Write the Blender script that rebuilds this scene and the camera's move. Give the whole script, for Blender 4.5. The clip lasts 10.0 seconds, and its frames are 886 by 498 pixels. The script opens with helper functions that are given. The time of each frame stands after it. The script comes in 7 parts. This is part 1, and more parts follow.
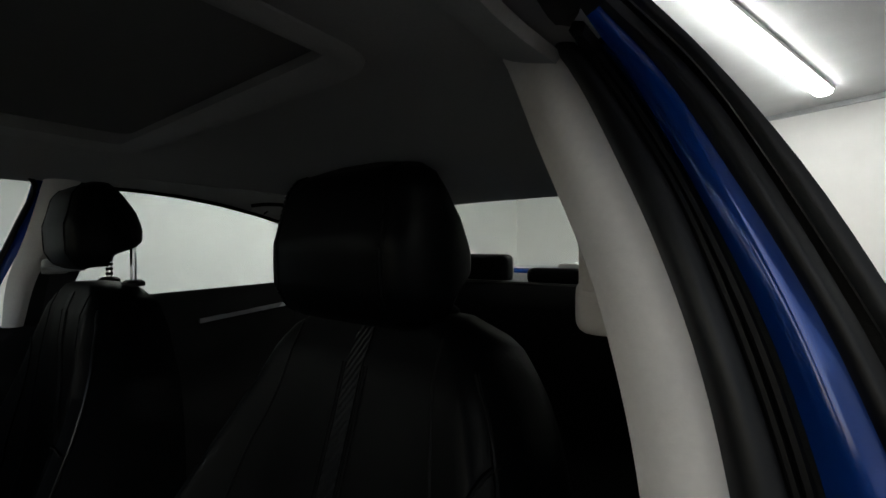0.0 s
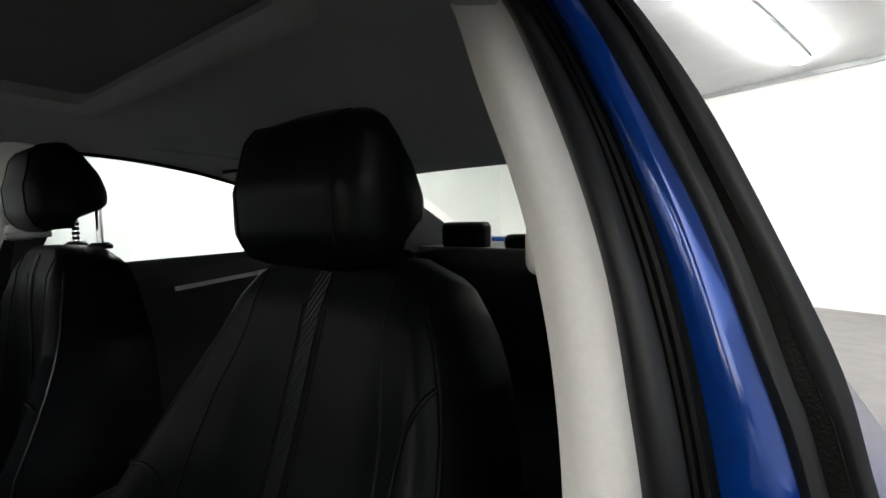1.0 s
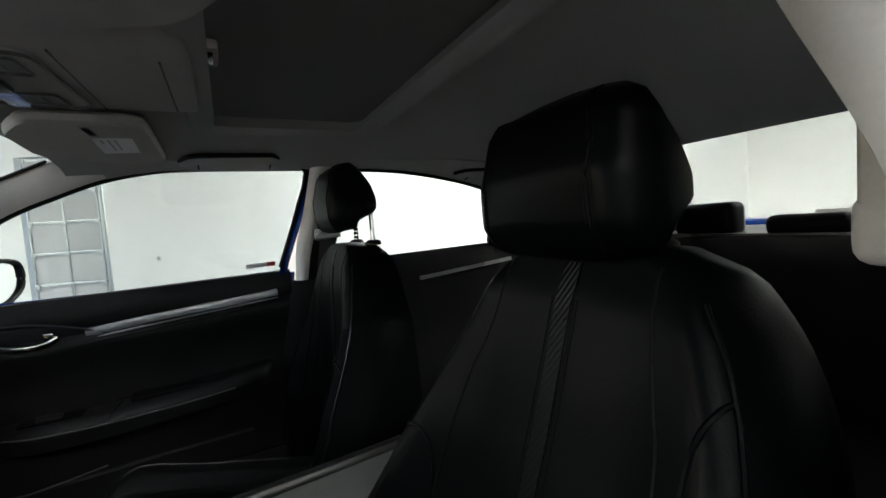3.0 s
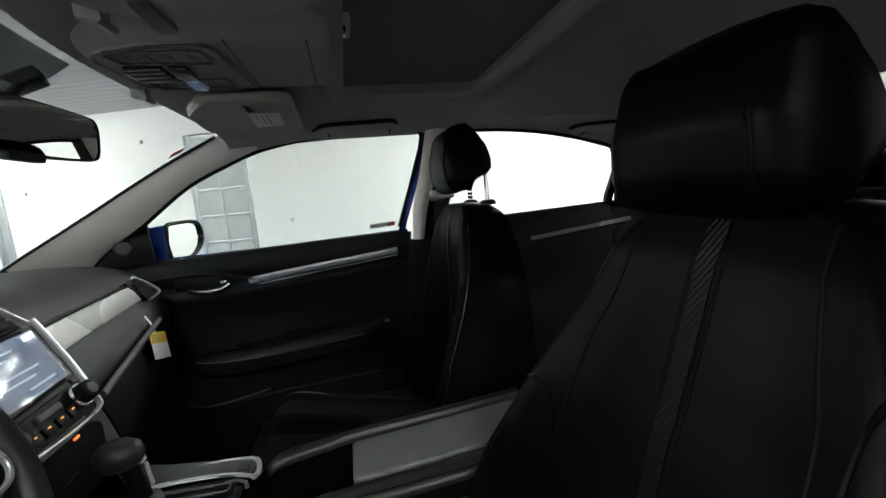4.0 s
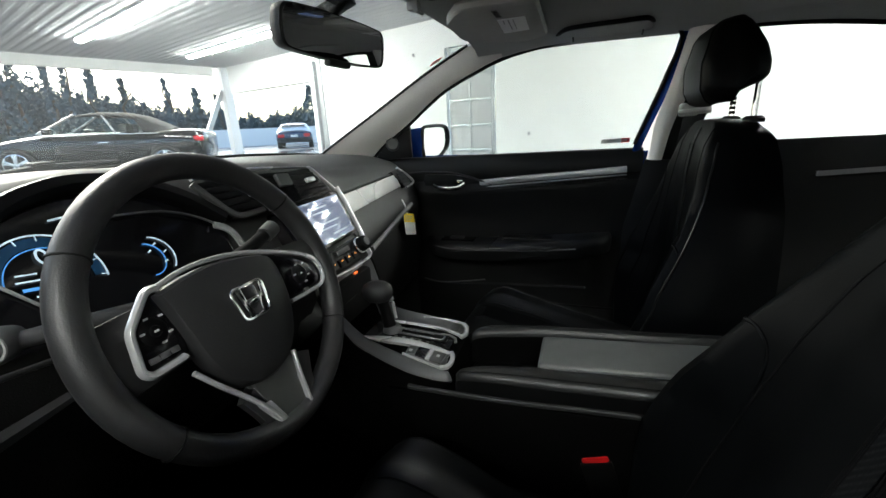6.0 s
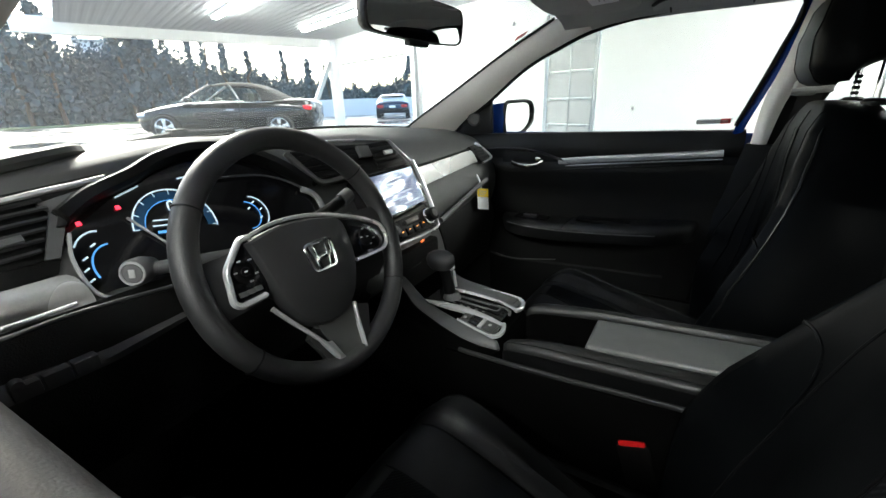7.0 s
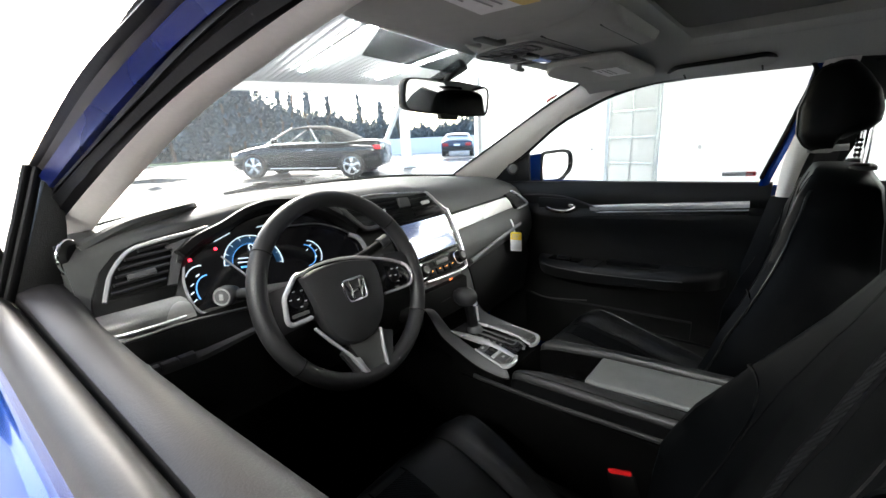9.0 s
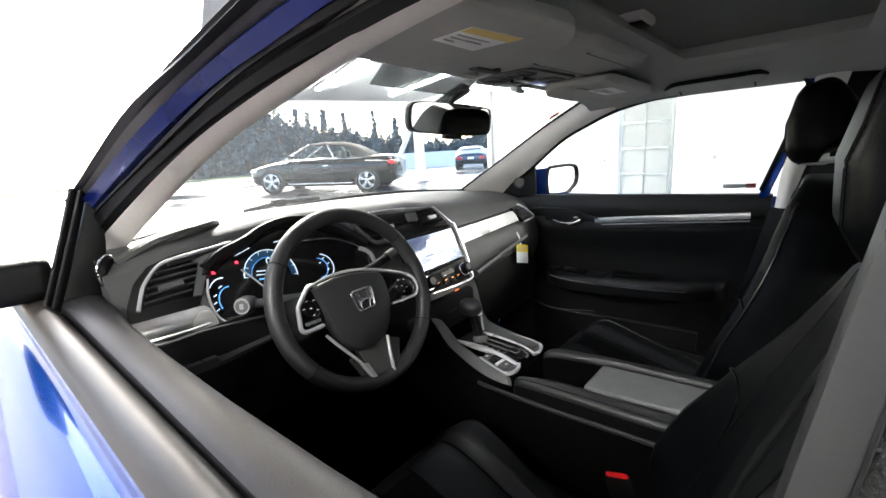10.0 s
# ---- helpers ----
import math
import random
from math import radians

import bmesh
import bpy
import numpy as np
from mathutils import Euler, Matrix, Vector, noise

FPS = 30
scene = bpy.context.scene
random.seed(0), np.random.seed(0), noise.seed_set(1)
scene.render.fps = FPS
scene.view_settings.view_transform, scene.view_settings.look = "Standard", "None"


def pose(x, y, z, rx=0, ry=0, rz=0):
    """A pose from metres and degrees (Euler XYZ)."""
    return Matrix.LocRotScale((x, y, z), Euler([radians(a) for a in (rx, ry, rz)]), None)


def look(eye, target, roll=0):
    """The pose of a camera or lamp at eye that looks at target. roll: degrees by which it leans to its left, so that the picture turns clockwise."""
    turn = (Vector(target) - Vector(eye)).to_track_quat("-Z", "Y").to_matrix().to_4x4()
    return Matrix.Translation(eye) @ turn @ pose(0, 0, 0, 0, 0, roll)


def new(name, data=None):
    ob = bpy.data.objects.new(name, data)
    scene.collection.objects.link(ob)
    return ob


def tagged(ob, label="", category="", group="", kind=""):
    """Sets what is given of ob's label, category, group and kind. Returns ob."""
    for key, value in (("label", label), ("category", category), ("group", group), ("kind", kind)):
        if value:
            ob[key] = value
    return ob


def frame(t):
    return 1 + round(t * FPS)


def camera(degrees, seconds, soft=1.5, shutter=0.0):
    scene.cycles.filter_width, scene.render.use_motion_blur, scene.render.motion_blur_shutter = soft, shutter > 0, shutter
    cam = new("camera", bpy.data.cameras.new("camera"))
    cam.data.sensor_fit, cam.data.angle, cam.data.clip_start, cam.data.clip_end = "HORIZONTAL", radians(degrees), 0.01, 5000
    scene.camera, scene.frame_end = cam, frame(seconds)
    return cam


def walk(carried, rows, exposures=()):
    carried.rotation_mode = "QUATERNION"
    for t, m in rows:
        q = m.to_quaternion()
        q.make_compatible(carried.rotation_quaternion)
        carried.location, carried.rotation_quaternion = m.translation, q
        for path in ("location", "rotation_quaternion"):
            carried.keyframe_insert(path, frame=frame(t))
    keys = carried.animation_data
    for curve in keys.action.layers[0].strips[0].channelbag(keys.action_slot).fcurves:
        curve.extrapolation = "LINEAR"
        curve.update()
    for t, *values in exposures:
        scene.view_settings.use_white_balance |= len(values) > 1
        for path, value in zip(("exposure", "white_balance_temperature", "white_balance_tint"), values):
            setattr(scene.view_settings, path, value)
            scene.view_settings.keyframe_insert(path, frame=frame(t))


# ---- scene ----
cam = camera(93.5, 10.0)
PATH = [
    (0, (-0.684, 0.954, 1.145), (0.503, -0.655, 1.140), 0.0),
    (0.5, (-0.721, 0.947, 1.124), (0.328, -0.752, 0.999), 0.9),
    (1, (-0.721, 0.95, 1.115), (0.407, -0.696, 0.986), -0.7),
    (1.5, (-0.707, 0.944, 1.112), (0.626, -0.544, 1.022), -1.7),
    (2, (-0.699, 0.948, 1.114), (0.788, -0.389, 1.041), -2.3),
    (2.5, (-0.69, 0.96, 1.114), (0.931, -0.208, 1.009), -2.9),
    (2.7, (-0.687, 0.963, 1.113), (1.002, -0.098, 1.006), -3.3),
    (3.8, (-0.682, 0.994, 1.119), (1.226, 0.446, 0.87), -5.4),
    (4, (-0.688, 0.997, 1.114), (1.245, 0.566, 0.84), -5.3),
    (4.5, (-0.694, 1.007, 1.106), (1.274, 0.903, 0.763), -5.0),
    (5, (-0.701, 1.013, 1.099), (1.24, 1.194, 0.649), -5.0),
    (5.5, (-0.717, 1.008, 1.092), (1.173, 1.415, 0.582), -4.7),
    (6.8, (-0.745, 0.915, 1.107), (0.903, 1.829, 0.438), -1.4),
    (7, (-0.749, 0.911, 1.106), (0.859, 1.892, 0.432), -2.1),
    (7.5, (-0.758, 0.876, 1.116), (0.738, 2.014, 0.432), -1.5),
    (8, (-0.77, 0.824, 1.133), (0.702, 2.037, 0.531), -1.8),
    (8.5, (-0.793, 0.787, 1.149), (0.686, 2.019, 0.603), -2.4),
    (9, (-0.81, 0.764, 1.16), (0.672, 2.007, 0.653), -2.7),
    (9.5, (-0.823, 0.741, 1.165), (0.647, 2.005, 0.676), -3.5),
    (10, (-0.833, 0.712, 1.171), (0.615, 2.017, 0.727), -3.6),
]
EXPOSURES = [(0.0, 1.35, 6500, 4), (0.3, 2.25, 6500, 5), (0.7, 2.62, 6500, 6), (2.5, 2.75, 6500, 6), (4.0, 2.8, 6450, 3), (5.5, 2.95, 6450, 3), (7.0, 3.45, 6450, 3), (8.5, 3.82, 6450, 6), (10.0, 3.85, 6500, 9)]
walk(cam, [(t, look(e, g, r)) for t, e, g, r in PATH], EXPOSURES)

# ---- light and air ----
world = bpy.data.worlds.new("sky")
scene.world = world
world.use_nodes = True
wn = world.node_tree.nodes
sky = wn.new("ShaderNodeTexSky")
sky.sky_type, sky.sun_disc, sky.sun_elevation, sky.sun_rotation = "NISHITA", False, radians(34), radians(20)
sky.air_density, sky.dust_density, sky.ozone_density = 1.0, 2.2, 1.0
wn["Background"].inputs["Strength"].default_value = 0.07
world.node_tree.links.new(sky.outputs[0], wn["Background"].inputs[0])
sun = new("sun", bpy.data.lights.new("sun", "SUN"))
sun.data.energy, sun.data.angle, sun.data.color = 0.8, radians(10), (1.0, 0.96, 0.9)
sun.matrix_world = look((10, 30, 25), (0, 0, 0))


# ---- materials ----
def material(name, colour, rough=0.5, metal=0.0, vary=0.15, scale=40.0, bump=0.0, bump_scale=400.0, coat=0.0, spec=0.5, glow=0.0, broad=3.0, spread=0.06):
    m = bpy.data.materials.new(name)
    m.use_nodes = True
    n, l = m.node_tree.nodes, m.node_tree.links
    b = n["Principled BSDF"]
    b.inputs["Roughness"].default_value, b.inputs["Metallic"].default_value = rough, metal
    b.inputs["Coat Weight"].default_value, b.inputs["Coat Roughness"].default_value = coat, 0.04
    b.inputs["Specular IOR Level"].default_value = spec
    tex = n.new("ShaderNodeTexCoord")
    fine, wide = n.new("ShaderNodeTexNoise"), n.new("ShaderNodeTexNoise")
    fine.inputs["Scale"].default_value, wide.inputs["Scale"].default_value = scale, broad
    fine.inputs["Detail"].default_value = 6
    l.new(tex.outputs["Object"], fine.inputs["Vector"]), l.new(tex.outputs["Object"], wide.inputs["Vector"])
    add = n.new("ShaderNodeMath")
    add.operation = "ADD"
    l.new(fine.outputs["Fac"], add.inputs[0]), l.new(wide.outputs["Fac"], add.inputs[1])
    ramp = n.new("ShaderNodeMapRange")
    ramp.inputs["From Min"].default_value, ramp.inputs["From Max"].default_value = 0.6, 1.4
    ramp.inputs["To Min"].default_value, ramp.inputs["To Max"].default_value = 1 - vary, 1 + vary
    l.new(add.outputs[0], ramp.inputs["Value"])
    mul = n.new("ShaderNodeVectorMath")
    mul.operation = "SCALE"
    mul.inputs[0].default_value = colour
    l.new(ramp.outputs[0], mul.inputs["Scale"])
    l.new(mul.outputs[0], b.inputs["Base Color"])
    rr = n.new("ShaderNodeMapRange")
    rr.inputs["From Min"].default_value, rr.inputs["From Max"].default_value = 0.3, 0.7
    rr.inputs["To Min"].default_value, rr.inputs["To Max"].default_value = max(0.005, rough - min(spread, rough * 0.8 if spread > 0.06 else rough * 0.3)), min(1, rough + min(spread, rough * 0.8))
    l.new(wide.outputs["Fac"], rr.inputs["Value"]), l.new(rr.outputs[0], b.inputs["Roughness"])
    if bump:
        g, bp = n.new("ShaderNodeTexNoise"), n.new("ShaderNodeBump")
        g.inputs["Scale"].default_value, g.inputs["Detail"].default_value = bump_scale, 3
        bp.inputs["Strength"].default_value, bp.inputs["Distance"].default_value = bump, 0.002
        l.new(tex.outputs["Object"], g.inputs["Vector"]), l.new(g.outputs["Fac"], bp.inputs["Height"]), l.new(bp.outputs[0], b.inputs["Normal"])
    if glow:
        b.inputs["Emission Color"].default_value, b.inputs["Emission Strength"].default_value = (*colour, 1), glow
    return m


def glass(name, tint, gloss=0.05, haze=0.0, rough=0.01):
    m = bpy.data.materials.new(name)
    m.use_nodes = True
    n, l = m.node_tree.nodes, m.node_tree.links
    n.remove(n["Principled BSDF"])
    t, g, mix = n.new("ShaderNodeBsdfTransparent"), n.new("ShaderNodeBsdfGlossy"), n.new("ShaderNodeMixShader")
    t.inputs[0].default_value, g.inputs["Roughness"].default_value = (*tint, 1), rough
    mix.inputs[0].default_value = gloss
    l.new(t.outputs[0], mix.inputs[1]), l.new(g.outputs[0], mix.inputs[2])
    # translucent share stands in for glare haze over the view outside
    if haze:
        film, over = n.new("ShaderNodeBsdfTranslucent"), n.new("ShaderNodeMixShader")
        film.inputs[0].default_value, over.inputs[0].default_value = (0.9, 0.93, 0.97, 1), haze
        l.new(mix.outputs[0], over.inputs[1]), l.new(film.outputs[0], over.inputs[2])
        mix = over
    l.new(mix.outputs[0], n["Material Output"].inputs[0])
    return m


def woven(name, colour):
    """Leather pressed into slanting ribs."""
    m = material(name, colour, 0.45, vary=0.3, scale=300, spec=0.12)
    n, l = m.node_tree.nodes, m.node_tree.links
    w, bp, tc = n.new("ShaderNodeTexWave"), n.new("ShaderNodeBump"), n.new("ShaderNodeTexCoord")
    w.bands_direction = "DIAGONAL"
    w.inputs["Scale"].default_value, w.inputs["Distortion"].default_value, w.inputs["Detail Scale"].default_value = 95, 1.2, 2.0
    bp.inputs["Strength"].default_value, bp.inputs["Distance"].default_value = 0.45, 0.002
    l.new(tc.outputs["Object"], w.inputs["Vector"]), l.new(w.outputs["Fac"], bp.inputs["Height"]), l.new(bp.outputs[0], n["Principled BSDF"].inputs["Normal"])
    return m


M = dict(
    # one seat leather twice: shade darkens the backrest copy, light lifts the cushion's
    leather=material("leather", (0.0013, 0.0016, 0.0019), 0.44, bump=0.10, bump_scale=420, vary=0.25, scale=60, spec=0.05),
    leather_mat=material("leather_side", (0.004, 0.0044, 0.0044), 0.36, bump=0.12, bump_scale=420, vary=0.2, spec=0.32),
    cushion=material("seat_leather_lit", (0.009, 0.0095, 0.0102), 0.36, bump=0.14, bump_scale=420, vary=0.25, scale=50, spec=0.42),
    # black leather with the lid's highlights lightened into the base colour
    lid=material("lid_leather_lit", (0.115, 0.12, 0.118), 0.36, bump=0.14, bump_scale=420, vary=0.15, spec=0.5),
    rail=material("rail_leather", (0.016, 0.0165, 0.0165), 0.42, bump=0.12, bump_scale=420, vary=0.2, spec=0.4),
    ledge=material("ledge_plastic", (0.018, 0.0182, 0.018), 0.5, bump=0.12, bump_scale=500, vary=0.12, spec=0.35),
    inset=material("grey_inset", (0.05, 0.05, 0.05), 0.38, bump=0.08, bump_scale=600, vary=0.1),
    rim_silver=material("rim_silver", (0.82, 0.82, 0.82), 0.27, metal=0.6, vary=0.06, scale=200),
    armrest=material("armrest_vinyl", (0.011, 0.0115, 0.0118), 0.42, bump=0.14, bump_scale=420, vary=0.18, spec=0.42),
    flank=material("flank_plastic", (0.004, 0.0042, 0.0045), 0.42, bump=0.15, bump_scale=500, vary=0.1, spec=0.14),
    dim_blue=material("dim_blue_display", (0.006, 0.045, 0.11), 0.5, glow=0.012, vary=0.2),
    perforated=woven("woven_leather", (0.0026, 0.003, 0.0036)),
    stitch=material("stitch", (0.0016, 0.0016, 0.0018), 0.65, bump=0.3, spec=0.1),
    dash=material("dash_vinyl", (0.05, 0.0515, 0.05), 0.5, bump=0.16, bump_scale=700, vary=0.1),
    knee=material("switch_strip", (0.03, 0.03, 0.031), 0.45, bump=0.1, bump_scale=600, vary=0.1),
    slat=material("slat_plastic", (0.014, 0.014, 0.015), 0.35, bump=0.05, bump_scale=600, vary=0.1),
    fin=material("console_fin", (0.075, 0.076, 0.078), 0.42, bump=0.12, bump_scale=600, vary=0.1),
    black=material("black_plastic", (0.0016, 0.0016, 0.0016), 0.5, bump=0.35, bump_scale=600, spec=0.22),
    panel=material("door_vinyl", (0.0034, 0.0037, 0.0037), 0.48, bump=0.4, bump_scale=450, spec=0.30),
    gloss=material("piano_black", (0.006, 0.006, 0.007), 0.08, vary=0.05),
    rubber=material("rubber", (0.0026, 0.0026, 0.003), 0.5, bump=0.1, bump_scale=200, spec=0.16),
    dull=material("belt_moulding", (0.034, 0.031, 0.030), 0.42, bump=0.06, bump_scale=300, spec=0.3),
    lip=material("seal_lip", (0.010, 0.0102, 0.0112), 0.42, bump=0.05, bump_scale=300, vary=0.08, spec=0.3),
    sill=material("sill_vinyl", (0.019, 0.018, 0.0195), 0.5, bump=0.14, bump_scale=500, vary=0.1, spec=0.3),
    trim=material("pillar_cloth", (0.70, 0.67, 0.64), 0.75, bump=0.07, bump_scale=900, vary=0.06, scale=200),
    liner=material("headliner_cloth", (0.40, 0.405, 0.395), 0.95, bump=0.5, bump_scale=1200, vary=0.08, scale=300, spec=0.1),
    shade=material("shade_cloth", (0.25, 0.257, 0.25), 0.95, bump=0.5, bump_scale=1200, vary=0.08, scale=300, spec=0.1),
    visor=material("visor_vinyl", (0.40, 0.397, 0.382), 0.8, bump=0.3, bump_scale=900, vary=0.06, spec=0.2),
    silver=material("satin_silver", (0.6, 0.6, 0.61), 0.24, metal=0.55, vary=0.06, scale=200),
    brushed=material("brushed_panel", (0.46, 0.455, 0.445), 0.27, metal=0.5, vary=0.1, scale=300, bump=0.1, bump_scale=900),
    chrome=material("chrome", (0.8, 0.8, 0.8), 0.07, metal=1.0, vary=0.02),
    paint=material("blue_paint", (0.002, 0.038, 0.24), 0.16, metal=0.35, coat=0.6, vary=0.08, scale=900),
    # darkened copy of the body blue, shade of the upper frame in its colour
    shaded_paint=material("blue_paint_shaded", (0.0012, 0.007, 0.075), 0.32, metal=0.2, coat=0.1, vary=0.1, scale=900, spec=0.22),
    rim_leather=material("rim_leather", (0.017, 0.017, 0.018), 0.45, bump=0.15, bump_scale=500, vary=0.12),
    inset_ring=material("ring_grey", (0.3, 0.3, 0.3), 0.5, vary=0.08),
    ridge=material("grey_ridge", (0.1, 0.1, 0.1), 0.4, vary=0.1),
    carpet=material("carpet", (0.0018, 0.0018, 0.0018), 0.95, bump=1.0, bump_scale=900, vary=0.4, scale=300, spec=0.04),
    red=material("red_plastic", (0.6, 0.012, 0.015), 0.3),
    yellow=material("yellow_card", (0.85, 0.6, 0.02), 0.7, vary=0.05),
    pale_yellow=material("pale_yellow_print", (0.78, 0.60, 0.22), 0.7, vary=0.05),
    paper=material("white_paper", (0.86, 0.86, 0.87), 0.8, vary=0.05),
    ink=material("grey_ink", (0.4, 0.4, 0.4), 0.8),
    redpaper=material("red_sticker", (0.7, 0.05, 0.05), 0.6),
    belt=material("belt_webbing", (0.015, 0.015, 0.015), 0.7, bump=0.6, bump_scale=800),
    wall=material("white_wall", (0.91, 0.905, 0.89), 0.6, vary=0.03, scale=5, bump=0.012, bump_scale=60, broad=0.7),
    metal_white=material("white_sheet_metal", (0.75, 0.76, 0.78), 0.4, vary=0.04, scale=3),
    ceiling_white=material("ceiling_paint", (0.62, 0.63, 0.64), 0.8, vary=0.05, scale=3, spec=0.15),
    door_grey=material("pale_door_paint", (0.58, 0.585, 0.585), 0.6, vary=0.06, scale=6, spec=0.2),
    steel=material("galvanised", (0.45, 0.46, 0.47), 0.45, metal=0.8, vary=0.15, scale=20),
    concrete=material("wet_concrete", (0.17, 0.158, 0.162), 0.38, vary=0.3, scale=6, bump=0.2, bump_scale=80, broad=0.6),
    asphalt=material("wet_asphalt", (0.035, 0.036, 0.039), 0.32, vary=0.35, scale=30, bump=0.4, bump_scale=120, broad=0.5, spec=0.3, spread=0.26),
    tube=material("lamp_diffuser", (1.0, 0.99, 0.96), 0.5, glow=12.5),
    carblack=material("black_car_paint", (0.005, 0.005, 0.0055), 0.14, coat=0.35, vary=0.1, spec=0.35),
    cardark=material("dark_blue_car_paint", (0.03, 0.055, 0.11), 0.2, coat=1.0),
    cloth_top=material("soft_top", (0.015, 0.015, 0.016), 0.9, bump=0.4),
    taillight=material("tail_lamp", (0.5, 0.01, 0.015), 0.15, coat=1.0),
    tyre=material("tyre", (0.015, 0.015, 0.015), 0.8),
    alloy=material("alloy", (0.6, 0.61, 0.63), 0.25, metal=0.9),
    # leaf colour blued and paled to carry the distant haze
    leaf=material("hazed_leaves", (0.075, 0.105, 0.125), 1.0, vary=0.25, scale=0.6, broad=0.2, spec=0.0),
    bark=material("bark", (0.08, 0.065, 0.05), 0.9, vary=0.3),
    grass=material("grass", (0.1, 0.14, 0.05), 0.9, vary=0.4),
    carglass=glass("car_glass", (0.95, 0.98, 0.97), 0.035),
    dotted=glass("dotted_glass", (0.4, 0.41, 0.41), 0.03),
    wrinkled=glass("wrinkled_film", (0.88, 0.89, 0.92), 0.09, rough=0.13),
    screen_glass=glass("windscreen_glass", (0.96, 0.98, 0.98), 0.03, 0.016),
    mirror=material("mirror", (0.85, 0.86, 0.86), 0.006, metal=1.0, vary=0.01),
    lens=glass("clear_lens", (0.8, 0.8, 0.82), 0.06),
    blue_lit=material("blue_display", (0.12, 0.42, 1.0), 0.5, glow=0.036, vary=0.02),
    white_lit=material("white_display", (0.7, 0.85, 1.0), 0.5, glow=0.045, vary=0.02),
    red_lit=material("red_lamp", (1.0, 0.03, 0.06), 0.5, glow=0.3, vary=0.02),
    orange_lit=material("orange_lamp", (1.0, 0.16, 0.03), 0.5, glow=0.2, vary=0.02),
    amber_lit=material("amber_lamp", (1.0, 0.35, 0.05), 0.5, glow=0.2, vary=0.02),
    screen=material("screen_glow", (0.13, 0.17, 0.30), 0.12, glow=0.035, vary=0.5, scale=20),
)


# ---- tools ----
def thing(name, label, category, base=(0, 0, 0), group="", kind=""):
    ob = new(name)
    ob.empty_display_size = 0.05
    ob.matrix_basis = Matrix.Translation(base)
    return tagged(ob, label, category, group, kind)


def mesh_object(name, bm, mat, smooth=True):
    me = bpy.data.meshes.new(name)
    bmesh.ops.recalc_face_normals(bm, faces=bm.faces)
    for f in bm.faces:
        f.smooth = smooth
    if smooth:
        for e in bm.edges:
            if len(e.link_faces) == 2 and e.calc_face_angle(0) > 0.7:
                e.smooth = False
    bm.to_mesh(me)
    bm.free()
    me.materials.append(mat)
    return new(name, me)


def part(name, bm, mat, parent=None, label="", smooth=True):
    """A mesh, given in world places, under a thing or one of its parts."""
    ob = mesh_object(name, bm, mat, smooth)
    if parent is not None:
        ob.parent = parent
        ob.matrix_parent_inverse = parent.matrix_basis.inverted()
    if label:
        ob["label"] = label
    return ob


def structure(name, bm, mat, label, category="", smooth=False):
    return tagged(mesh_object(name, bm, mat, smooth), label, category or name.split("_")[0], kind="structure")


def box(x0, x1, y0, y1, z0, z1, bevel=0.0, seg=2, m=None):
    bm = bmesh.new()
    bmesh.ops.create_cube(bm, size=1)
    for v in bm.verts:
        v.co = Vector((x0 if v.co.x < 0 else x1, y0 if v.co.y < 0 else y1, z0 if v.co.z < 0 else z1))
    if bevel:
        bmesh.ops.bevel(bm, geom=list(bm.edges), offset=bevel, segments=seg, affect="EDGES", profile=0.6)
    if m is not None:
        bmesh.ops.transform(bm, matrix=m, verts=bm.verts)
    return bm


def join(*bms):
    out = bmesh.new()
    for b in bms:
        me = bpy.data.meshes.new("tmp")
        b.to_mesh(me)
        b.free()
        out.from_mesh(me)
        bpy.data.meshes.remove(me)
    return out


def smooth_line(points, n):
    """A curve of n + 1 points through the given ones."""
    p = [Vector(q) for q in points]
    p = [p[0] * 2 - p[1]] + p + [p[-1] * 2 - p[-2]]
    out = []
    spans = len(p) - 3
    for i in range(n + 1):
        s = min(i / n * spans, spans - 1e-6)
        k, t = int(s), s - int(s)
        a, b, c, d = p[k:k + 4]
        out.append(0.5 * (2 * b + (c - a) * t + (2 * a - 5 * b + 4 * c - d) * t * t + (3 * b - a - 3 * c + d) * t ** 3))
    return out


def loft(rings, cap=True, closed=True):
    bm = bmesh.new()
    rows = [[bm.verts.new(p) for p in ring] for ring in rings]
    n = len(rows[0])
    for a, b in zip(rows, rows[1:]):
        for i in range(n if closed else n - 1):
            j = (i + 1) % n
            bm.faces.new((a[i], a[j], b[j], b[i]))
    if cap and closed:
        bm.faces.new(rows[0][::-1])
        bm.faces.new(rows[-1])
    return bm


def sheet(rows, thick, into=None):
    """A sheet through a grid of points, with a thickness; into: a point towards whose side it thickens."""
    bm = loft(rows, closed=False)
    bmesh.ops.recalc_face_normals(bm, faces=bm.faces)
    bm.normal_update()
    if into is not None:
        f = max(bm.faces, key=lambda q: q.calc_area())
        if f.normal.dot(Vector(into) - f.calc_center_median()) < 0:
            bmesh.ops.reverse_faces(bm, faces=bm.faces)
            bm.normal_update()
    geom = list(bm.faces)
    n = {v: v.normal.copy() for v in bm.verts}
    old = list(bm.verts)
    twin = {v: bm.verts.new(v.co + n[v] * thick) for v in old}
    rim = [e for e in bm.edges if len(e.link_faces) == 1]
    for f in geom:
        bm.faces.new([twin[v] for v in reversed(f.verts)])
    for e in rim:
        a, b = e.verts
        bm.faces.new((a, b, twin[b], twin[a]))
    return bm


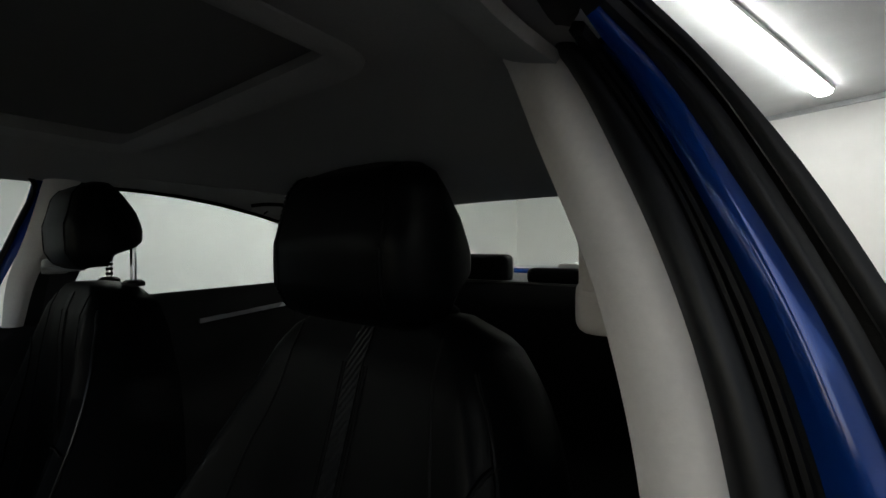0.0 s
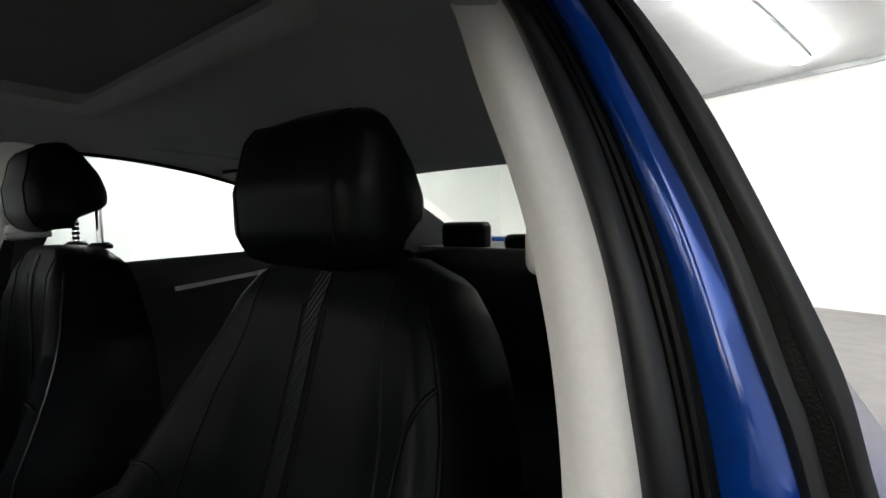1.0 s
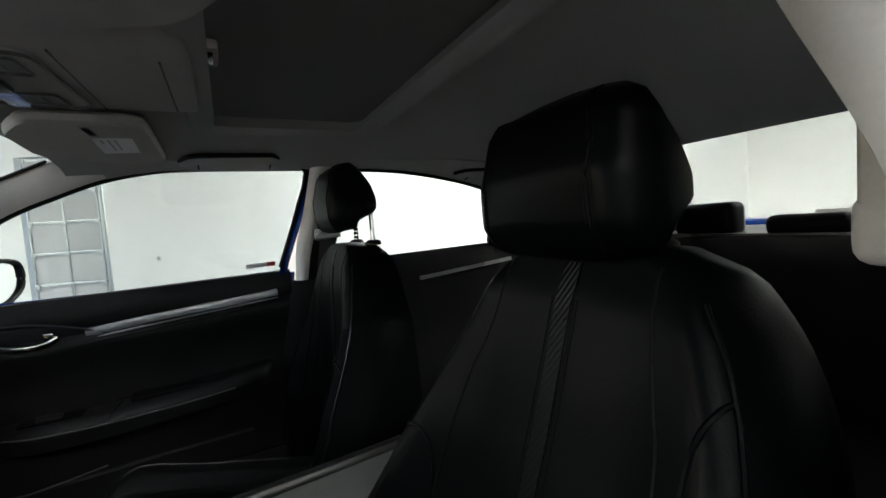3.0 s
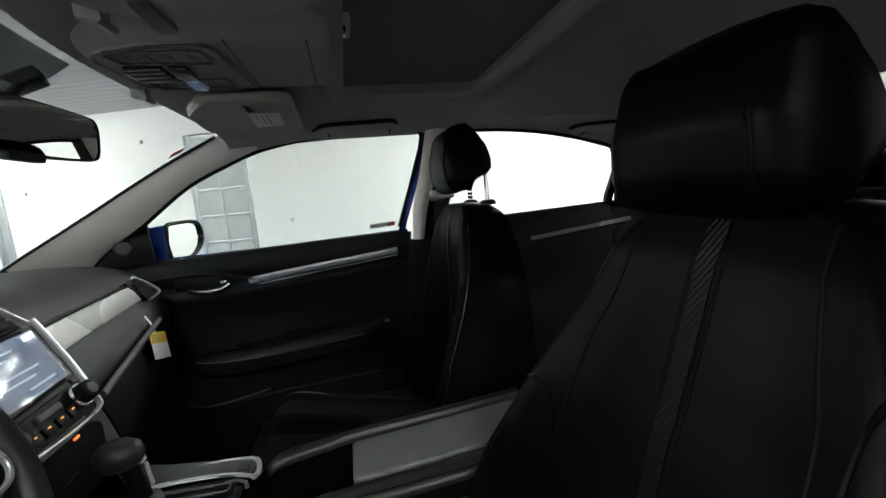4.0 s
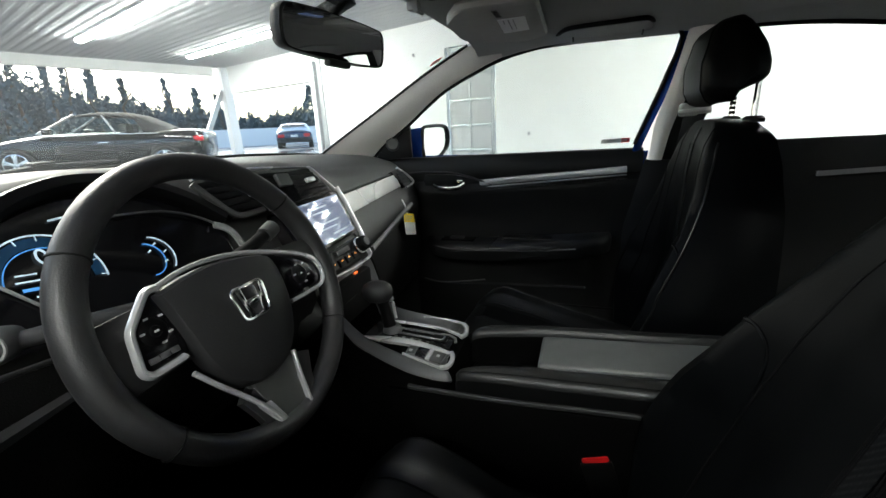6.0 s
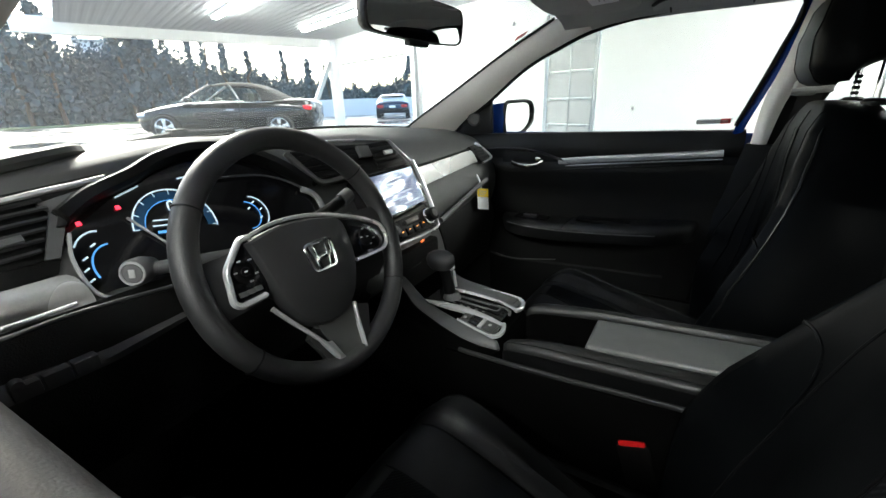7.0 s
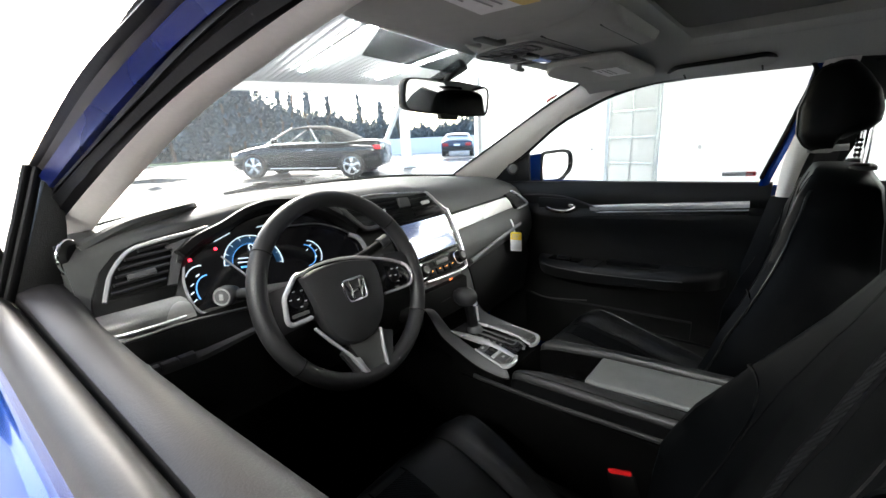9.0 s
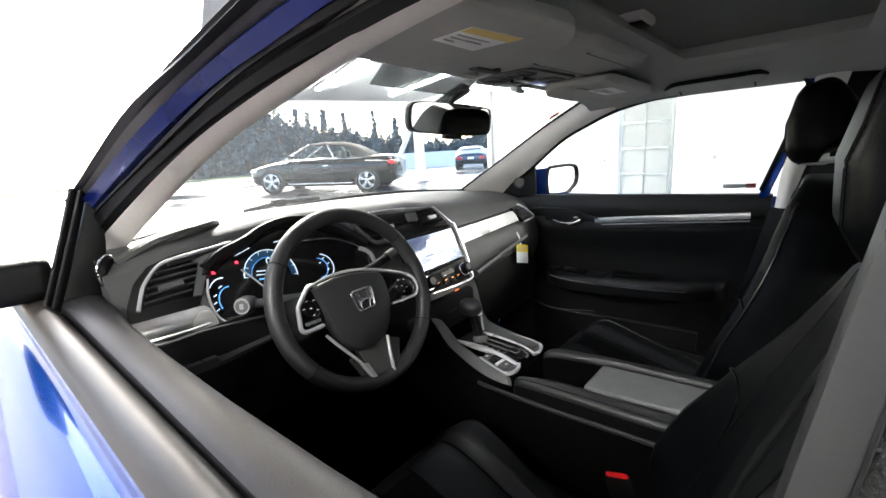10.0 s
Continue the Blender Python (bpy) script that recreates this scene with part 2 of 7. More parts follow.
def band(a, b, n=24, across=4, crown=0.0, thick=0.004, out=(0, 0, 0)):
    """A ribbon between two lines, bulging by crown towards out."""
    la, lb = smooth_line(a, n), smooth_line(b, n)
    o = Vector(out)
    rows = []
    for p, q in zip(la, lb):
        rows.append([p.lerp(q, k / across) + o * crown * 4 * (k / across) * (1 - k / across) for k in range(across + 1)])
    return sheet(rows, -thick, into=la[0] + o * 5 if crown or o.length else None)


def sweep(path, profile, up=(0, 0, 1), closed=False, cap=True):
    """A profile (side, up) carried along a path."""
    p = [Vector(q) for q in path]
    rings = []
    for i, c in enumerate(p):
        a, b = (p[i - 1], p[(i + 1) % len(p)]) if closed else (p[max(i - 1, 0)], p[min(i + 1, len(p) - 1)])
        t = (b - a).normalized()
        s = t.cross(Vector(up))
        s = s.normalized() if s.length > 1e-6 else Vector((1, 0, 0))
        u = s.cross(t)
        rings.append([c + s * x + u * y for x, y in profile])
    if closed:
        rings.append(rings[0])
        bm = loft(rings, cap=False)
        bmesh.ops.remove_doubles(bm, verts=bm.verts, dist=1e-6)
        return bm
    return loft(rings, cap=cap)


def ring_profile(r, n=8, ry=None):
    return [(r * math.cos(2 * math.pi * i / n), (ry or r) * math.sin(2 * math.pi * i / n)) for i in range(n)]


def rounded_bar(w, h):
    return [(-w, -h * 0.6), (-w * 0.6, -h), (w * 0.6, -h), (w, -h * 0.6), (w, h * 0.6), (w * 0.6, h), (-w * 0.6, h), (-w, h * 0.6)]


def tube(path, r, n=8, **k):
    return sweep(path, ring_profile(r, n), **k)


def plate(outline, normal, thick, bevel=0.0):
    """A flat piece from its outline, thickened against the normal."""
    bm = bmesh.new()
    f = bm.faces.new([bm.verts.new(p) for p in outline])
    r = bmesh.ops.extrude_face_region(bm, geom=[f])
    vs = [v for v in r["geom"] if isinstance(v, bmesh.types.BMVert)]
    bmesh.ops.translate(bm, verts=vs, vec=-Vector(normal).normalized() * thick)
    if bevel:
        bmesh.ops.bevel(bm, geom=list(bm.edges), offset=bevel, segments=2, affect="EDGES", profile=0.6)
    return bm


def lathe(profile, m=None, n=28):
    """Turned about z: (radius, height) pairs."""
    bm = loft([[(r * math.cos(2 * math.pi * i / n), r * math.sin(2 * math.pi * i / n), z) for i in range(n)] for r, z in profile])
    if m is not None:
        bmesh.ops.transform(bm, matrix=m, verts=bm.verts)
    return bm


def mirrored(pts):
    return [(-x, y, z) for x, y, z in pts]


def rounded(points, r, n=4):
    """A flat outline with its corners rounded."""
    out = []
    p = [Vector(q) for q in points]
    for i, c in enumerate(p):
        a, b = p[i - 1], p[(i + 1) % len(p)]
        ra = min(r, (a - c).length * 0.45, (b - c).length * 0.45)
        s, e = c + (a - c).normalized() * ra, c + (b - c).normalized() * ra
        for k in range(n + 1):
            t = k / n
            out.append(s * (1 - t) ** 2 + c * 2 * t * (1 - t) + e * t * t)
    return out


# ---- the garage ----
TURN = pose(0, 0, 0, 0, 0, -18)


def hall(u0, u1, v0, v1, z0, z1, bevel=0.0):
    """A box in the hall's own axes: u to the right, v ahead."""
    return box(u0, u1, v0, v1, z0, z1, bevel, m=TURN)


def ground_height(v):
    return float(np.interp(v, [5.5, 6.5, 9.0, 12.4, 14.2, 16.0], [0.0, 0.02, 0.11, 0.28, 0.365, 0.38]))


def ground_sheet():
    vs = [-2000, -300, -60, -14] + [-8 + 0.75 * i for i in range(33)] + [18, 24, 40, 80, 300, 3000]
    us = [-2500, -300, -60, -14, -7, 0, 7, 14, 60, 300, 2500]
    bm = loft([[TURN @ Vector((u, v, ground_height(v) - 0.02)) for u in us] for v in vs], closed=False)
    return bm


structure("ground", ground_sheet(), M["asphalt"], "wet dark asphalt yard reaching the horizon", "ground", smooth=True)
floor_rows = [[TURN @ Vector((u, v, ground_height(v) + 0.004)) for u in (-6, -3, 0, 3, 5.7)] for v in [-6.1 + 0.6 * i for i in range(22)]]
structure("floor", sheet(floor_rows, -0.02, into=(0, 0, 5)), M["concrete"], "smooth grey-pink concrete garage floor with damp patches", "floor", smooth=True)
structure("wall_back", hall(-6.2, 5.9, -6.3, -6.1, 0, 3.0), M["wall"], "white painted garage wall", "wall")
# left wall's front stretch is an unseen addition that blocks low sky light
structure("wall_left", hall(-6.2, -6.0, -6.1, 9.0, 0, 3.0), M["wall"], "white painted garage wall", "wall")
structure("wall_right", join(hall(5.7, 5.9, -6.1, 4.44, 0, 3.0), hall(5.7, 5.9, 4.44, 5.48, 2.4, 3.0), hall(5.7, 5.9, 5.48, 9.4, 0, 3.0), hall(5.7, 5.9, 9.4, 13.0, 2.2, 3.0)),
          M["wall"], "white painted garage wall with two open bays", "wall")
structure("wall_front", hall(-1.3, 5.4, 13.2, 13.4, 2.68, 3.0), M["wall"], "white wall over a wide open garage bay", "wall")


def corrugated_ceiling():
    """Ribbed sheets over the front bays."""
    rows = []
    for i in range(196):
        u = -0.6 + 6.5 * i / 195
        z = 2.9 + (0.009 if i % 5 in (1, 2) else 0)
        rows.append([TURN @ Vector((u, v, z)) for v in (3.0, 13.4)])
    return sheet(rows, 0.03, into=(0, 0, 9))


structure("ceiling", join(corrugated_ceiling(), hall(-6.2, 5.9, -6.3, 3.0, 2.9, 2.95)), M["ceiling_white"], "white garage ceiling, ribbed metal over the front bays", "ceiling")
structure("trim", join(hall(5.66, 5.7, 8.95, 9.07, 0, 2.9), hall(5.6, 5.7, 9.12, 9.16, 0, 2.6), hall(-6, 5.7, -6.1, -6.06, 2.84, 2.9)), M["steel"], "grey steel door track and edge trim", "trim")


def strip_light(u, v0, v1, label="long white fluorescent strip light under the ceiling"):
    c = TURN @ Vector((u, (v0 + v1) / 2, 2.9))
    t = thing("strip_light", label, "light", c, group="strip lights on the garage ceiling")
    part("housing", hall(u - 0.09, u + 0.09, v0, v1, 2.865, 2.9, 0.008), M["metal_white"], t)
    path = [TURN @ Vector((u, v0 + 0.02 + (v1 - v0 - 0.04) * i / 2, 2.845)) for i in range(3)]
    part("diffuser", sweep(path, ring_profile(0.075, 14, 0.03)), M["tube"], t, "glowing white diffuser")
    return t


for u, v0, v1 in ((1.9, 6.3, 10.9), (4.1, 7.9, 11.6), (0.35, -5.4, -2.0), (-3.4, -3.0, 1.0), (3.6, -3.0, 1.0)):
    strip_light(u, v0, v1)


def door_leaf():
    """A folded-up sectional door's end, standing in the small bay."""
    t = thing("sectional_door", "pale grey ribbed metal sectional garage door", "garage door", TURN @ Vector((5.8, 4.8, 0)))
    for i in range(5):
        z = 0.19 + 0.44 * i
        part("section", hall(5.74, 5.78, 4.52, 5.44, z, z + 0.428, 0.006), M["door_grey"], t)
        part("rail", hall(5.722, 5.74, 4.52, 5.44, z + 0.395, z + 0.435, 0.004), M["steel"], t)
        for v in (4.56, 4.98, 5.40):
            part("hinge", hall(5.712, 5.722, v - 0.03, v + 0.03, z + 0.36, z + 0.44, 0.003), M["steel"], t)
    for v in (4.54, 4.98, 5.42):
        part("stile", hall(5.728, 5.74, v - 0.012, v + 0.012, 0.2, 2.38, 0.003), M["steel"], t)
    part("track", hall(5.69, 5.73, 4.46, 4.49, 0.02, 2.4, 0.004), M["steel"], t, "galvanised door track")
    return t


door_leaf()
pst = thing("steel_column", "white painted steel column with a diagonal brace", "column", TURN @ Vector((5.75, 13.3, 0.3)))
part("post", hall(5.6, 5.85, 13.15, 13.4, 0.3, 3.0, 0.01), M["metal_white"], pst)
part("brace", sweep([TURN @ Vector(p) for p in ((4.55, 13.3, 0.34), (5.6, 13.3, 2.3))], [(-0.06, -0.06), (0.06, -0.06), (0.06, 0.06), (-0.06, 0.06)]), M["steel"], pst)
part("base_plate", hall(5.5, 5.95, 13.05, 13.5, 0.3, 0.34, 0.005), M["steel"], pst)
for (u, v, z), lab in (((5.69, 8.5, 1.72), "small grey switch box on the white wall"), ((5.69, 6.2, 2.37), "small white box high on the wall"), ((5.69, 3.81, 0.88), "small dark wall socket"), ((5.69, 5.75, 0.86), "small grey wall bracket"), ((-1.9, -6.09, 1.35), "small grey wall socket")):
    q = TURN @ Vector((u, v, z))
    w = thing("wall_box", lab, "switch box", q)
    part("cover", box(q.x - 0.022, q.x + 0.022, q.y - 0.022, q.y + 0.022, q.z - 0.028, q.z + 0.028, 0.006), M["steel"], w)
lamp = thing("wall_sensor", "small white sensor where wall meets ceiling", "sensor", TURN @ Vector((-0.9, -6.0, 2.78)))
part("body", hall(-1.0, -0.8, -6.1, -5.98, 2.72, 2.82, 0.02), M["metal_white"], lamp)


# ---- the yard ----
def wheel(t, c, axis, r, width):
    """A tyre with a five-spoked rim, its outer face along axis."""
    m = Matrix.Translation(c) @ Vector(axis).to_track_quat("Z", "Y").to_matrix().to_4x4()
    w = part("wheel", lathe([(r * 0.4, -width / 2), (r * 0.93, -width / 2), (r, -width / 2 + 0.03), (r, width / 2 - 0.03), (r * 0.93, width / 2), (r * 0.74, width / 2), (r * 0.72, width / 2 - 0.05)], m), M["tyre"], t)
    rim = lathe([(r * 0.72, 0), (r * 0.74, width / 2 - 0.005), (r * 0.68, width / 2), (r * 0.66, 0.02)], m)
    part("rim", rim, M["alloy"], w)
    for k in range(5):
        for d in (-0.13, 0.13):
            a = 2 * math.pi * k / 5 + d
            s = box(-0.022, 0.022, 0.02, r * 0.7, width / 2 - 0.04, width / 2 - 0.01, 0.006, m=m @ pose(0, 0, 0, 0, 0, math.degrees(a)))
            part("spoke", s, M["alloy"], w)
    part("hub", lathe([(0.01, width / 2 - 0.06), (0.06, width / 2 - 0.05), (0.055, width / 2 - 0.005), (0.005, width / 2)], m), M["alloy"], w)


def car_shell(t, length, width, lines, mat, m):
    """A body from side-view sections: (y, bottom, top, half width) from tail to nose."""
    side = [(0.0, 0.04), (0.86, 0.0), (0.95, 0.10), (0.985, 0.32), (1.0, 0.55), (0.985, 0.76), (0.95, 0.90), (0.86, 0.97), (0.6, 1.0), (0.0, 1.03)]
    rings = []
    for y, z0, z1, hw in smooth_rows(lines, 44):
        right = [Vector((hw * w, y, z0 + (z1 - z0) * k)) for w, k in side]
        left = [Vector((-p.x, p.y, p.z)) for p in right[-2:0:-1]]
        rings.append([m @ p for p in right + left])
    return part("body", loft(rings), mat, t)


def smooth_rows(rows, n):
    a = smooth_line([(r[0], r[1], r[2]) for r in rows], n)
    b = smooth_line([(r[3], 0, 0) for r in rows], n)
    return [(p.x, p.y, p.z, q.x) for p, q in zip(a, b)]


def soft_roof(m, rows):
    """A roof shell from (y, crown, side height, lower side height, half width, lower half width)."""
    out = []
    for y, zc, zs, zl, hw, hl in rows:
        half = [(hl, zl), (hw, zs), (hw * 0.9, zc - 0.035), (hw * 0.6, zc - 0.008), (0.0, zc)]
        out.append([m @ Vector((x, y, z)) for x, z in half] + [m @ Vector((-x, y, z)) for x, z in half[-2::-1]])
    return sheet(out, 0.02)


def convertible():
    rear, front = Vector((7.40, 10.68, 0.262)), Vector((5.745, 12.99, 0.342))
    mid = (rear + front) / 2
    ahead = (front - rear).normalized()
    m = Matrix.Translation(mid) @ Vector(ahead).to_track_quat("Y", "Z").to_matrix().to_4x4()
    t = thing("parked_convertible", "black convertible car with a closed soft top parked on wet ground", "car", m.translation)
    car_shell(t, 4.4, 1.78, [(-2.24, 0.5, 0.82, 0.62), (-2.18, 0.32, 0.94, 0.76), (-2.0, 0.24, 1.0, 0.84), (-1.4, 0.19, 1.0, 0.89), (-0.6, 0.18, 0.965, 0.89), (0.5, 0.18, 0.95, 0.89), (1.0, 0.19, 0.93, 0.88), (1.5, 0.2, 0.85, 0.87), (1.9, 0.22, 0.75, 0.81), (2.1, 0.28, 0.66, 0.7), (2.16, 0.36, 0.58, 0.58)], M["carblack"], m)
    part("soft_top", soft_roof(m, [(0.32, 1.36, 1.32, 1.30, 0.56, 0.57), (-0.1, 1.41, 1.345, 1.32, 0.57, 0.59), (-0.5, 1.40, 1.33, 1.30, 0.57, 0.6), (-0.82, 1.34, 1.27, 1.23, 0.57, 0.61), (-0.98, 1.28, 1.2, 0.97, 0.57, 0.72), (-1.25, 1.15, 1.08, 0.97, 0.57, 0.72), (-1.5, 1.02, 1.0, 0.97, 0.56, 0.7)]), M["cloth_top"], t, "black fabric roof")
    ws = [[m @ Vector((x, 0.34 + 0.68 * s, 1.35 - 0.41 * s)) for x in (-0.55 - 0.12 * s, 0, 0.55 + 0.12 * s)] for s in (0, 0.5, 1)]
    part("windscreen", sheet(ws, 0.01), M["carglass"], t)
    part("dash_top", box(-0.66, 0.66, 0.55, 0.95, 0.86, 0.95, 0.04, m=m), M["tyre"], t)
    for sx in (-1, 1):
        part("windscreen_pillar", tube([m @ Vector((sx * 0.575, 0.33, 1.36)), m @ Vector((sx * 0.7, 1.04, 0.94))], 0.024), M["silver"], t, "bright windscreen pillar")
        part("side_window", sheet([[m @ Vector((sx * 0.735, y, 0.955)) for y in (-0.42, 0.2, 0.95)], [m @ Vector((sx * 0.60, y, 1.31)) for y in (-0.2, 0.05, 0.37)]], 0.006), M["carglass"], t)
        part("rear_side_window", sheet([[m @ Vector((sx * 0.735, y, 0.965)) for y in (-0.96, -0.7, -0.46)], [m @ Vector((sx * 0.605, y, z)) for y, z in ((-0.82, 1.24), (-0.5, 1.3), (-0.24, 1.31))]], 0.006), M["carglass"], t)
        # added silver strip for a bright diagonal in the windows, no known pillar
        part("bright_window_strip", tube([m @ Vector((sx * 0.60, -0.2, 1.33)), m @ Vector((sx * 0.735, -0.44, 0.955))], 0.02), M["silver"], t)
        part("side_mirror", box(sx * 0.92 - 0.09, sx * 0.92 + 0.09, 0.66, 0.80, 0.94, 1.06, 0.03, m=m), M["carblack"], t)
        part("sill_strip", box(sx * 0.85 - 0.01, sx * 0.85 + 0.01, -0.95, 0.95, 0.245, 0.275, 0.004, m=m), M["silver"], t)
        part("waist_strip", box(sx * 0.845 - 0.01, sx * 0.845 + 0.01, -1.3, 0.9, 0.93, 0.945, 0.003, m=m), M["chrome"], t)
        part("door_handle", box(sx * 0.9 - 0.015, sx * 0.9 + 0.015, -0.32, -0.12, 0.74, 0.77, 0.008, m=m), M["chrome"], t)
        part("door_seam", box(sx * 0.886 - 0.008, sx * 0.886 + 0.008, -0.455, -0.445, 0.26, 0.9, 0.0, m=m), M["tyre"], t)
        part("tail_lamp", box(sx * 0.68 - 0.15, sx * 0.68 + 0.15, -2.21, -1.98, 0.74, 0.87, 0.04, m=m), M["taillight"], t)
        part("headlight", box(sx * 0.66 - 0.13, sx * 0.66 + 0.13, 1.86, 2.1, 0.56, 0.69, 0.05, m=m), M["chrome"], t)
        for y in (-1.4, 1.4):
            part("wheel_arch", lathe([(0.0, -0.03), (0.355, -0.03), (0.355, 0.02), (0.0, 0.03)], m @ pose(sx * 0.872, y, 0.33, 0, sx * 90, 0)), M["tyre"], t)
            wheel(t, m @ Vector((sx * 0.84, y, 0.325)), m.to_3x3() @ Vector((sx, 0, 0)), 0.325, 0.23)
    for sx in (-0.36, 0.36):
        part("seat_back", box(sx - 0.22, sx + 0.22, -0.62, -0.45, 0.5, 1.16, 0.06, m=m), M["dash"], t)
    return t


convertible()


def hatchback(c, yaw):
    m = pose(*c, 0, 0, yaw)
    t = thing("parked_car", "old dark blue hatchback, upper half whitened as glare, parked tail first outside", "car", m.translation)
    car_shell(t, 4.0, 1.6, [(-1.95, 0.3, 0.62, 0.7), (-1.85, 0.22, 0.72, 0.78), (-0.5, 0.2, 0.74, 0.8), (0.8, 0.2, 0.72, 0.8), (1.6, 0.22, 0.66, 0.76), (1.9, 0.3, 0.55, 0.66)], M["cardark"], m)
    # white cabin colour stands in for glare on the roof and hatch
    part("cabin", soft_roof(m, [(-1.85, 0.76, 0.72, 0.66, 0.62, 0.76), (-1.6, 0.95, 0.88, 0.68, 0.6, 0.76), (-1.1, 1.08, 1.0, 0.68, 0.58, 0.76), (0.0, 1.1, 1.02, 0.68, 0.58, 0.76), (0.9, 0.74, 0.72, 0.66, 0.64, 0.76)]), M["metal_white"], t, "roof and hatch whitened as glare")
    part("bumper", box(-0.76, 0.76, -2.04, -1.86, 0.24, 0.44, 0.05, m=m), M["tyre"], t)
    part("tail_panel", box(-0.42, 0.42, -2.0, -1.9, 0.46, 0.62, 0.03, m=m), M["cardark"], t)
    for sx in (-1, 1):
        part("tail_lamp", box(sx * 0.56 - 0.14, sx * 0.56 + 0.14, -1.99, -1.88, 0.47, 0.62, 0.03, m=m), M["taillight"], t, "red tail lamp")
    part("spoiler", box(-0.56, 0.56, -1.72, -1.5, 0.98, 1.01, 0.01, m=m), M["tyre"], t, "black roof spoiler")
    for x in (-0.5, 0.46):
        part("spoiler_foot", box(x, x + 0.04, -1.64, -1.56, 0.9, 0.99, 0.005, m=m), M["tyre"], t)
    part("number_plate", box(-0.15, 0.15, -2.02, -2.0, 0.48, 0.58, 0.003, m=m), M["paper"], t)
    for sx in (-1, 1):
        for y in (-1.25, 1.25):
            wheel(t, m @ Vector((sx * 0.7, y, 0.28)), m.to_3x3() @ Vector((sx, 0, 0)), 0.28, 0.2)
    return t


hatchback((17.5, 14.7, 0.36), -55)


def clump_mesh(rng, n, spread, tall, leafsize):
    bm = bmesh.new()
    for _ in range(n):
        h = rng.random()
        r = spread * (1 - 0.75 * h) * (0.4 + 0.6 * rng.random())
        a = rng.random() * 6.283
        c = Vector((r * math.cos(a), r * math.sin(a), tall * (0.12 + 0.88 * h)))
        q = Euler((rng.random() * 3, rng.random() * 3, rng.random() * 3)).to_matrix()
        s = leafsize * (0.5 + rng.random())
        vs = [bm.verts.new(c + q @ Vector(p) * s) for p in ((-1, -0.4, 0), (0.1, -0.7, 0.2), (1, 0, 0), (0.2, 0.7, -0.2), (-0.8, 0.5, 0.1))]
        bm.faces.new(vs)
    return bm


def tree(place, tall, spread, rng, dense, label):
    t = thing("tree", label, "tree", place, group="trees behind the yard")
    p = Vector(place)
    path = [p + Vector((rng.uniform(-0.1, 0.1) * k, rng.uniform(-0.1, 0.1) * k, tall * k / 5)) for k in range(6)]
    rings = [[q + Vector((0.16 * (1 - 0.16 * i) * math.cos(a), 0.16 * (1 - 0.16 * i) * math.sin(a), 0)) for a in [2 * math.pi * k / 7 for k in range(7)]] for i, q in enumerate(path)]
    part("trunk", loft(rings), M["bark"], t)
    for _ in range(5):
        k = rng.uniform(0.35, 0.9)
        a = rng.uniform(0, 6.28)
        b = p + Vector((0, 0, tall * k))
        part("limb", tube([b, b + Vector((math.cos(a), math.sin(a), 0.5)) * spread * 0.7 * (1.1 - k)], 0.04, 5), M["bark"], t)
    c = clump_mesh(rng, dense * 3, spread, tall, 0.17)
    bmesh.ops.translate(c, verts=c.verts, vec=p)
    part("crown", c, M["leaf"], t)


def mass_height(deg):
    """Height of the bushes by their bearing, 43 m away."""
    h = float(np.interp(deg, [4, 10, 14, 17, 18.7, 21, 24, 27, 30, 34, 38, 41, 44, 48, 52, 56, 62, 70], [3.4, 4.4, 5.6, 6.4, 5.2, 5.4, 6.1, 5.2, 4.3, 3.7, 3.1, 2.9, 2.4, 2.0, 2.6, 3.0, 2.6, 2.4]))
    return h + 0.22 * math.sin(deg * 2.3 + 1) + 0.16 * math.sin(deg * 6.1) + 0.12 * math.sin(deg * 13.7)


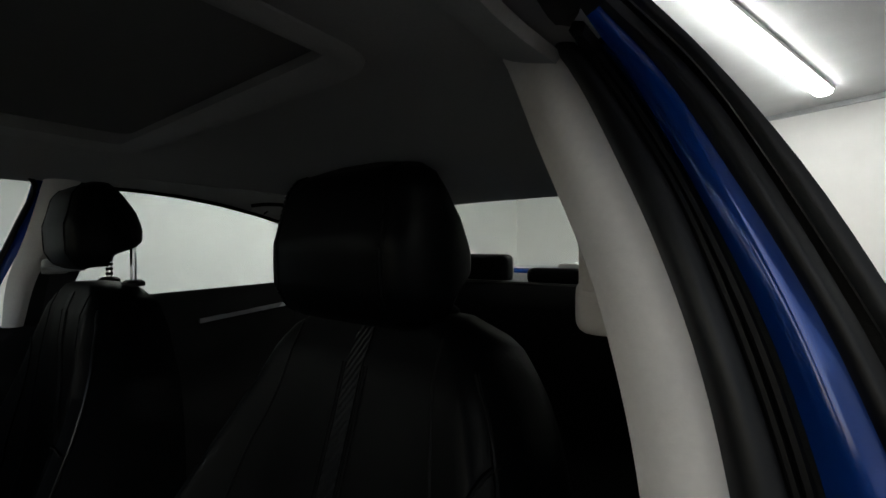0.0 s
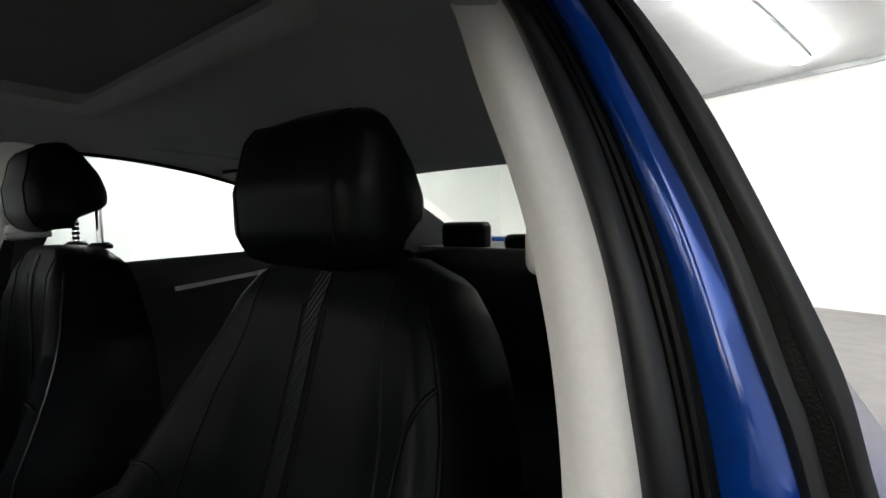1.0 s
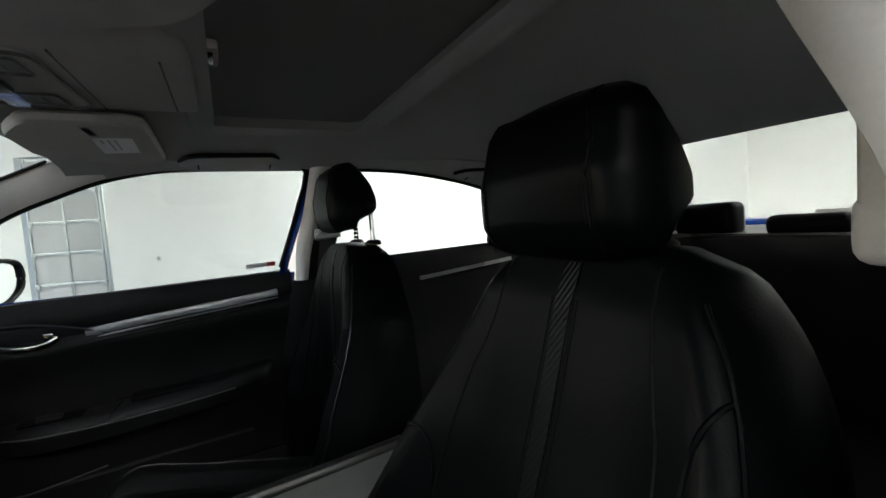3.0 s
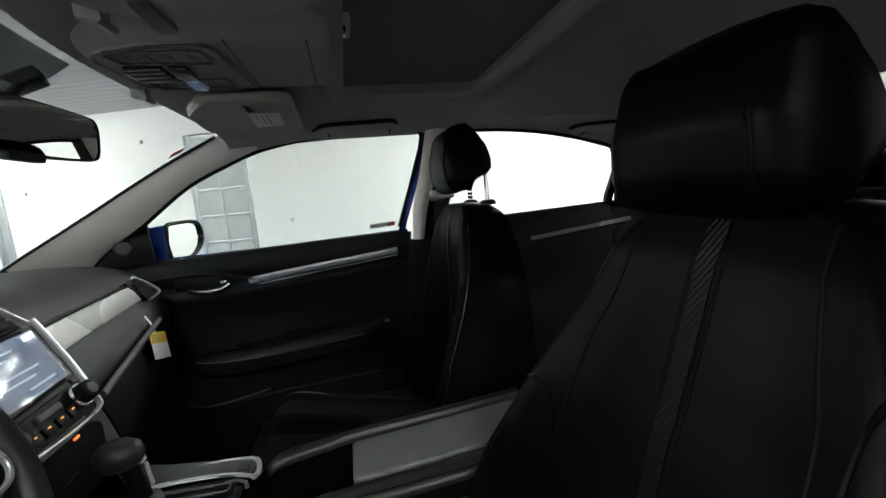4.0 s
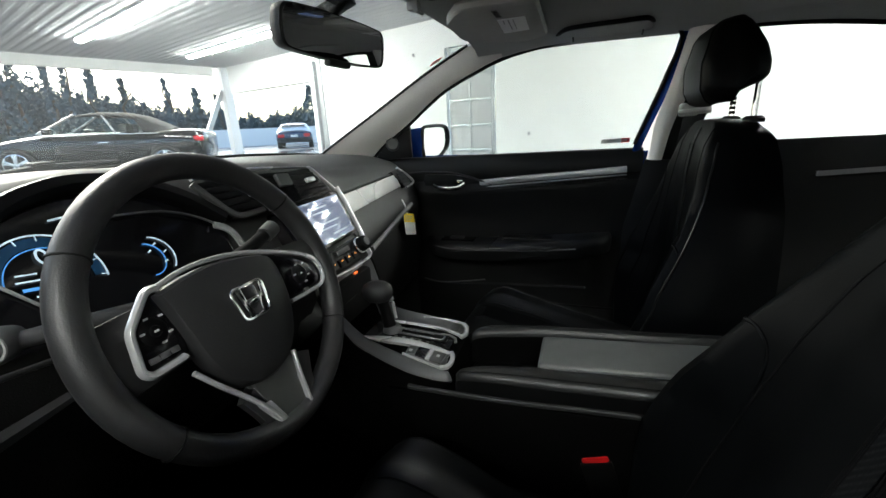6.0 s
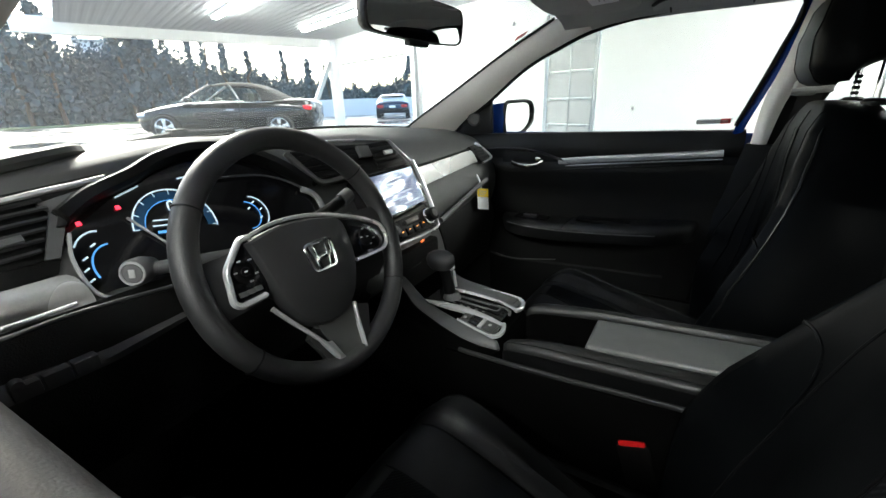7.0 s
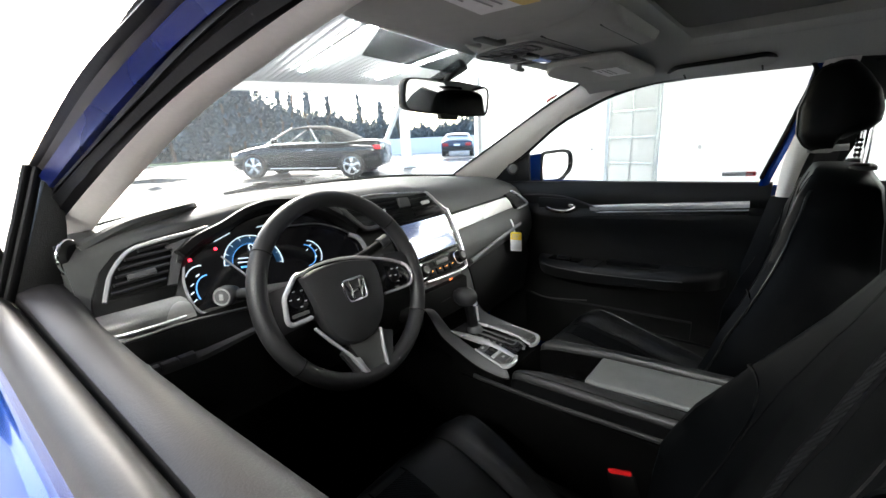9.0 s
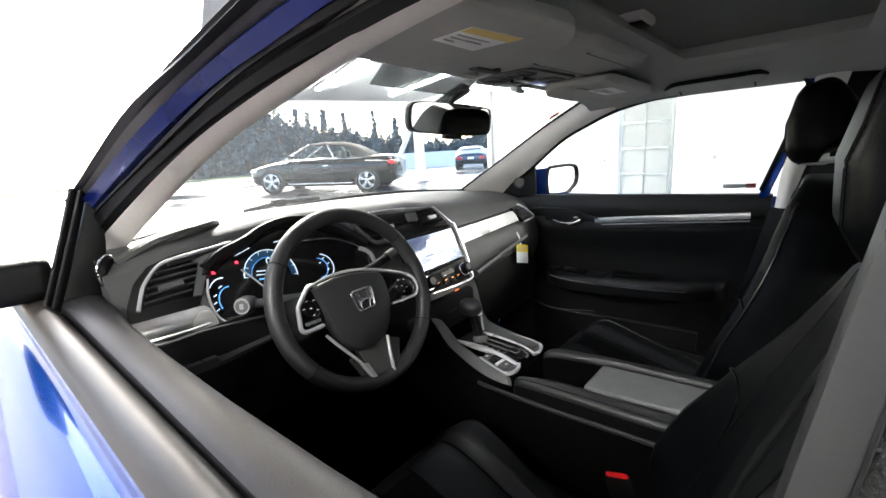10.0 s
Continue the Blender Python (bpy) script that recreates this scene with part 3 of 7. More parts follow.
def woods():
    rng = random.Random(4)
    verts, faces = [], []
    for i in range(62000):
        deg = rng.uniform(12.5, 71)
        az = radians(deg)
        d = rng.uniform(41, 47)
        top = mass_height(deg) * (1 + 0.10 * math.sin(deg * 37 + d * 3))
        z = 0.2 + top * (rng.random() ** 0.85)
        c = Vector((d * math.sin(az), d * math.cos(az), z))
        q = Euler((rng.random() * 3, rng.random() * 3, rng.random() * 3)).to_matrix()
        s = rng.uniform(0.10, 0.26) * (1.25 - 0.7 * z / max(top, 0.5))
        k = len(verts)
        verts += [c + q @ Vector(p) * s for p in ((-1, -0.5, 0), (0.2, -0.8, 0.2), (1, 0, 0), (0.2, 0.8, -0.2), (-0.8, 0.5, 0.1))]
        faces.append((k, k + 1, k + 2, k + 3, k + 4))
    for i in range(236):
        k = len(verts)
        for deg in (12.6 + 0.25 * i, 12.85 + 0.25 * i):
            d = 44 + 0.8 * math.sin(deg * 5)
            for z in (0.1, 0.86 * mass_height(deg)):
                verts.append(Vector((d * math.sin(radians(deg)), d * math.cos(radians(deg)), z)))
        faces.append((k, k + 2, k + 3, k + 1))
    me = bpy.data.meshes.new("woods")
    me.from_pydata(verts, [], faces)
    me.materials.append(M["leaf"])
    tagged(new("woods", me), "dark row of bushes and woods behind the yard", "woods", kind="stuff")
    for az, tall, spread, dense in ((14.6, 7.0, 1.6, 260), (17, 7.4, 1.5, 240), (22.8, 7.3, 1.2, 200), (24.3, 7.6, 1.3, 220), (25.4, 7.0, 0.8, 120), (26.6, 6.3, 0.5, 60), (28.8, 6.9, 0.35, 70), (30.1, 6.6, 0.3, 50), (32.1, 6.1, 0.5, 90), (34.6, 4.9, 0.4, 60), (38.4, 5.0, 0.35, 60), (41.1, 4.3, 0.5, 80), (43.2, 3.8, 0.4, 50), (54, 4.4, 1.6, 180)):
        a = radians(az)
        tree((40 * math.sin(a), 40 * math.cos(a), 0.35), tall, spread, rng, dense, "thin dark tree rising over the far bushes")


woods()
far = thing("far_building", "pale flat-roofed building behind the trees", "building", (17.6, 45.5, 0.2))
fm = pose(17.6, 45.5, 0.2, 0, 0, -21)
part("wall", box(-1.3, 1.3, -1.5, 3.0, 0.0, 6.3, 0.05, m=fm), M["metal_white"], far)
part("roof", box(-1.45, 1.45, -1.65, 3.15, 6.3, 6.5, 0.03, m=fm), M["steel"], far)
verge = [[Vector((d * math.sin(radians(a)), d * math.cos(radians(a)), 0.37)) for a in range(-5, 70, 5)] for d in (34, 39)]
tagged(mesh_object("grass_verge", sheet(verge, 0.03), M["grass"]), "green grass strip before the bushes", "grass", kind="stuff")


def low_wall():
    t = thing("yard_wall", "low white wall along the back of the yard", "wall", (20, 22, 0.34))
    part("panel", plate([(13, 26, 0.34), (25, 15, 0.34), (25, 15, 1.35), (13, 26, 1.35)], (-1, -1, 0), 0.15), M["metal_white"], t)


low_wall()


# ---- the car's shell ----
# Lines of the driver's side, from the dash up and back over the door, and down the pillar behind it.
D_GLASS = [(-0.668, 1.8, 0.98), (-0.648, 1.6, 1.068), (-0.613, 1.32, 1.185), (-0.6, 1.15, 1.232), (-0.585, 1.0, 1.268), (-0.57, 0.85, 1.29), (-0.545, 0.7, 1.312)]
D_TRIM = [(-0.708, 1.8, 1.0), (-0.684, 1.62, 1.08), (-0.652, 1.3, 1.19), (-0.638, 1.095, 1.237), (-0.628, 0.93, 1.262), (-0.605, 0.78, 1.284), (-0.578, 0.665, 1.314)]
D_SEAL = [(-0.712, 1.8, 1.035), (-0.686, 1.62, 1.112), (-0.655, 1.3, 1.207), (-0.643, 1.1, 1.252), (-0.636, 0.93, 1.272), (-0.618, 0.78, 1.292), (-0.61, 0.69, 1.31)]
D_BLUE_IN = [(-0.692, 1.656, 1.103), (-0.686, 1.62, 1.118), (-0.657, 1.3, 1.213), (-0.644, 1.1, 1.259), (-0.64, 0.93, 1.278), (-0.625, 0.78, 1.297), (-0.622, 0.69, 1.308)]
D_BLUE_OUT = [(-0.701, 1.68, 1.127), (-0.696, 1.65, 1.138), (-0.672, 1.36, 1.222), (-0.658, 1.15, 1.268), (-0.652, 0.98, 1.288), (-0.643, 0.79, 1.302), (-0.642, 0.705, 1.305)]
D_OUTER = [(-0.717, 1.688, 1.14), (-0.712, 1.66, 1.15), (-0.688, 1.37, 1.239), (-0.677, 1.14, 1.274), (-0.671, 0.98, 1.296), (-0.668, 0.8, 1.3), (-0.668, 0.72, 1.294)]
B_INNER = [(-0.452, 0.58, 1.372), (-0.494, 0.601, 1.324), (-0.545, 0.639, 1.229), (-0.593, 0.67, 1.138), (-0.617, 0.687, 1.074), (-0.634, 0.702, 1.01), (-0.645, 0.716, 0.93), (-0.648, 0.728, 0.83)]
B_TRIM = [(-0.515, 0.6, 1.36), (-0.572, 0.636, 1.281), (-0.617, 0.664, 1.194), (-0.644, 0.681, 1.133), (-0.663, 0.694, 1.078), (-0.676, 0.706, 1.023), (-0.69, 0.718, 0.945), (-0.698, 0.728, 0.84)]
B_SEAL = [(-0.54, 0.622, 1.352), (-0.587, 0.648, 1.285), (-0.641, 0.675, 1.192), (-0.673, 0.694, 1.114), (-0.695, 0.708, 1.044), (-0.709, 0.719, 0.981), (-0.719, 0.727, 0.915), (-0.727, 0.734, 0.838)]
B_BLUE_IN = [(-0.558, 0.63, 1.345), (-0.607, 0.654, 1.276), (-0.648, 0.675, 1.201), (-0.684, 0.694, 1.123), (-0.705, 0.707, 1.059), (-0.721, 0.719, 0.986), (-0.732, 0.727, 0.91), (-0.74, 0.734, 0.832)]
B_BLUE_OUT = [(-0.585, 0.643, 1.335), (-0.634, 0.667, 1.263), (-0.669, 0.684, 1.198), (-0.708, 0.701, 1.117), (-0.73, 0.712, 1.057), (-0.749, 0.721, 0.998), (-0.764, 0.728, 0.915), (-0.774, 0.734, 0.832)]
B_CHANNEL = [(-0.604, 0.65, 1.326), (-0.651, 0.673, 1.256), (-0.68, 0.686, 1.205), (-0.722, 0.705, 1.112), (-0.745, 0.716, 1.046), (-0.755, 0.72, 1.014), (-0.775, 0.731, 0.92), (-0.787, 0.737, 0.84)]
B_SLOT = [(-0.612, 0.655, 1.321), (-0.658, 0.678, 1.252), (-0.688, 0.69, 1.196), (-0.728, 0.707, 1.11), (-0.754, 0.718, 1.043), (-0.763, 0.722, 1.015), (-0.784, 0.733, 0.92), (-0.796, 0.739, 0.845)]
B_OUTER = [(-0.624, 0.66, 1.316), (-0.668, 0.681, 1.248), (-0.708, 0.696, 1.177), (-0.743, 0.711, 1.098), (-0.762, 0.718, 1.05), (-0.772, 0.724, 1.008), (-0.793, 0.734, 0.921), (-0.805, 0.74, 0.856)]
# The passenger's side: the windscreen's edge, and the upper line of the front and rear side windows.
P_GLASS = [(0.652, 1.93, 0.98), (0.62, 1.872, 1.015), (0.60, 1.65, 1.135), (0.58, 1.45, 1.243), (0.56, 1.307, 1.309), (0.55, 1.2, 1.335)]
P_DOOR = [(0.718, 1.73, 0.985), (0.70, 1.665, 1.036), (0.676, 1.568, 1.093), (0.636, 1.424, 1.188), (0.615, 1.307, 1.240), (0.601, 1.213, 1.273)]
P_TOP = [(0.601, 1.213, 1.273), (0.593, 1.102, 1.293), (0.588, 0.961, 1.305), (0.588, 0.85, 1.305), (0.591, 0.751, 1.296)]
P_BACK = [(0.591, 0.751, 1.296), (0.638, 0.773, 1.184), (0.71, 0.828, 1.01), (0.72, 0.833, 0.96)]
R_TOP = [(0.592, 0.64, 1.298), (0.593, 0.563, 1.293), (0.596, 0.432, 1.285), (0.605, 0.276, 1.263), (0.626, 0.072, 1.214)]

car = thing("car_body", "blue sedan's shell with light grey pillars and dark roof lining", "car body", (0, 0, 0.0))
part("a_pillar_trim", band(D_GLASS[:-1], D_TRIM[:-1], 40, 5, 0.012, 0.02, (0.75, -0.45, -0.45)), M["trim"], car, "light grey pillar trim")
part("b_pillar_trim", band(B_INNER, B_TRIM, 30, 5, 0.010, 0.02, (0.1, 0.9, -0.1)), M["trim"], car, "light grey pillar trim")
part("b_pillar_side", band(B_INNER, [(x - 0.03, y - 0.16, z) for x, y, z in B_INNER], 20, 4, 0.006, 0.015, (1, 0, 0)), M["black"], car, "black inner pillar cover")
part("pillar_core", band([(x + 0.014, y + 0.01, z + 0.012) for x, y, z in D_TRIM], [(x + 0.012, y + 0.01, z + 0.010) for x, y, z in D_OUTER], 40, 2, 0, 0.006, (0.8, -0.2, -0.5)), M["black"], car)
part("pillar_core", band([(x, y - 0.014, z) for x, y, z in B_TRIM], [(x, y - 0.014, z) for x, y, z in B_OUTER], 30, 2, 0, 0.006, (0.2, 0.95, 0)), M["black"], car)
part("door_seal", band(D_TRIM, D_SEAL, 40, 5, 0.007, 0.012, (0.8, -0.2, -0.5)), M["rubber"], car, "dark rubber door seal")
part("door_seal", band(B_TRIM, B_SEAL, 30, 6, 0.007, 0.012, (0.2, 0.95, 0)), M["lip"], car, "dark grey rubber door seal")
for k, w in ((0.25, 0.0022), (0.62, 0.0026)):
    part("seal_rib", tube(smooth_line([Vector(p).lerp(Vector(q), k) + Vector((0, 0.001, 0)) for p, q in zip(B_SEAL, B_BLUE_IN)], 30), w, 6), M["rubber"], car, "thin black sealing lip")
part("seal_gap", band([(x - 0.004, y, z + 0.002) for x, y, z in D_SEAL], [(x - 0.004, y, z) for x, y, z in D_BLUE_IN], 40, 1, 0, 0.004, (0.8, -0.2, -0.5)), M["black"], car)
part("seal_gap", band([(x, y - 0.006, z) for x, y, z in B_SEAL], [(x, y - 0.006, z) for x, y, z in B_BLUE_IN], 30, 1, 0, 0.004, (0.2, 0.95, 0)), M["black"], car)
# passenger's side pillars
part("a_pillar_trim", band(P_GLASS, [*P_DOOR[:5], (0.601, 1.213, 1.275)], 40, 5, 0.010, 0.02, (-0.7, -0.6, 0)), M["trim"], car, "light grey pillar trim")
part("windscreen_border", tube([Vector(p) + Vector((-0.004, 0.004, 0.002)) for p in smooth_line(P_GLASS[:5], 30)], 0.004, 6), M["black"], car, "black glass border")
part("b_pillar_trim", band([(0.582, 0.735, 1.30), (0.628, 0.755, 1.184), (0.662, 0.782, 1.07), (0.672, 0.79, 0.965)], [(0.575, 0.672, 1.30), (0.618, 0.698, 1.184), (0.652, 0.736, 1.07), (0.662, 0.756, 0.965)], 24, 4, 0.012, 0.03, (-1, 0, 0)), M["trim"], car, "light grey pillar trim")
# the trim's shaded rear side, its shade given by black vinyl
part("b_pillar_side", band([(0.578, 0.676, 1.30), (0.621, 0.702, 1.184), (0.655, 0.740, 1.07), (0.665, 0.760, 0.965)], [(0.592, 0.60, 1.30), (0.632, 0.62, 1.184), (0.668, 0.66, 1.07), (0.68, 0.69, 0.965)], 24, 3, 0.0, 0.02, (-1, 0, 0)), M["panel"], car, "rear side of the pillar, darkened as the shaded side")
part("b_pillar_lower", band([(0.675, 0.80, 0.965), (0.70, 0.845, 0.75), (0.70, 0.93, 0.45)], [(0.655, 0.68, 0.965), (0.665, 0.70, 0.75), (0.67, 0.72, 0.45)], 16, 4, 0.01, 0.02, (-1, 0, 0)), M["black"], car, "black lower pillar cover")


def liner_height(x, y):
    zc = np.interp(y, [-0.75, -0.55, -0.3, -0.1, 0.05, 0.6, 1.0, 1.2, 1.36], [1.305, 1.337, 1.356, 1.366, 1.372, 1.362, 1.362, 1.354, 1.335])
    return float(zc) - 0.07 * float(np.interp(y, [-0.55, -0.05], [0.2, 1.0])) * min(1.3, abs(x) / 0.6) ** 3.2


def roof_lining():
    """The cloth lining, open where the sunroof is."""
    xs = [-0.6, -0.55, -0.48, -0.42, -0.37, -0.36, -0.345, -0.2, 0, 0.2, 0.365, 0.38, 0.39, 0.44, 0.5, 0.56, 0.6]
    ys = [1.36, 1.3, 1.2, 1.1, 1.03, 1.015, 1.0, 0.9, 0.8, 0.7, 0.635, 0.62, 0.6, 0.5, 0.35, 0.2, 0.05, -0.02, -0.1, -0.25, -0.4, -0.55]
    bm = bmesh.new()

    def along(x, y):
        front = float(np.interp(x, [-0.6, -0.52, -0.425, -0.3, -0.1, 0.05, 0.3, 0.555], [1.15, 1.185, 1.235, 1.267, 1.303, 1.312, 1.31, 1.275]))
        return y if y < 1.1 else 1.1 + (y - 1.1) / 0.26 * (front - 1.1)
    grid = [[bm.verts.new((x * (1.0 if y < 1.15 else 1 - 0.5 * (y - 1.15)), along(x, y), liner_height(x, along(x, y)))) for x in xs] for y in ys]
    for j in range(len(ys) - 1):
        for i in range(len(xs) - 1):
            cx, cy = (xs[i] + xs[i + 1]) / 2, (ys[j] + ys[j + 1]) / 2
            if -0.345 < cx < 0.365 and 0.635 < cy < 1.0:
                continue
            bm.faces.new((grid[j][i], grid[j][i + 1], grid[j + 1][i + 1], grid[j + 1][i]))
    return bm


part("roof_lining", roof_lining(), M["liner"], car, "dark grey cloth roof lining")
lip = [(-0.345, 0.635), (0.365, 0.635), (0.365, 1.0), (-0.345, 1.0)]
edge = rounded([(x, y, liner_height(x, y)) for x, y in lip], 0.05, 6)
part("sunroof_rim", sweep(edge, [(-0.030, 0.004), (-0.022, -0.003), (-0.010, -0.008), (0.004, -0.009), (0.014, -0.004), (0.018, 0.006), (0.012, 0.022), (-0.002, 0.03), (-0.012, 0.03)], closed=True), M["liner"], car, "padded rim of the sunroof opening")
shade_rows = [[(x, y, 1.384 + 0.01 * (1 - (x / 0.36) ** 2)) for x in (-0.37, -0.2, 0, 0.2, 0.39)] for y in (0.61, 0.75, 0.9, 1.02)]
part("sunroof_shade", sheet(shade_rows, 0.01, into=(0, 0, 5)), M["shade"], car, "closed cloth sunroof shade")
part("shade_grip", box(-0.020, 0.052, 0.956, 1.0, 1.374, 1.390, 0.006), M["trim"], car, "square recessed shade grip")
part("shade_grip_well", box(-0.009, 0.041, 0.963, 0.993, 1.3715, 1.376, 0.002), M["gloss"], car)
roof_rows = [[(x * 1.04, y, liner_height(x, y) + 0.055) for x in (-0.57, -0.5, -0.3, 0, 0.3, 0.5, 0.57)] for y in (1.33, 1.1, 0.8, 0.5, 0.1, -0.3, -0.6)]
part("roof_panel", sheet(roof_rows, 0.008, into=(0, 0, 5)), M["paint"], car, "blue painted roof")
part("rail_trim", band([(0.601, 1.213, 1.274), *P_TOP[1:4], (0.588, 0.74, 1.302), (0.593, 0.56, 1.296), (0.6, 0.4, 1.285), (0.612, 0.27, 1.262), (0.64, 0.05, 1.205)], [(0.56, 1.22, 1.31), (0.545, 1.1, 1.312), (0.53, 0.96, 1.322), (0.53, 0.85, 1.322), (0.53, 0.74, 1.322), (0.53, 0.56, 1.315), (0.53, 0.4, 1.315), (0.53, 0.27, 1.315), (0.54, 0.05, 1.305)], 40, 5, 0.006, 0.01, (-0.7, 0, -0.7)), M["liner"], car, "grey lining over the side windows")
part("rail_trim", band([(-0.60, 1.15, 1.235), (-0.585, 1.0, 1.27), (-0.57, 0.85, 1.292), (-0.555, 0.72, 1.29), (-0.57, 0.5, 1.29), (-0.60, 0.2, 1.25)], [(-0.52, 1.2, 1.318), (-0.51, 1.0, 1.32), (-0.50, 0.85, 1.322), (-0.50, 0.72, 1.322), (-0.5, 0.5, 1.32), (-0.52, 0.2, 1.31)], 30, 4, 0.004, 0.01, (0.7, 0, -0.7)), M["liner"], car, "grey lining over the side windows")
part("header_trim", band([(-0.535, 1.19, 1.312), (-0.425, 1.247, 1.327), (-0.3, 1.278, 1.331), (-0.1, 1.314, 1.332), (0.05, 1.324, 1.332), (0.3, 1.322, 1.331), (0.555, 1.285, 1.31)], [(-0.525, 1.12, 1.318), (-0.42, 1.16, 1.335), (-0.3, 1.19, 1.345), (-0.1, 1.23, 1.35), (0.05, 1.24, 1.35), (0.3, 1.23, 1.345), (0.54, 1.17, 1.32)], 24, 3, 0.004, 0.01, (0, 0.3, -1)), M["liner"], car)

# windscreen, rear window and their lower panels
ws_low = [(-0.655, 1.76, 1.03), (-0.4, 1.90, 1.035), (0, 1.99, 1.035), (0.35, 1.96, 1.028), (0.63, 1.88, 1.005)]
ws_top = [(-0.555, 1.20, 1.314), (-0.425, 1.257, 1.332), (-0.3, 1.29, 1.337), (0, 1.332, 1.339), (0.3, 1.332, 1.337), (0.56, 1.293, 1.316)]
la, lb = smooth_line(ws_low, 16), smooth_line(ws_top, 16)
screen_rows = [[p.lerp(q, k / 8) + Vector((0, 0.012, 0.02)) * math.sin(math.pi * k / 8) for k in range(9)] for p, q in zip(la, lb)]
ws = part("windscreen", sheet(screen_rows, 0.004), M["screen_glass"], car)
ws.visible_shadow = False
dark = [[p.lerp(q, k) + Vector((0, 0.010, 0.006)) for k in (0.985, 0.94, 0.89)] for p, q in list(zip(smooth_line(ws_low, 32), smooth_line(ws_top, 32)))[13:21]]
part("glass_band", sheet([[v.lerp(r[0], 0.0) for v in r] for r in dark], 0.002), M["dotted"], car, "dotted grey band behind the mirror")
part("cowl_seal", tube(smooth_line(ws_low, 30), 0.008, 8), M["black"], car, "black rubber strip under the windscreen")
part("cowl", sheet([[Vector(p) + Vector((0, d, -0.6 * d - 0.01)) for p in ws_low] for d in (0.0, 0.12, 0.2)], 0.01), M["black"], car)
wp = [(-0.3, 1.975, 1.04), (-0.18, 2.0, 1.05), (-0.02, 2.02, 1.045)]
part("wiper", join(tube(wp, 0.008), box(-0.2, -0.16, 1.985, 2.015, 1.04, 1.062, 0.005)), M["black"], car, "black wiper arm")
bonnet = [[(x, y, 0.99 - 0.06 * (x / 0.75) ** 2 - 0.14 * ((y - 2.0) / 1.0) ** 2) for x in (-0.75, -0.4, 0, 0.4, 0.75)] for y in (2.06, 2.2, 2.4, 2.7, 2.95)]
part("bonnet", sheet(bonnet, -0.01, into=(0, 2, 5)), M["paint"], car, "blue bonnet")
part("nose", box(-0.78, 0.78, 2.85, 3.02, 0.2, 0.8, 0.08, 3), M["paint"], car)
part("firewall", box(-0.72, 0.72, 1.78, 1.86, 0.2, 0.95, 0.0), M["black"], car)
part("floor_pan", sheet([[(x, y, 0.28 + 0.1 * math.exp(-(x / 0.12) ** 2)) for x in [-0.74 + 0.148 * i for i in range(11)]] for y in (1.85, 1.6, 1.2, 0.8, 0.4, 0.0, -0.4)], -0.03, into=(0, 0.5, 5)), M["carpet"], car, "black carpet")
part("rocker", box(-0.8, -0.7, -0.4, 1.85, 0.2, 0.38, 0.03), M["paint"], car)
part("rocker", box(0.7, 0.8, -0.4, 1.85, 0.2, 0.38, 0.03), M["paint"], car)
rg = part("rear_window", sheet([[(x, -0.56, 1.338) for x in (-0.6, 0, 0.6)], [(x * 1.05, -0.95, 1.21) for x in (-0.6, 0, 0.6)], [(x * 1.1, -1.4, 1.03) for x in (-0.6, 0, 0.6)]], 0.004), M["carglass"], car)
rg.visible_shadow = False
part("rear_shelf", sheet([[(x, y, 0.99) for x in (-0.62, 0, 0.62)] for y in (-0.78, -1.1, -1.42)], -0.03, into=(0, -1, 5)), M["dash"], car, "dark rear parcel shelf")


def wing(s, y0, y1, axle, top, fall):
    """A side panel of the body with a round arch over the wheel."""
    cols = []
    for i in range(41):
        y = y0 + (y1 - y0) * i / 40
        zt = top - fall * max(0.0, y - 2.0) ** 2
        d = abs(y - axle)
        zb = max(0.25, 0.315 + math.sqrt(0.36 ** 2 - d * d)) if d < 0.36 else 0.25
        cols.append([(s * float(np.interp(k, [0, 0.12, 0.3, 0.6, 1], [0.75, 0.82, 0.86, 0.875, 0.865])), y, zt + (zb - zt) * k) for k in (0, 0.06, 0.12, 0.2, 0.3, 0.45, 0.6, 0.8, 1)])
    return sheet(cols, 0.006, into=(s * 0.3, (y0 + y1) / 2, 0.5))


part("third_brake_light", box(-0.16, 0.16, -1.33, -1.24, 0.99, 1.06, 0.012), M["visor"], car, "grey brake light housing")
part("boot_lid", box(-0.7, 0.7, -1.95, -1.41, 0.5, 1.02, 0.06, 3), M["paint"], car)
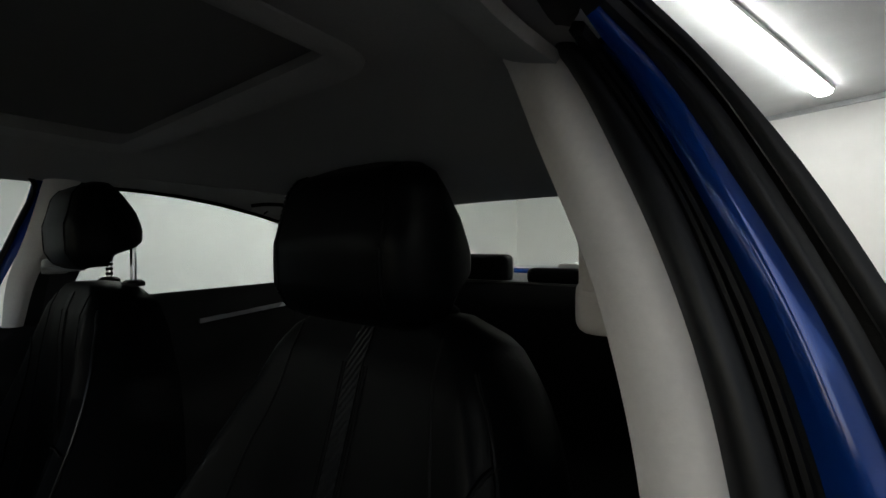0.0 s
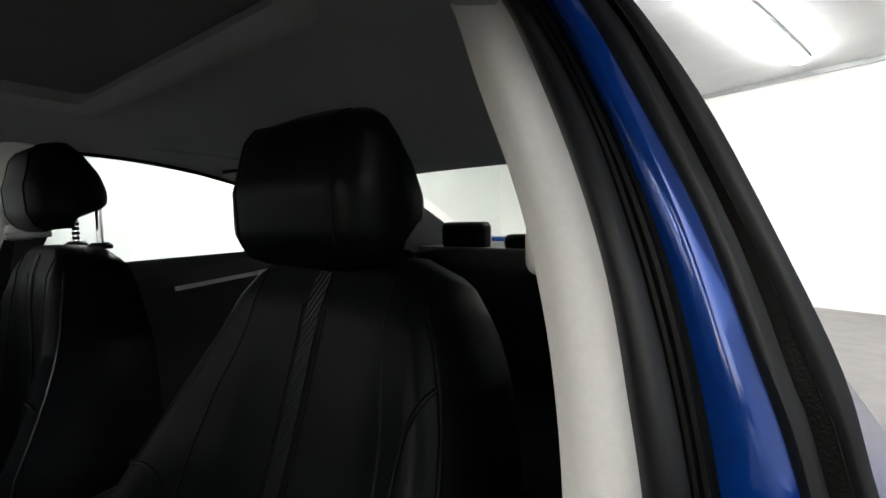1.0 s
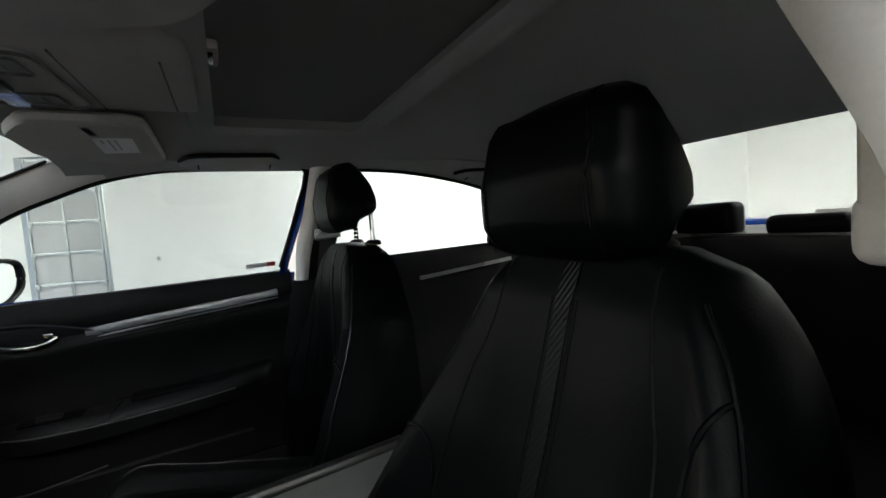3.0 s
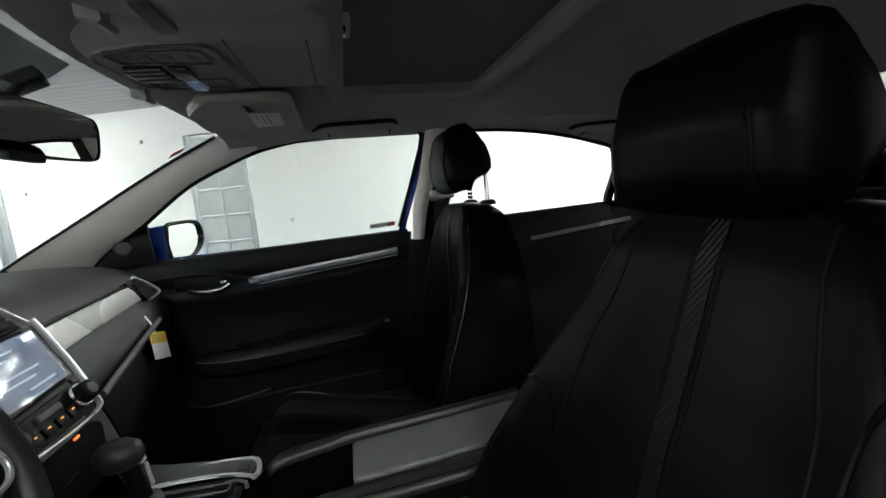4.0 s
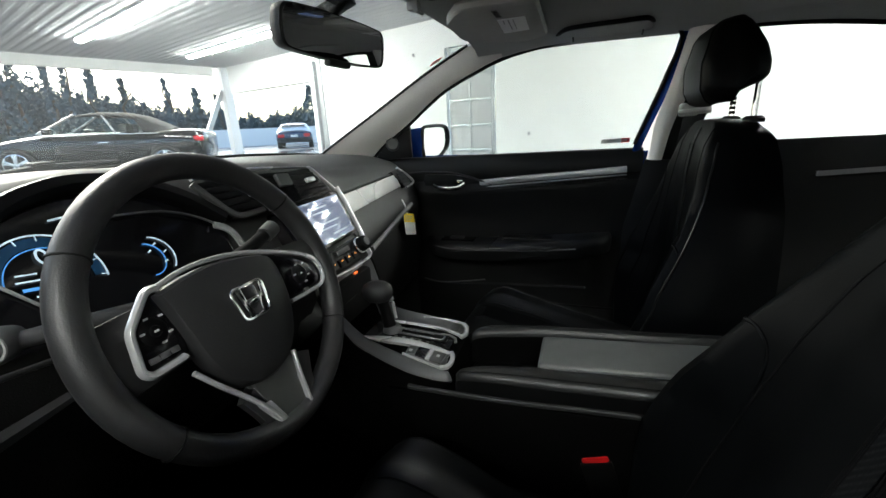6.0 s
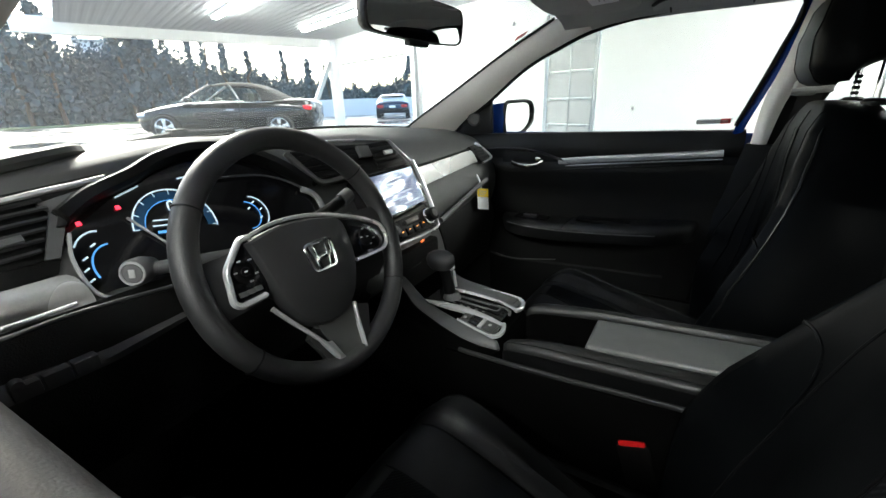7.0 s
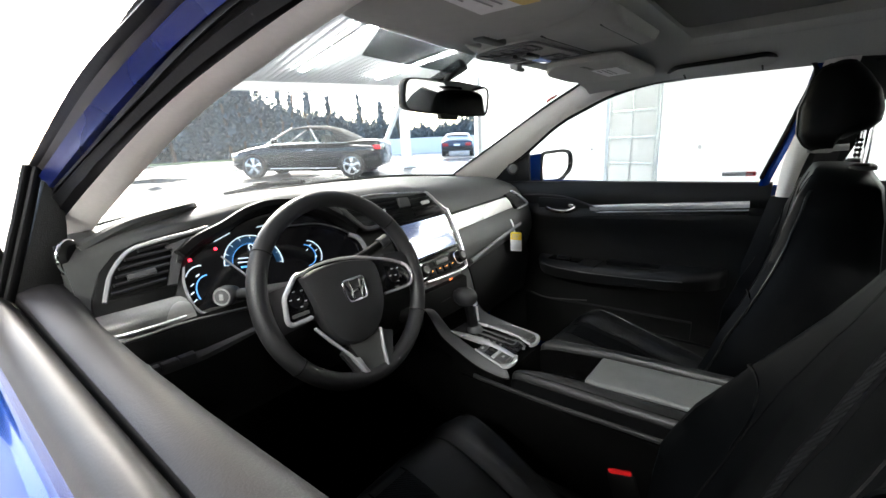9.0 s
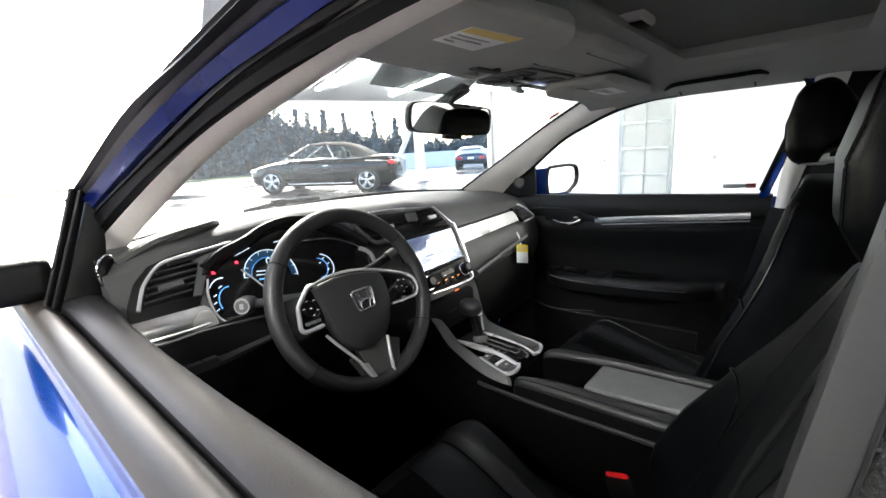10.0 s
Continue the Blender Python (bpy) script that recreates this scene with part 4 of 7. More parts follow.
for s in (-1, 1):
    # near-black vinyl puts the rear pillar's shadow into its colour
    part("c_pillar_trim", band([(s * 0.63, 0.03, 1.21), (s * 0.66, 0.0, 1.14), (s * 0.70, 0.0, 1.0), (s * 0.70, -0.1, 0.9)], [(s * 0.60, -0.50, 1.27), (s * 0.63, -0.8, 1.21), (s * 0.65, -1.1, 1.10), (s * 0.66, -1.4, 1.0)], 16, 5, 0.01, 0.02, (-s, 0, 0)), M["panel"], car, "pillar lining darkened as if in shadow")
    part("rear_quarter", box(s * 0.72 - 0.02, s * 0.72 + 0.02, -1.45, 0.02, 0.3, 1.0, 0.01), M["panel"], car, "black inner side panel")
    part("rear_wing", wing(s, -1.93, -0.3, -0.85, 1.0, 0.0), M["paint"], car, "blue rear wing")
    part("front_wing", wing(s, 1.78, 2.96, 2.2, 0.93, 0.14), M["paint"], car, "blue front wing")
    for y in (-0.85, 2.2):
        wheel(car, Vector((s * 0.75, y, 0.315)), Vector((s, 0, 0)), 0.315, 0.2)
    part("headlamp", box(s * 0.6 - 0.16, s * 0.6 + 0.16, 2.94, 3.035, 0.62, 0.72, 0.03, 3), M["chrome"], car, "clear headlamp")
    part("tail_lamp", box(s * 0.66 - 0.15, s * 0.66 + 0.15, -1.97, -1.88, 0.78, 0.92, 0.03, 3), M["taillight"], car, "red tail lamp")
part("belt_anchor_cover", join(box(-0.585, -0.535, 0.47, 0.53, 1.055, 1.115, 0.02, 4), box(-0.575, -0.54, 0.48, 0.53, 1.09, 1.20, 0.014, 3)), M["trim"], car, "light grey belt height adjuster")


# ---- doors ----
def driver_door():
    t = thing("driver_door", "closed blue front door with its window wound down", "car door", (-0.78, 1.3, 0.4))
    part("window_frame", band(D_BLUE_IN, D_BLUE_OUT, 40, 5, 0.006, 0.012, (0.75, -0.2, -0.6)), M["shaded_paint"], t, "blue painted window frame")
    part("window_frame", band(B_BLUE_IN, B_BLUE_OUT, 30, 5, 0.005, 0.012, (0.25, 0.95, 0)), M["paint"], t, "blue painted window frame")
    mid_d = [Vector(p).lerp(Vector(q), 0.55) for p, q in zip(D_BLUE_OUT, D_OUTER)]
    part("glass_channel", band(D_BLUE_OUT, mid_d, 40, 4, 0.004, 0.012, (0.6, -0.2, -0.7)), M["dull"], t, "grey rubber glass channel")
    part("outer_seal", band(mid_d, D_OUTER, 40, 3, 0.003, 0.012, (0.6, -0.2, -0.7)), M["rubber"], t, "black rubber outer seal")
    mb, mc = [Vector(p) for p in B_CHANNEL], [Vector(p) for p in B_SLOT]
    part("glass_channel", band(B_BLUE_OUT, mb, 30, 4, 0.004, 0.010, (0.3, 0.95, 0)), M["lip"], t, "dark grey rubber glass channel")
    part("glass_slot", band([p + Vector((0, -0.008, 0)) for p in mb], [p + Vector((0, -0.008, 0)) for p in mc], 30, 2, 0, 0.006, (0.3, 0.95, 0)), M["black"], t)
    part("outer_seal", band(mc, B_OUTER, 30, 3, 0.002, 0.010, (0.2, 0.95, 0)), M["lip"], t, "dark grey outer seal lip")
    # the sill, from the inside out: padded top, slot, moulding, painted skin
    ys = [0.80, 0.86, 0.95, 1.1, 1.25, 1.4, 1.5, 1.6, 1.68, 1.76]

    def line(x0, x1, z0, z1):
        return [(x0 + (x1 - x0) * (y - 0.8) / 0.8, y, z0 + (z1 - z0) * (y - 0.8) / 0.8) for y in ys]
    def pad(dx, z):
        """Along the pad's inner edge, which bows out in the middle."""
        return [(float(np.interp(y, [0.8, 1.0, 1.2, 1.4, 1.7], [-0.695, -0.709, -0.717, -0.719, -0.707])) + dx, y, z) for y in ys]
    part("sill_pad", sheet([smooth_line(r, 20) for r in zip(pad(-0.022, 0.89), pad(-0.006, 0.925), pad(0.0, 0.946), pad(-0.004, 0.961), line(-0.728, -0.735, 0.971, 0.973), line(-0.743, -0.762, 0.969, 0.971), line(-0.748, -0.767, 0.958, 0.96), line(-0.748, -0.767, 0.88, 0.88))], -0.004, into=(-0.6, 1.2, 2)), M["sill"], t, "dark grey padded door sill")
    part("slot_seal", tube(smooth_line(line(-0.7525, -0.773, 0.950, 0.952), 20), 0.0024, 8), M["rubber"], t, "black rubber slot seal")
    part("slot_liner", band(line(-0.749, -0.766, 0.89, 0.89), line(-0.762, -0.782, 0.89, 0.89), 20, 2, 0, 0.01, (0, 0, 1)), M["black"], t)
    part("belt_moulding", sheet([smooth_line(r, 20) for r in zip(line(-0.755, -0.780, 0.88, 0.88), line(-0.755, -0.780, 0.955, 0.955), line(-0.758, -0.784, 0.967, 0.968), line(-0.765, -0.792, 0.972, 0.972), line(-0.778, -0.806, 0.968, 0.968), line(-0.784, -0.813, 0.955, 0.957))], -0.004, into=(-0.8, 1.2, 2)), M["dull"], t, "grey rubber belt moulding")
    part("outer_skin", sheet([smooth_line(r, 20) for r in zip(line(-0.781, -0.810, 0.958, 0.958), line(-0.787, -0.815, 0.954, 0.954), line(-0.795, -0.821, 0.941, 0.942), line(-0.806, -0.832, 0.936, 0.937), line(-0.838, -0.853, 0.912, 0.915), line(-0.875, -0.88, 0.86, 0.86), line(-0.880, -0.885, 0.7, 0.7), line(-0.875, -0.88, 0.35, 0.35))], -0.006, into=(-2, 1.2, 1)), M["paint"], t, "glossy blue door skin")
    part("inner_panel", sheet([*map(list, zip(line(-0.693, -0.702, 0.885, 0.875), line(-0.70, -0.71, 0.8, 0.8), line(-0.69, -0.70, 0.6, 0.6), line(-0.68, -0.69, 0.3, 0.3)))], -0.006, into=(0, 1.2, 0.8)), M["panel"], t, "black door panel")
    part("armrest", box(-0.70, -0.60, 0.85, 1.35, 0.66, 0.71, 0.02, 3), M["leather_mat"], t)
    part("sail", plate([(-0.770, 1.600, 0.970), (-0.706, 1.615, 0.970), (-0.690, 1.625, 1.06), (-0.684, 1.632, 1.115), (-0.697, 1.640, 1.137)], (0.25, -0.95, 0), 0.02, 0.004), M["black"], t, "black mirror base cover")
    part("corner_strip", sweep([(-0.789, 1.600, 0.965), (-0.745, 1.628, 1.07), (-0.713, 1.655, 1.15)], rounded_bar(0.004, 0.006)), M["rubber"], t, "black corner strip")
    part("corner_strip", sweep([(-0.779, 1.594, 0.965), (-0.735, 1.620, 1.07), (-0.703, 1.648, 1.146)], rounded_bar(0.004, 0.006)), M["rubber"], t, "black rubber corner strip")
    tw = part("tweeter", lathe([(0.002, 0.012), (0.02, 0.012), (0.026, 0.006), (0.028, 0.0), (0.0, -0.01)], pose(-0.705, 1.60, 1.012, 90, 0, 50)), M["rubber"], t, "round speaker cover")
    ring = [Vector((-0.705, 1.60, 1.012)) + pose(0, 0, 0, 90, 0, 50).to_3x3() @ Vector((0.027 * math.cos(a), 0.027 * math.sin(a), 0.004)) for a in [2 * math.pi * k / 28 for k in range(28)]]
    part("speaker_ring", sweep(ring, ring_profile(0.0022, 6), closed=True), M["chrome"], tw, "thin chrome speaker ring")
    mir = part("door_mirror", join(box(-1.0, -0.825, 1.62, 1.78, 0.985, 1.09, 0.045, 4), box(-0.85, -0.765, 1.64, 1.74, 0.975, 1.045, 0.02, 3)), M["black"], t, "black door mirror")
    part("mirror_cap", box(-1.005, -0.83, 1.69, 1.80, 0.99, 1.095, 0.045, 4), M["paint"], mir, "blue mirror cap")
    return t


driver_door()


def passenger_door():
    t = thing("passenger_door", "closed front door with black panel and silver strip", "car door", (0.76, 1.3, 0.4))
    ys = [0.80, 0.9, 1.0, 1.15, 1.3, 1.45, 1.58, 1.68, 1.75]

    def line(x, z0, z1, dx=0.0):
        return [(x + dx * (y - 1.2), y, float(np.interp(y, [0.8, 1.6], [z0, z1]))) for y in ys]
    part("upper_panel", sheet([*map(list, zip(line(0.752, 0.985, 0.965), line(0.738, 0.998, 0.982), line(0.722, 0.995, 0.980), line(0.708, 0.978, 0.962), line(0.702, 0.945, 0.925), line(0.710, 0.925, 0.895)))], 0.005, into=(2, 1.2, 0.9)), M["panel"], t, "black padded window sill")
    part("main_panel", sheet([*map(list, zip(line(0.712, 0.926, 0.896), line(0.690, 0.905, 0.868), line(0.688, 0.88, 0.84), line(0.704, 0.84, 0.80), line(0.700, 0.75, 0.74), line(0.690, 0.6, 0.6), line(0.680, 0.32, 0.32)))], 0.005, into=(2, 1.2, 0.9)), M["panel"], t, "black door panel")
    s0, s1 = (0.697, 1.315, 0.893), (0.697, 0.845, 0.935)
    part("silver_strip", sweep(smooth_line([s0, (0.693, 1.2, 0.906), (0.693, 1.0, 0.922), s1], 12), [(-0.004, -0.002), (0.003, -0.010), (0.005, 0.0), (0.003, 0.008), (-0.004, 0.010)]), M["silver"], t, "satin silver strip")
    part("silver_edge", tube(smooth_line([(0.692, 1.29, 0.880), (0.69, 1.2, 0.889), (0.69, 1.0, 0.906), (0.69, 0.845, 0.919)], 12), 0.0025, 6), M["silver"], t)
    part("handle_bowl", plate(rounded([(0.699, 1.53, 0.925), (0.699, 1.40, 0.922), (0.699, 1.26, 0.885), (0.699, 1.40, 0.862), (0.699, 1.52, 0.868)], 0.03), (-1, 0, 0), 0.008, 0.003), M["black"], t)
    part("bowl_edge", tube(smooth_line([(0.700, 1.60, 0.925), (0.699, 1.53, 0.932), (0.697, 1.43, 0.930), (0.696, 1.36, 0.916), (0.695, 1.27, 0.888)], 20), 0.004, 6), M["sill"], t, "padded edge of the handle recess")
    part("bowl_edge", tube(smooth_line([(0.700, 1.62, 0.872), (0.696, 1.50, 0.858), (0.692, 1.38, 0.862), (0.690, 1.2, 0.876), (0.690, 0.845, 0.905)], 24), 0.003, 6), M["leather_mat"], t)
    hd = part("handle", sweep(smooth_line([(0.692, 1.485, 0.886), (0.684, 1.46, 0.879), (0.682, 1.425, 0.876), (0.684, 1.39, 0.880), (0.69, 1.368, 0.892)], 14), ring_profile(0.006, 8, 0.008)), M["chrome"], t, "curved chrome inside handle")
    part("lock_tab", box(0.684, 0.695, 1.375, 1.395, 0.894, 0.906, 0.003), M["chrome"], hd)
    arm = [(0.70, 1.52, 0.636), (0.64, 1.47, 0.634), (0.612, 1.40, 0.634), (0.608, 1.277, 0.636), (0.608, 1.12, 0.648), (0.612, 0.985, 0.660), (0.65, 0.90, 0.668), (0.71, 0.87, 0.67)]
    rings = []
    for x, y, z in smooth_line(arm, 30):
        rings.append([(x + 0.006, y, z), (x - 0.002, y, z + 0.030), (x, y, z + 0.044), (x + 0.008, y, z + 0.056), (x + 0.022, y, z + 0.061), (0.715, y, z + 0.063), (0.715, y, z - 0.01)])
    part("armrest", loft(rings), M["armrest"], t, "black padded armrest")
    part("armrest_joint", tube([(0.609, 1.272, 0.668), (0.606, 1.270, 0.682), (0.615, 1.266, 0.692), (0.632, 1.258, 0.700), (0.70, 1.25, 0.704)], 0.0016, 6), M["black"], t)
    part("armrest_line", tube(smooth_line([(0.63, 1.475, 0.678), (0.606, 1.40, 0.676), (0.6045, 1.272, 0.675), (0.6045, 1.12, 0.682), (0.608, 0.985, 0.693)], 20), 0.0022, 6), M["ridge"], t, "thin grey line along the armrest")
    part("armrest_crease", tube(smooth_line([(0.604, 1.20, 0.655), (0.604, 1.084, 0.665)], 6), 0.0012, 5), M["sill"], t)
    part("switch_plate", box(0.64, 0.69, 1.33, 1.45, 0.695, 0.6995, 0.002), M["gloss"], t)
    part("window_switch", box(0.65, 0.672, 1.37, 1.42, 0.6985, 0.707, 0.003), M["slat"], t)
    part("pull_cup", box(0.64, 0.69, 1.06, 1.23, 0.704, 0.716, 0.005), M["black"], t)
    part("door_pocket", sweep(smooth_line([(0.68, 1.56, 0.50), (0.635, 1.45, 0.505), (0.625, 1.2, 0.52), (0.64, 0.95, 0.52)], 14), [(-0.005, -0.16), (0.006, -0.16), (0.006, 0.03), (0.0, 0.036), (-0.005, 0.03)]), M["panel"], t, "black map pocket")
    part("pocket_edge", tube(smooth_line([(0.65, 1.525, 0.542), (0.63, 1.46, 0.539), (0.622, 1.379, 0.549), (0.618, 1.285, 0.565)], 14), 0.0024, 6), M["dash"], t)
    part("outer_skin", sheet([[(x, y, z) for y in (0.78, 1.2, 1.75)] for x, z in ((0.775, 0.985), (0.83, 0.93), (0.88, 0.85), (0.88, 0.6), (0.87, 0.33))], 0.006, into=(0, 1.2, 0.6)), M["paint"], t, "blue door skin")
    part("sail", plate([(0.70, 1.72, 0.975), (0.70, 1.565, 0.985), (0.694, 1.565, 1.10), (0.70, 1.66, 1.045)], (-1, -0.2, 0), 0.02, 0.003), M["black"], t, "black mirror base cover")
    part("tweeter", lathe([(0.0, 0.01), (0.018, 0.01), (0.024, 0.004), (0.026, 0.0), (0.0, -0.01)], pose(0.695, 1.635, 1.035, 90, 0, -70)), M["dash"], t, "round speaker cover")
    part("window_frame", band(P_BACK, [(x + 0.004, y - 0.024, z) for x, y, z in P_BACK], 20, 3, 0.004, 0.02, (-1, 0.3, 0)), M["paint"], t, "blue painted window frame")
    part("window_seal", tube(smooth_line([*P_DOOR[:-1], *P_TOP, *P_BACK[1:3]], 60), 0.006, 6), M["rubber"], t, "black rubber window seal")
    pane_top, pane_low = smooth_line([P_DOOR[1], P_DOOR[3], *P_TOP], 20), smooth_line([(0.735, 1.665, 0.98), (0.735, 1.3, 0.985), (0.735, 0.83, 0.99)], 20)
    pane = part("window_pane", sheet([[p + Vector((0.006, 0, 0)), p.lerp(q, 0.5) + Vector((0.014, 0, 0)), q] for p, q in zip(pane_top, pane_low)], 0.003), M["carglass"], t)
    pane.visible_shadow = False
    mir = part("door_mirror", sweep(smooth_line([(0.775, 1.56, 1.03), (0.86, 1.575, 1.032), (0.95, 1.57, 1.028), (1.0, 1.55, 1.022)], 12), [(0.012, -0.058), (-0.05, -0.05), (-0.08, 0), (-0.05, 0.052), (0.012, 0.058), (0.014, 0)]), M["paint"], t, "blue door mirror")
    part("mirror_rim", sweep(rounded([(0.765, 1.545, 0.972), (0.93, 1.535, 0.968), (1.005, 1.52, 1.01), (1.0, 1.52, 1.08), (0.94, 1.53, 1.092), (0.765, 1.545, 1.09)], 0.03, 5), ring_profile(0.007, 6), closed=True), M["black"], mir)
    part("mirror_glass", plate(rounded([(0.77, 1.546, 0.976), (0.93, 1.536, 0.972), (1.0, 1.524, 1.01), (0.995, 1.524, 1.078), (0.94, 1.532, 1.088), (0.77, 1.546, 1.086)], 0.03, 5), (-0.1, -1, 0), 0.004), M["mirror"], mir, "mirror glass")
    return t


passenger_door()


def rear_door(s):
    t = thing("rear_door", "closed rear door with black panel and silver strip", "car door", (s * 0.76, 0.3, 0.4), group="rear doors")
    f = (lambda p: p) if s > 0 else mirrored
    rows = []
    for x, z in ((0.745, 0.995), (0.725, 1.012), (0.71, 1.0), (0.70, 0.95), (0.705, 0.86), (0.69, 0.7), (0.68, 0.35)):
        rows.append(f([(x, y, z + 0.02 * (0.4 - y) * (1 if z > 0.9 else 0)) for y in (0.70, 0.5, 0.3, 0.05, -0.12)]))
    part("panel", sheet(rows, 0.005, into=(s * 3, 0.3, 0.8)), M["panel"], t, "black door panel")
    part("silver_strip", sweep(f([(0.698, 0.36, 0.917), (0.695, 0.2, 0.930), (0.695, -0.05, 0.949)]), [(-0.004, -0.007), (0.004, -0.007), (0.004, 0.007), (-0.004, 0.007)]), M["silver"], t, "satin silver strip")
    part("outer_skin", sheet([f([(x, y, z) for y in (0.77, 0.3, -0.3)]) for x, z in ((0.77, 0.99), (0.83, 0.93), (0.88, 0.85), (0.88, 0.6), (0.87, 0.33))], 0.006), M["paint"], t, "blue door skin")
    lo = [(0.735, 0.68, 0.995), (0.735, 0.3, 1.0), (0.735, 0.05, 1.01)]
    pane = part("window_pane", sheet([[p, p.lerp(q, 0.5) + Vector((s * 0.012, 0, 0)), q] for p, q in zip(smooth_line(f(R_TOP), 12), smooth_line(f(lo), 12))], 0.003), M["carglass"], t)
    pane.visible_shadow = False
    fr = [(0.636, 0.06, 1.212), (0.655, 0.035, 1.145), (0.703, 0.045, 1.03), (0.72, 0.03, 1.0)]
    part("window_frame", band(f(fr), f([(x + 0.005, y - 0.03, z) for x, y, z in fr]), 14, 2, 0.003, 0.02, (-s, 0.2, 0)), M["black"], t)
    if s > 0:
        part("front_frame", band(f([(0.592, 0.64, 1.298), (0.64, 0.655, 1.184), (0.71, 0.69, 1.0)]), f([(0.592, 0.70, 1.298), (0.645, 0.72, 1.184), (0.715, 0.76, 1.0)]), 14, 2, 0.003, 0.02, (-s, 0, 0)), M["paint"], t, "blue painted window frame")
    part("window_seal", tube(smooth_line(f([(0.592, 0.68, 1.29), *R_TOP[1:], *fr[1:3]]), 40), 0.006, 6), M["rubber"], t)
    return t


rear_door(1)
rear_door(-1)


# ---- seats ----
def face_y(z):
    return float(np.interp(z, [0.5, 0.6, 0.7, 0.8, 0.9, 0.98, 1.04, 1.08], [0.82, 0.80, 0.772, 0.742, 0.715, 0.697, 0.684, 0.665]))


def half_width(z):
    return float(np.interp(z, [0.5, 0.6, 0.72, 0.835, 0.884, 0.93, 0.975, 1.02, 1.05, 1.068, 1.08], [0.24, 0.255, 0.268, 0.252, 0.242, 0.230, 0.212, 0.188, 0.166, 0.146, 0.115]))


def back_depth(x, z):
    """How far the front of the backrest stands ahead of its middle line at x."""
    w = half_width(z)
    u = abs(x) / w
    b = float(np.interp(z, [0.5, 0.66, 0.75, 0.85, 0.95, 1.02, 1.08], [0.07, 0.095, 0.08, 0.045, 0.018, 0.006, 0.0]))
    rise = b * max(0.0, min(1.0, (u - 0.42) / 0.4)) ** 1.5
    edge = float(np.interp(z, [0.5, 0.88, 1.0, 1.05, 1.08], [0.10, 0.098, 0.09, 0.070, 0.040])) * max(0.0, (u - 0.80) / 0.20) ** 2.2
    return rise - edge


def front_seat(cx, label):
    t = thing("front_seat", label, "car seat", (cx, 0.95, 0.3), group="front seats")
    lean, sink = (0.015, 0.012) if cx < 0 else (0.0, 0.012)
    hx, hy, hz, inward = (cx + 0.018, 0.594, 1.070, 1) if cx < 0 else (cx - 0.012, 0.663, 1.106, -1)

    def narrow(x, z):
        return x * 0.89 if x * inward < 0 else x * float(np.interp(z, [0.7, 0.8, 0.9, 1.0, 1.06], [1.0, 0.97, 0.94, 0.91, 0.96]))

    def upright(z):
        """The passenger's backrest stands steeper and further ahead."""
        return 0.0 if cx < 0 else float(np.interp(z, [0.5, 0.72, 0.98, 1.08], [-0.02, 0.0, 0.055, 0.066]))

    def front_point(cx, x, z, off=0.0):
        k = max(0.0, min(1.0, (z - 0.85) / 0.2))
        return Vector((cx + narrow(x, z), face_y(z) + back_depth(x, z) + off - lean * k + upright(z), z - sink * k))
    rings = []
    zs = [0.5 + 0.58 * i / 44 for i in range(45)]
    for z in zs:
        k = max(0.0, min(1.0, (z - 0.85) / 0.2))
        w = half_width(z)
        us = [-1 + 2 * i / 40 for i in range(41)]
        ring = [front_point(cx, u * w, z) for u in us]
        thick = float(np.interp(z, [0.5, 0.8, 0.92, 1.0, 1.05, 1.08], [0.15, 0.14, 0.136, 0.130, 0.116, 0.086]))
        yb = face_y(z) - thick - lean * k + upright(z)
        ring += [Vector((cx + narrow(u * w * 0.97, z), yb + 0.014 * abs(u) ** 3, z - sink * k)) for u in reversed(us[1:-1:3])]
        rings.append(ring)
    # round over the top
    for k in (0.5, 0.85, 1.0):
        last = rings[44]
        c = sum(last, Vector()) / len(last)
        rings.append([p.lerp(Vector((c.x, c.y, p.z)), 0.18 * k + 0.6 * k ** 6) + Vector((0, 0, 0.012 * k)) for p in last])
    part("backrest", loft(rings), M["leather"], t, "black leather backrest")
    # middle insert with its woven strip and seams
    rows = [[front_point(cx, x, z, 0.0008) for x in (-0.012, -0.006, 0, 0.006, 0.012)] for z in [0.60 + 0.475 * i / 24 for i in range(25)]]
    part("woven_strip", sheet(rows, 0.001, into=(cx, 3, 0.8)), M["perforated"], t, "woven black strip")
    for sx in (-1, 1):
        for d in (0.0145, 0.0195):
            part("stitching", tube([front_point(cx, sx * d, z, 0.0005) for z in [0.62 + 0.42 * i / 60 for i in range(61)]], 0.0011, 5), M["stitch"], t)
        inner = [(0.108, 1.075), (0.114, 1.03), (0.128, 0.97), (0.142, 0.92), (0.150, 0.80), (0.15, 0.66), (0.15, 0.58)]
        part("seam", tube([front_point(cx, sx * x, z, -0.0004) for x, z, _ in smooth_line([(a, b, 0) for a, b in inner], 40)], 0.0020, 6), M["stitch"], t)
        arch = [(0.186, 0.988), (0.180, 0.982), (0.173, 0.962), (0.170, 0.93), (0.172, 0.88), (0.178, 0.78), (0.18, 0.64)] if sx != inward else [(0.222, 0.835), (0.210, 0.846), (0.190, 0.845), (0.168, 0.826), (0.156, 0.79), (0.152, 0.74)]
        part("arch_seam", tube([front_point(cx, sx * x, z, 0.0) for x, z, _ in smooth_line([(a, b, 0) for a, b in arch], 40)], 0.0024, 6), M["leather"], t, "raised bolster seam")
        pipe = [front_point(cx, sx * half_width(z) * 0.90, z, 0.002) for z in [0.55 + 0.5 * i / 40 for i in range(41)]]
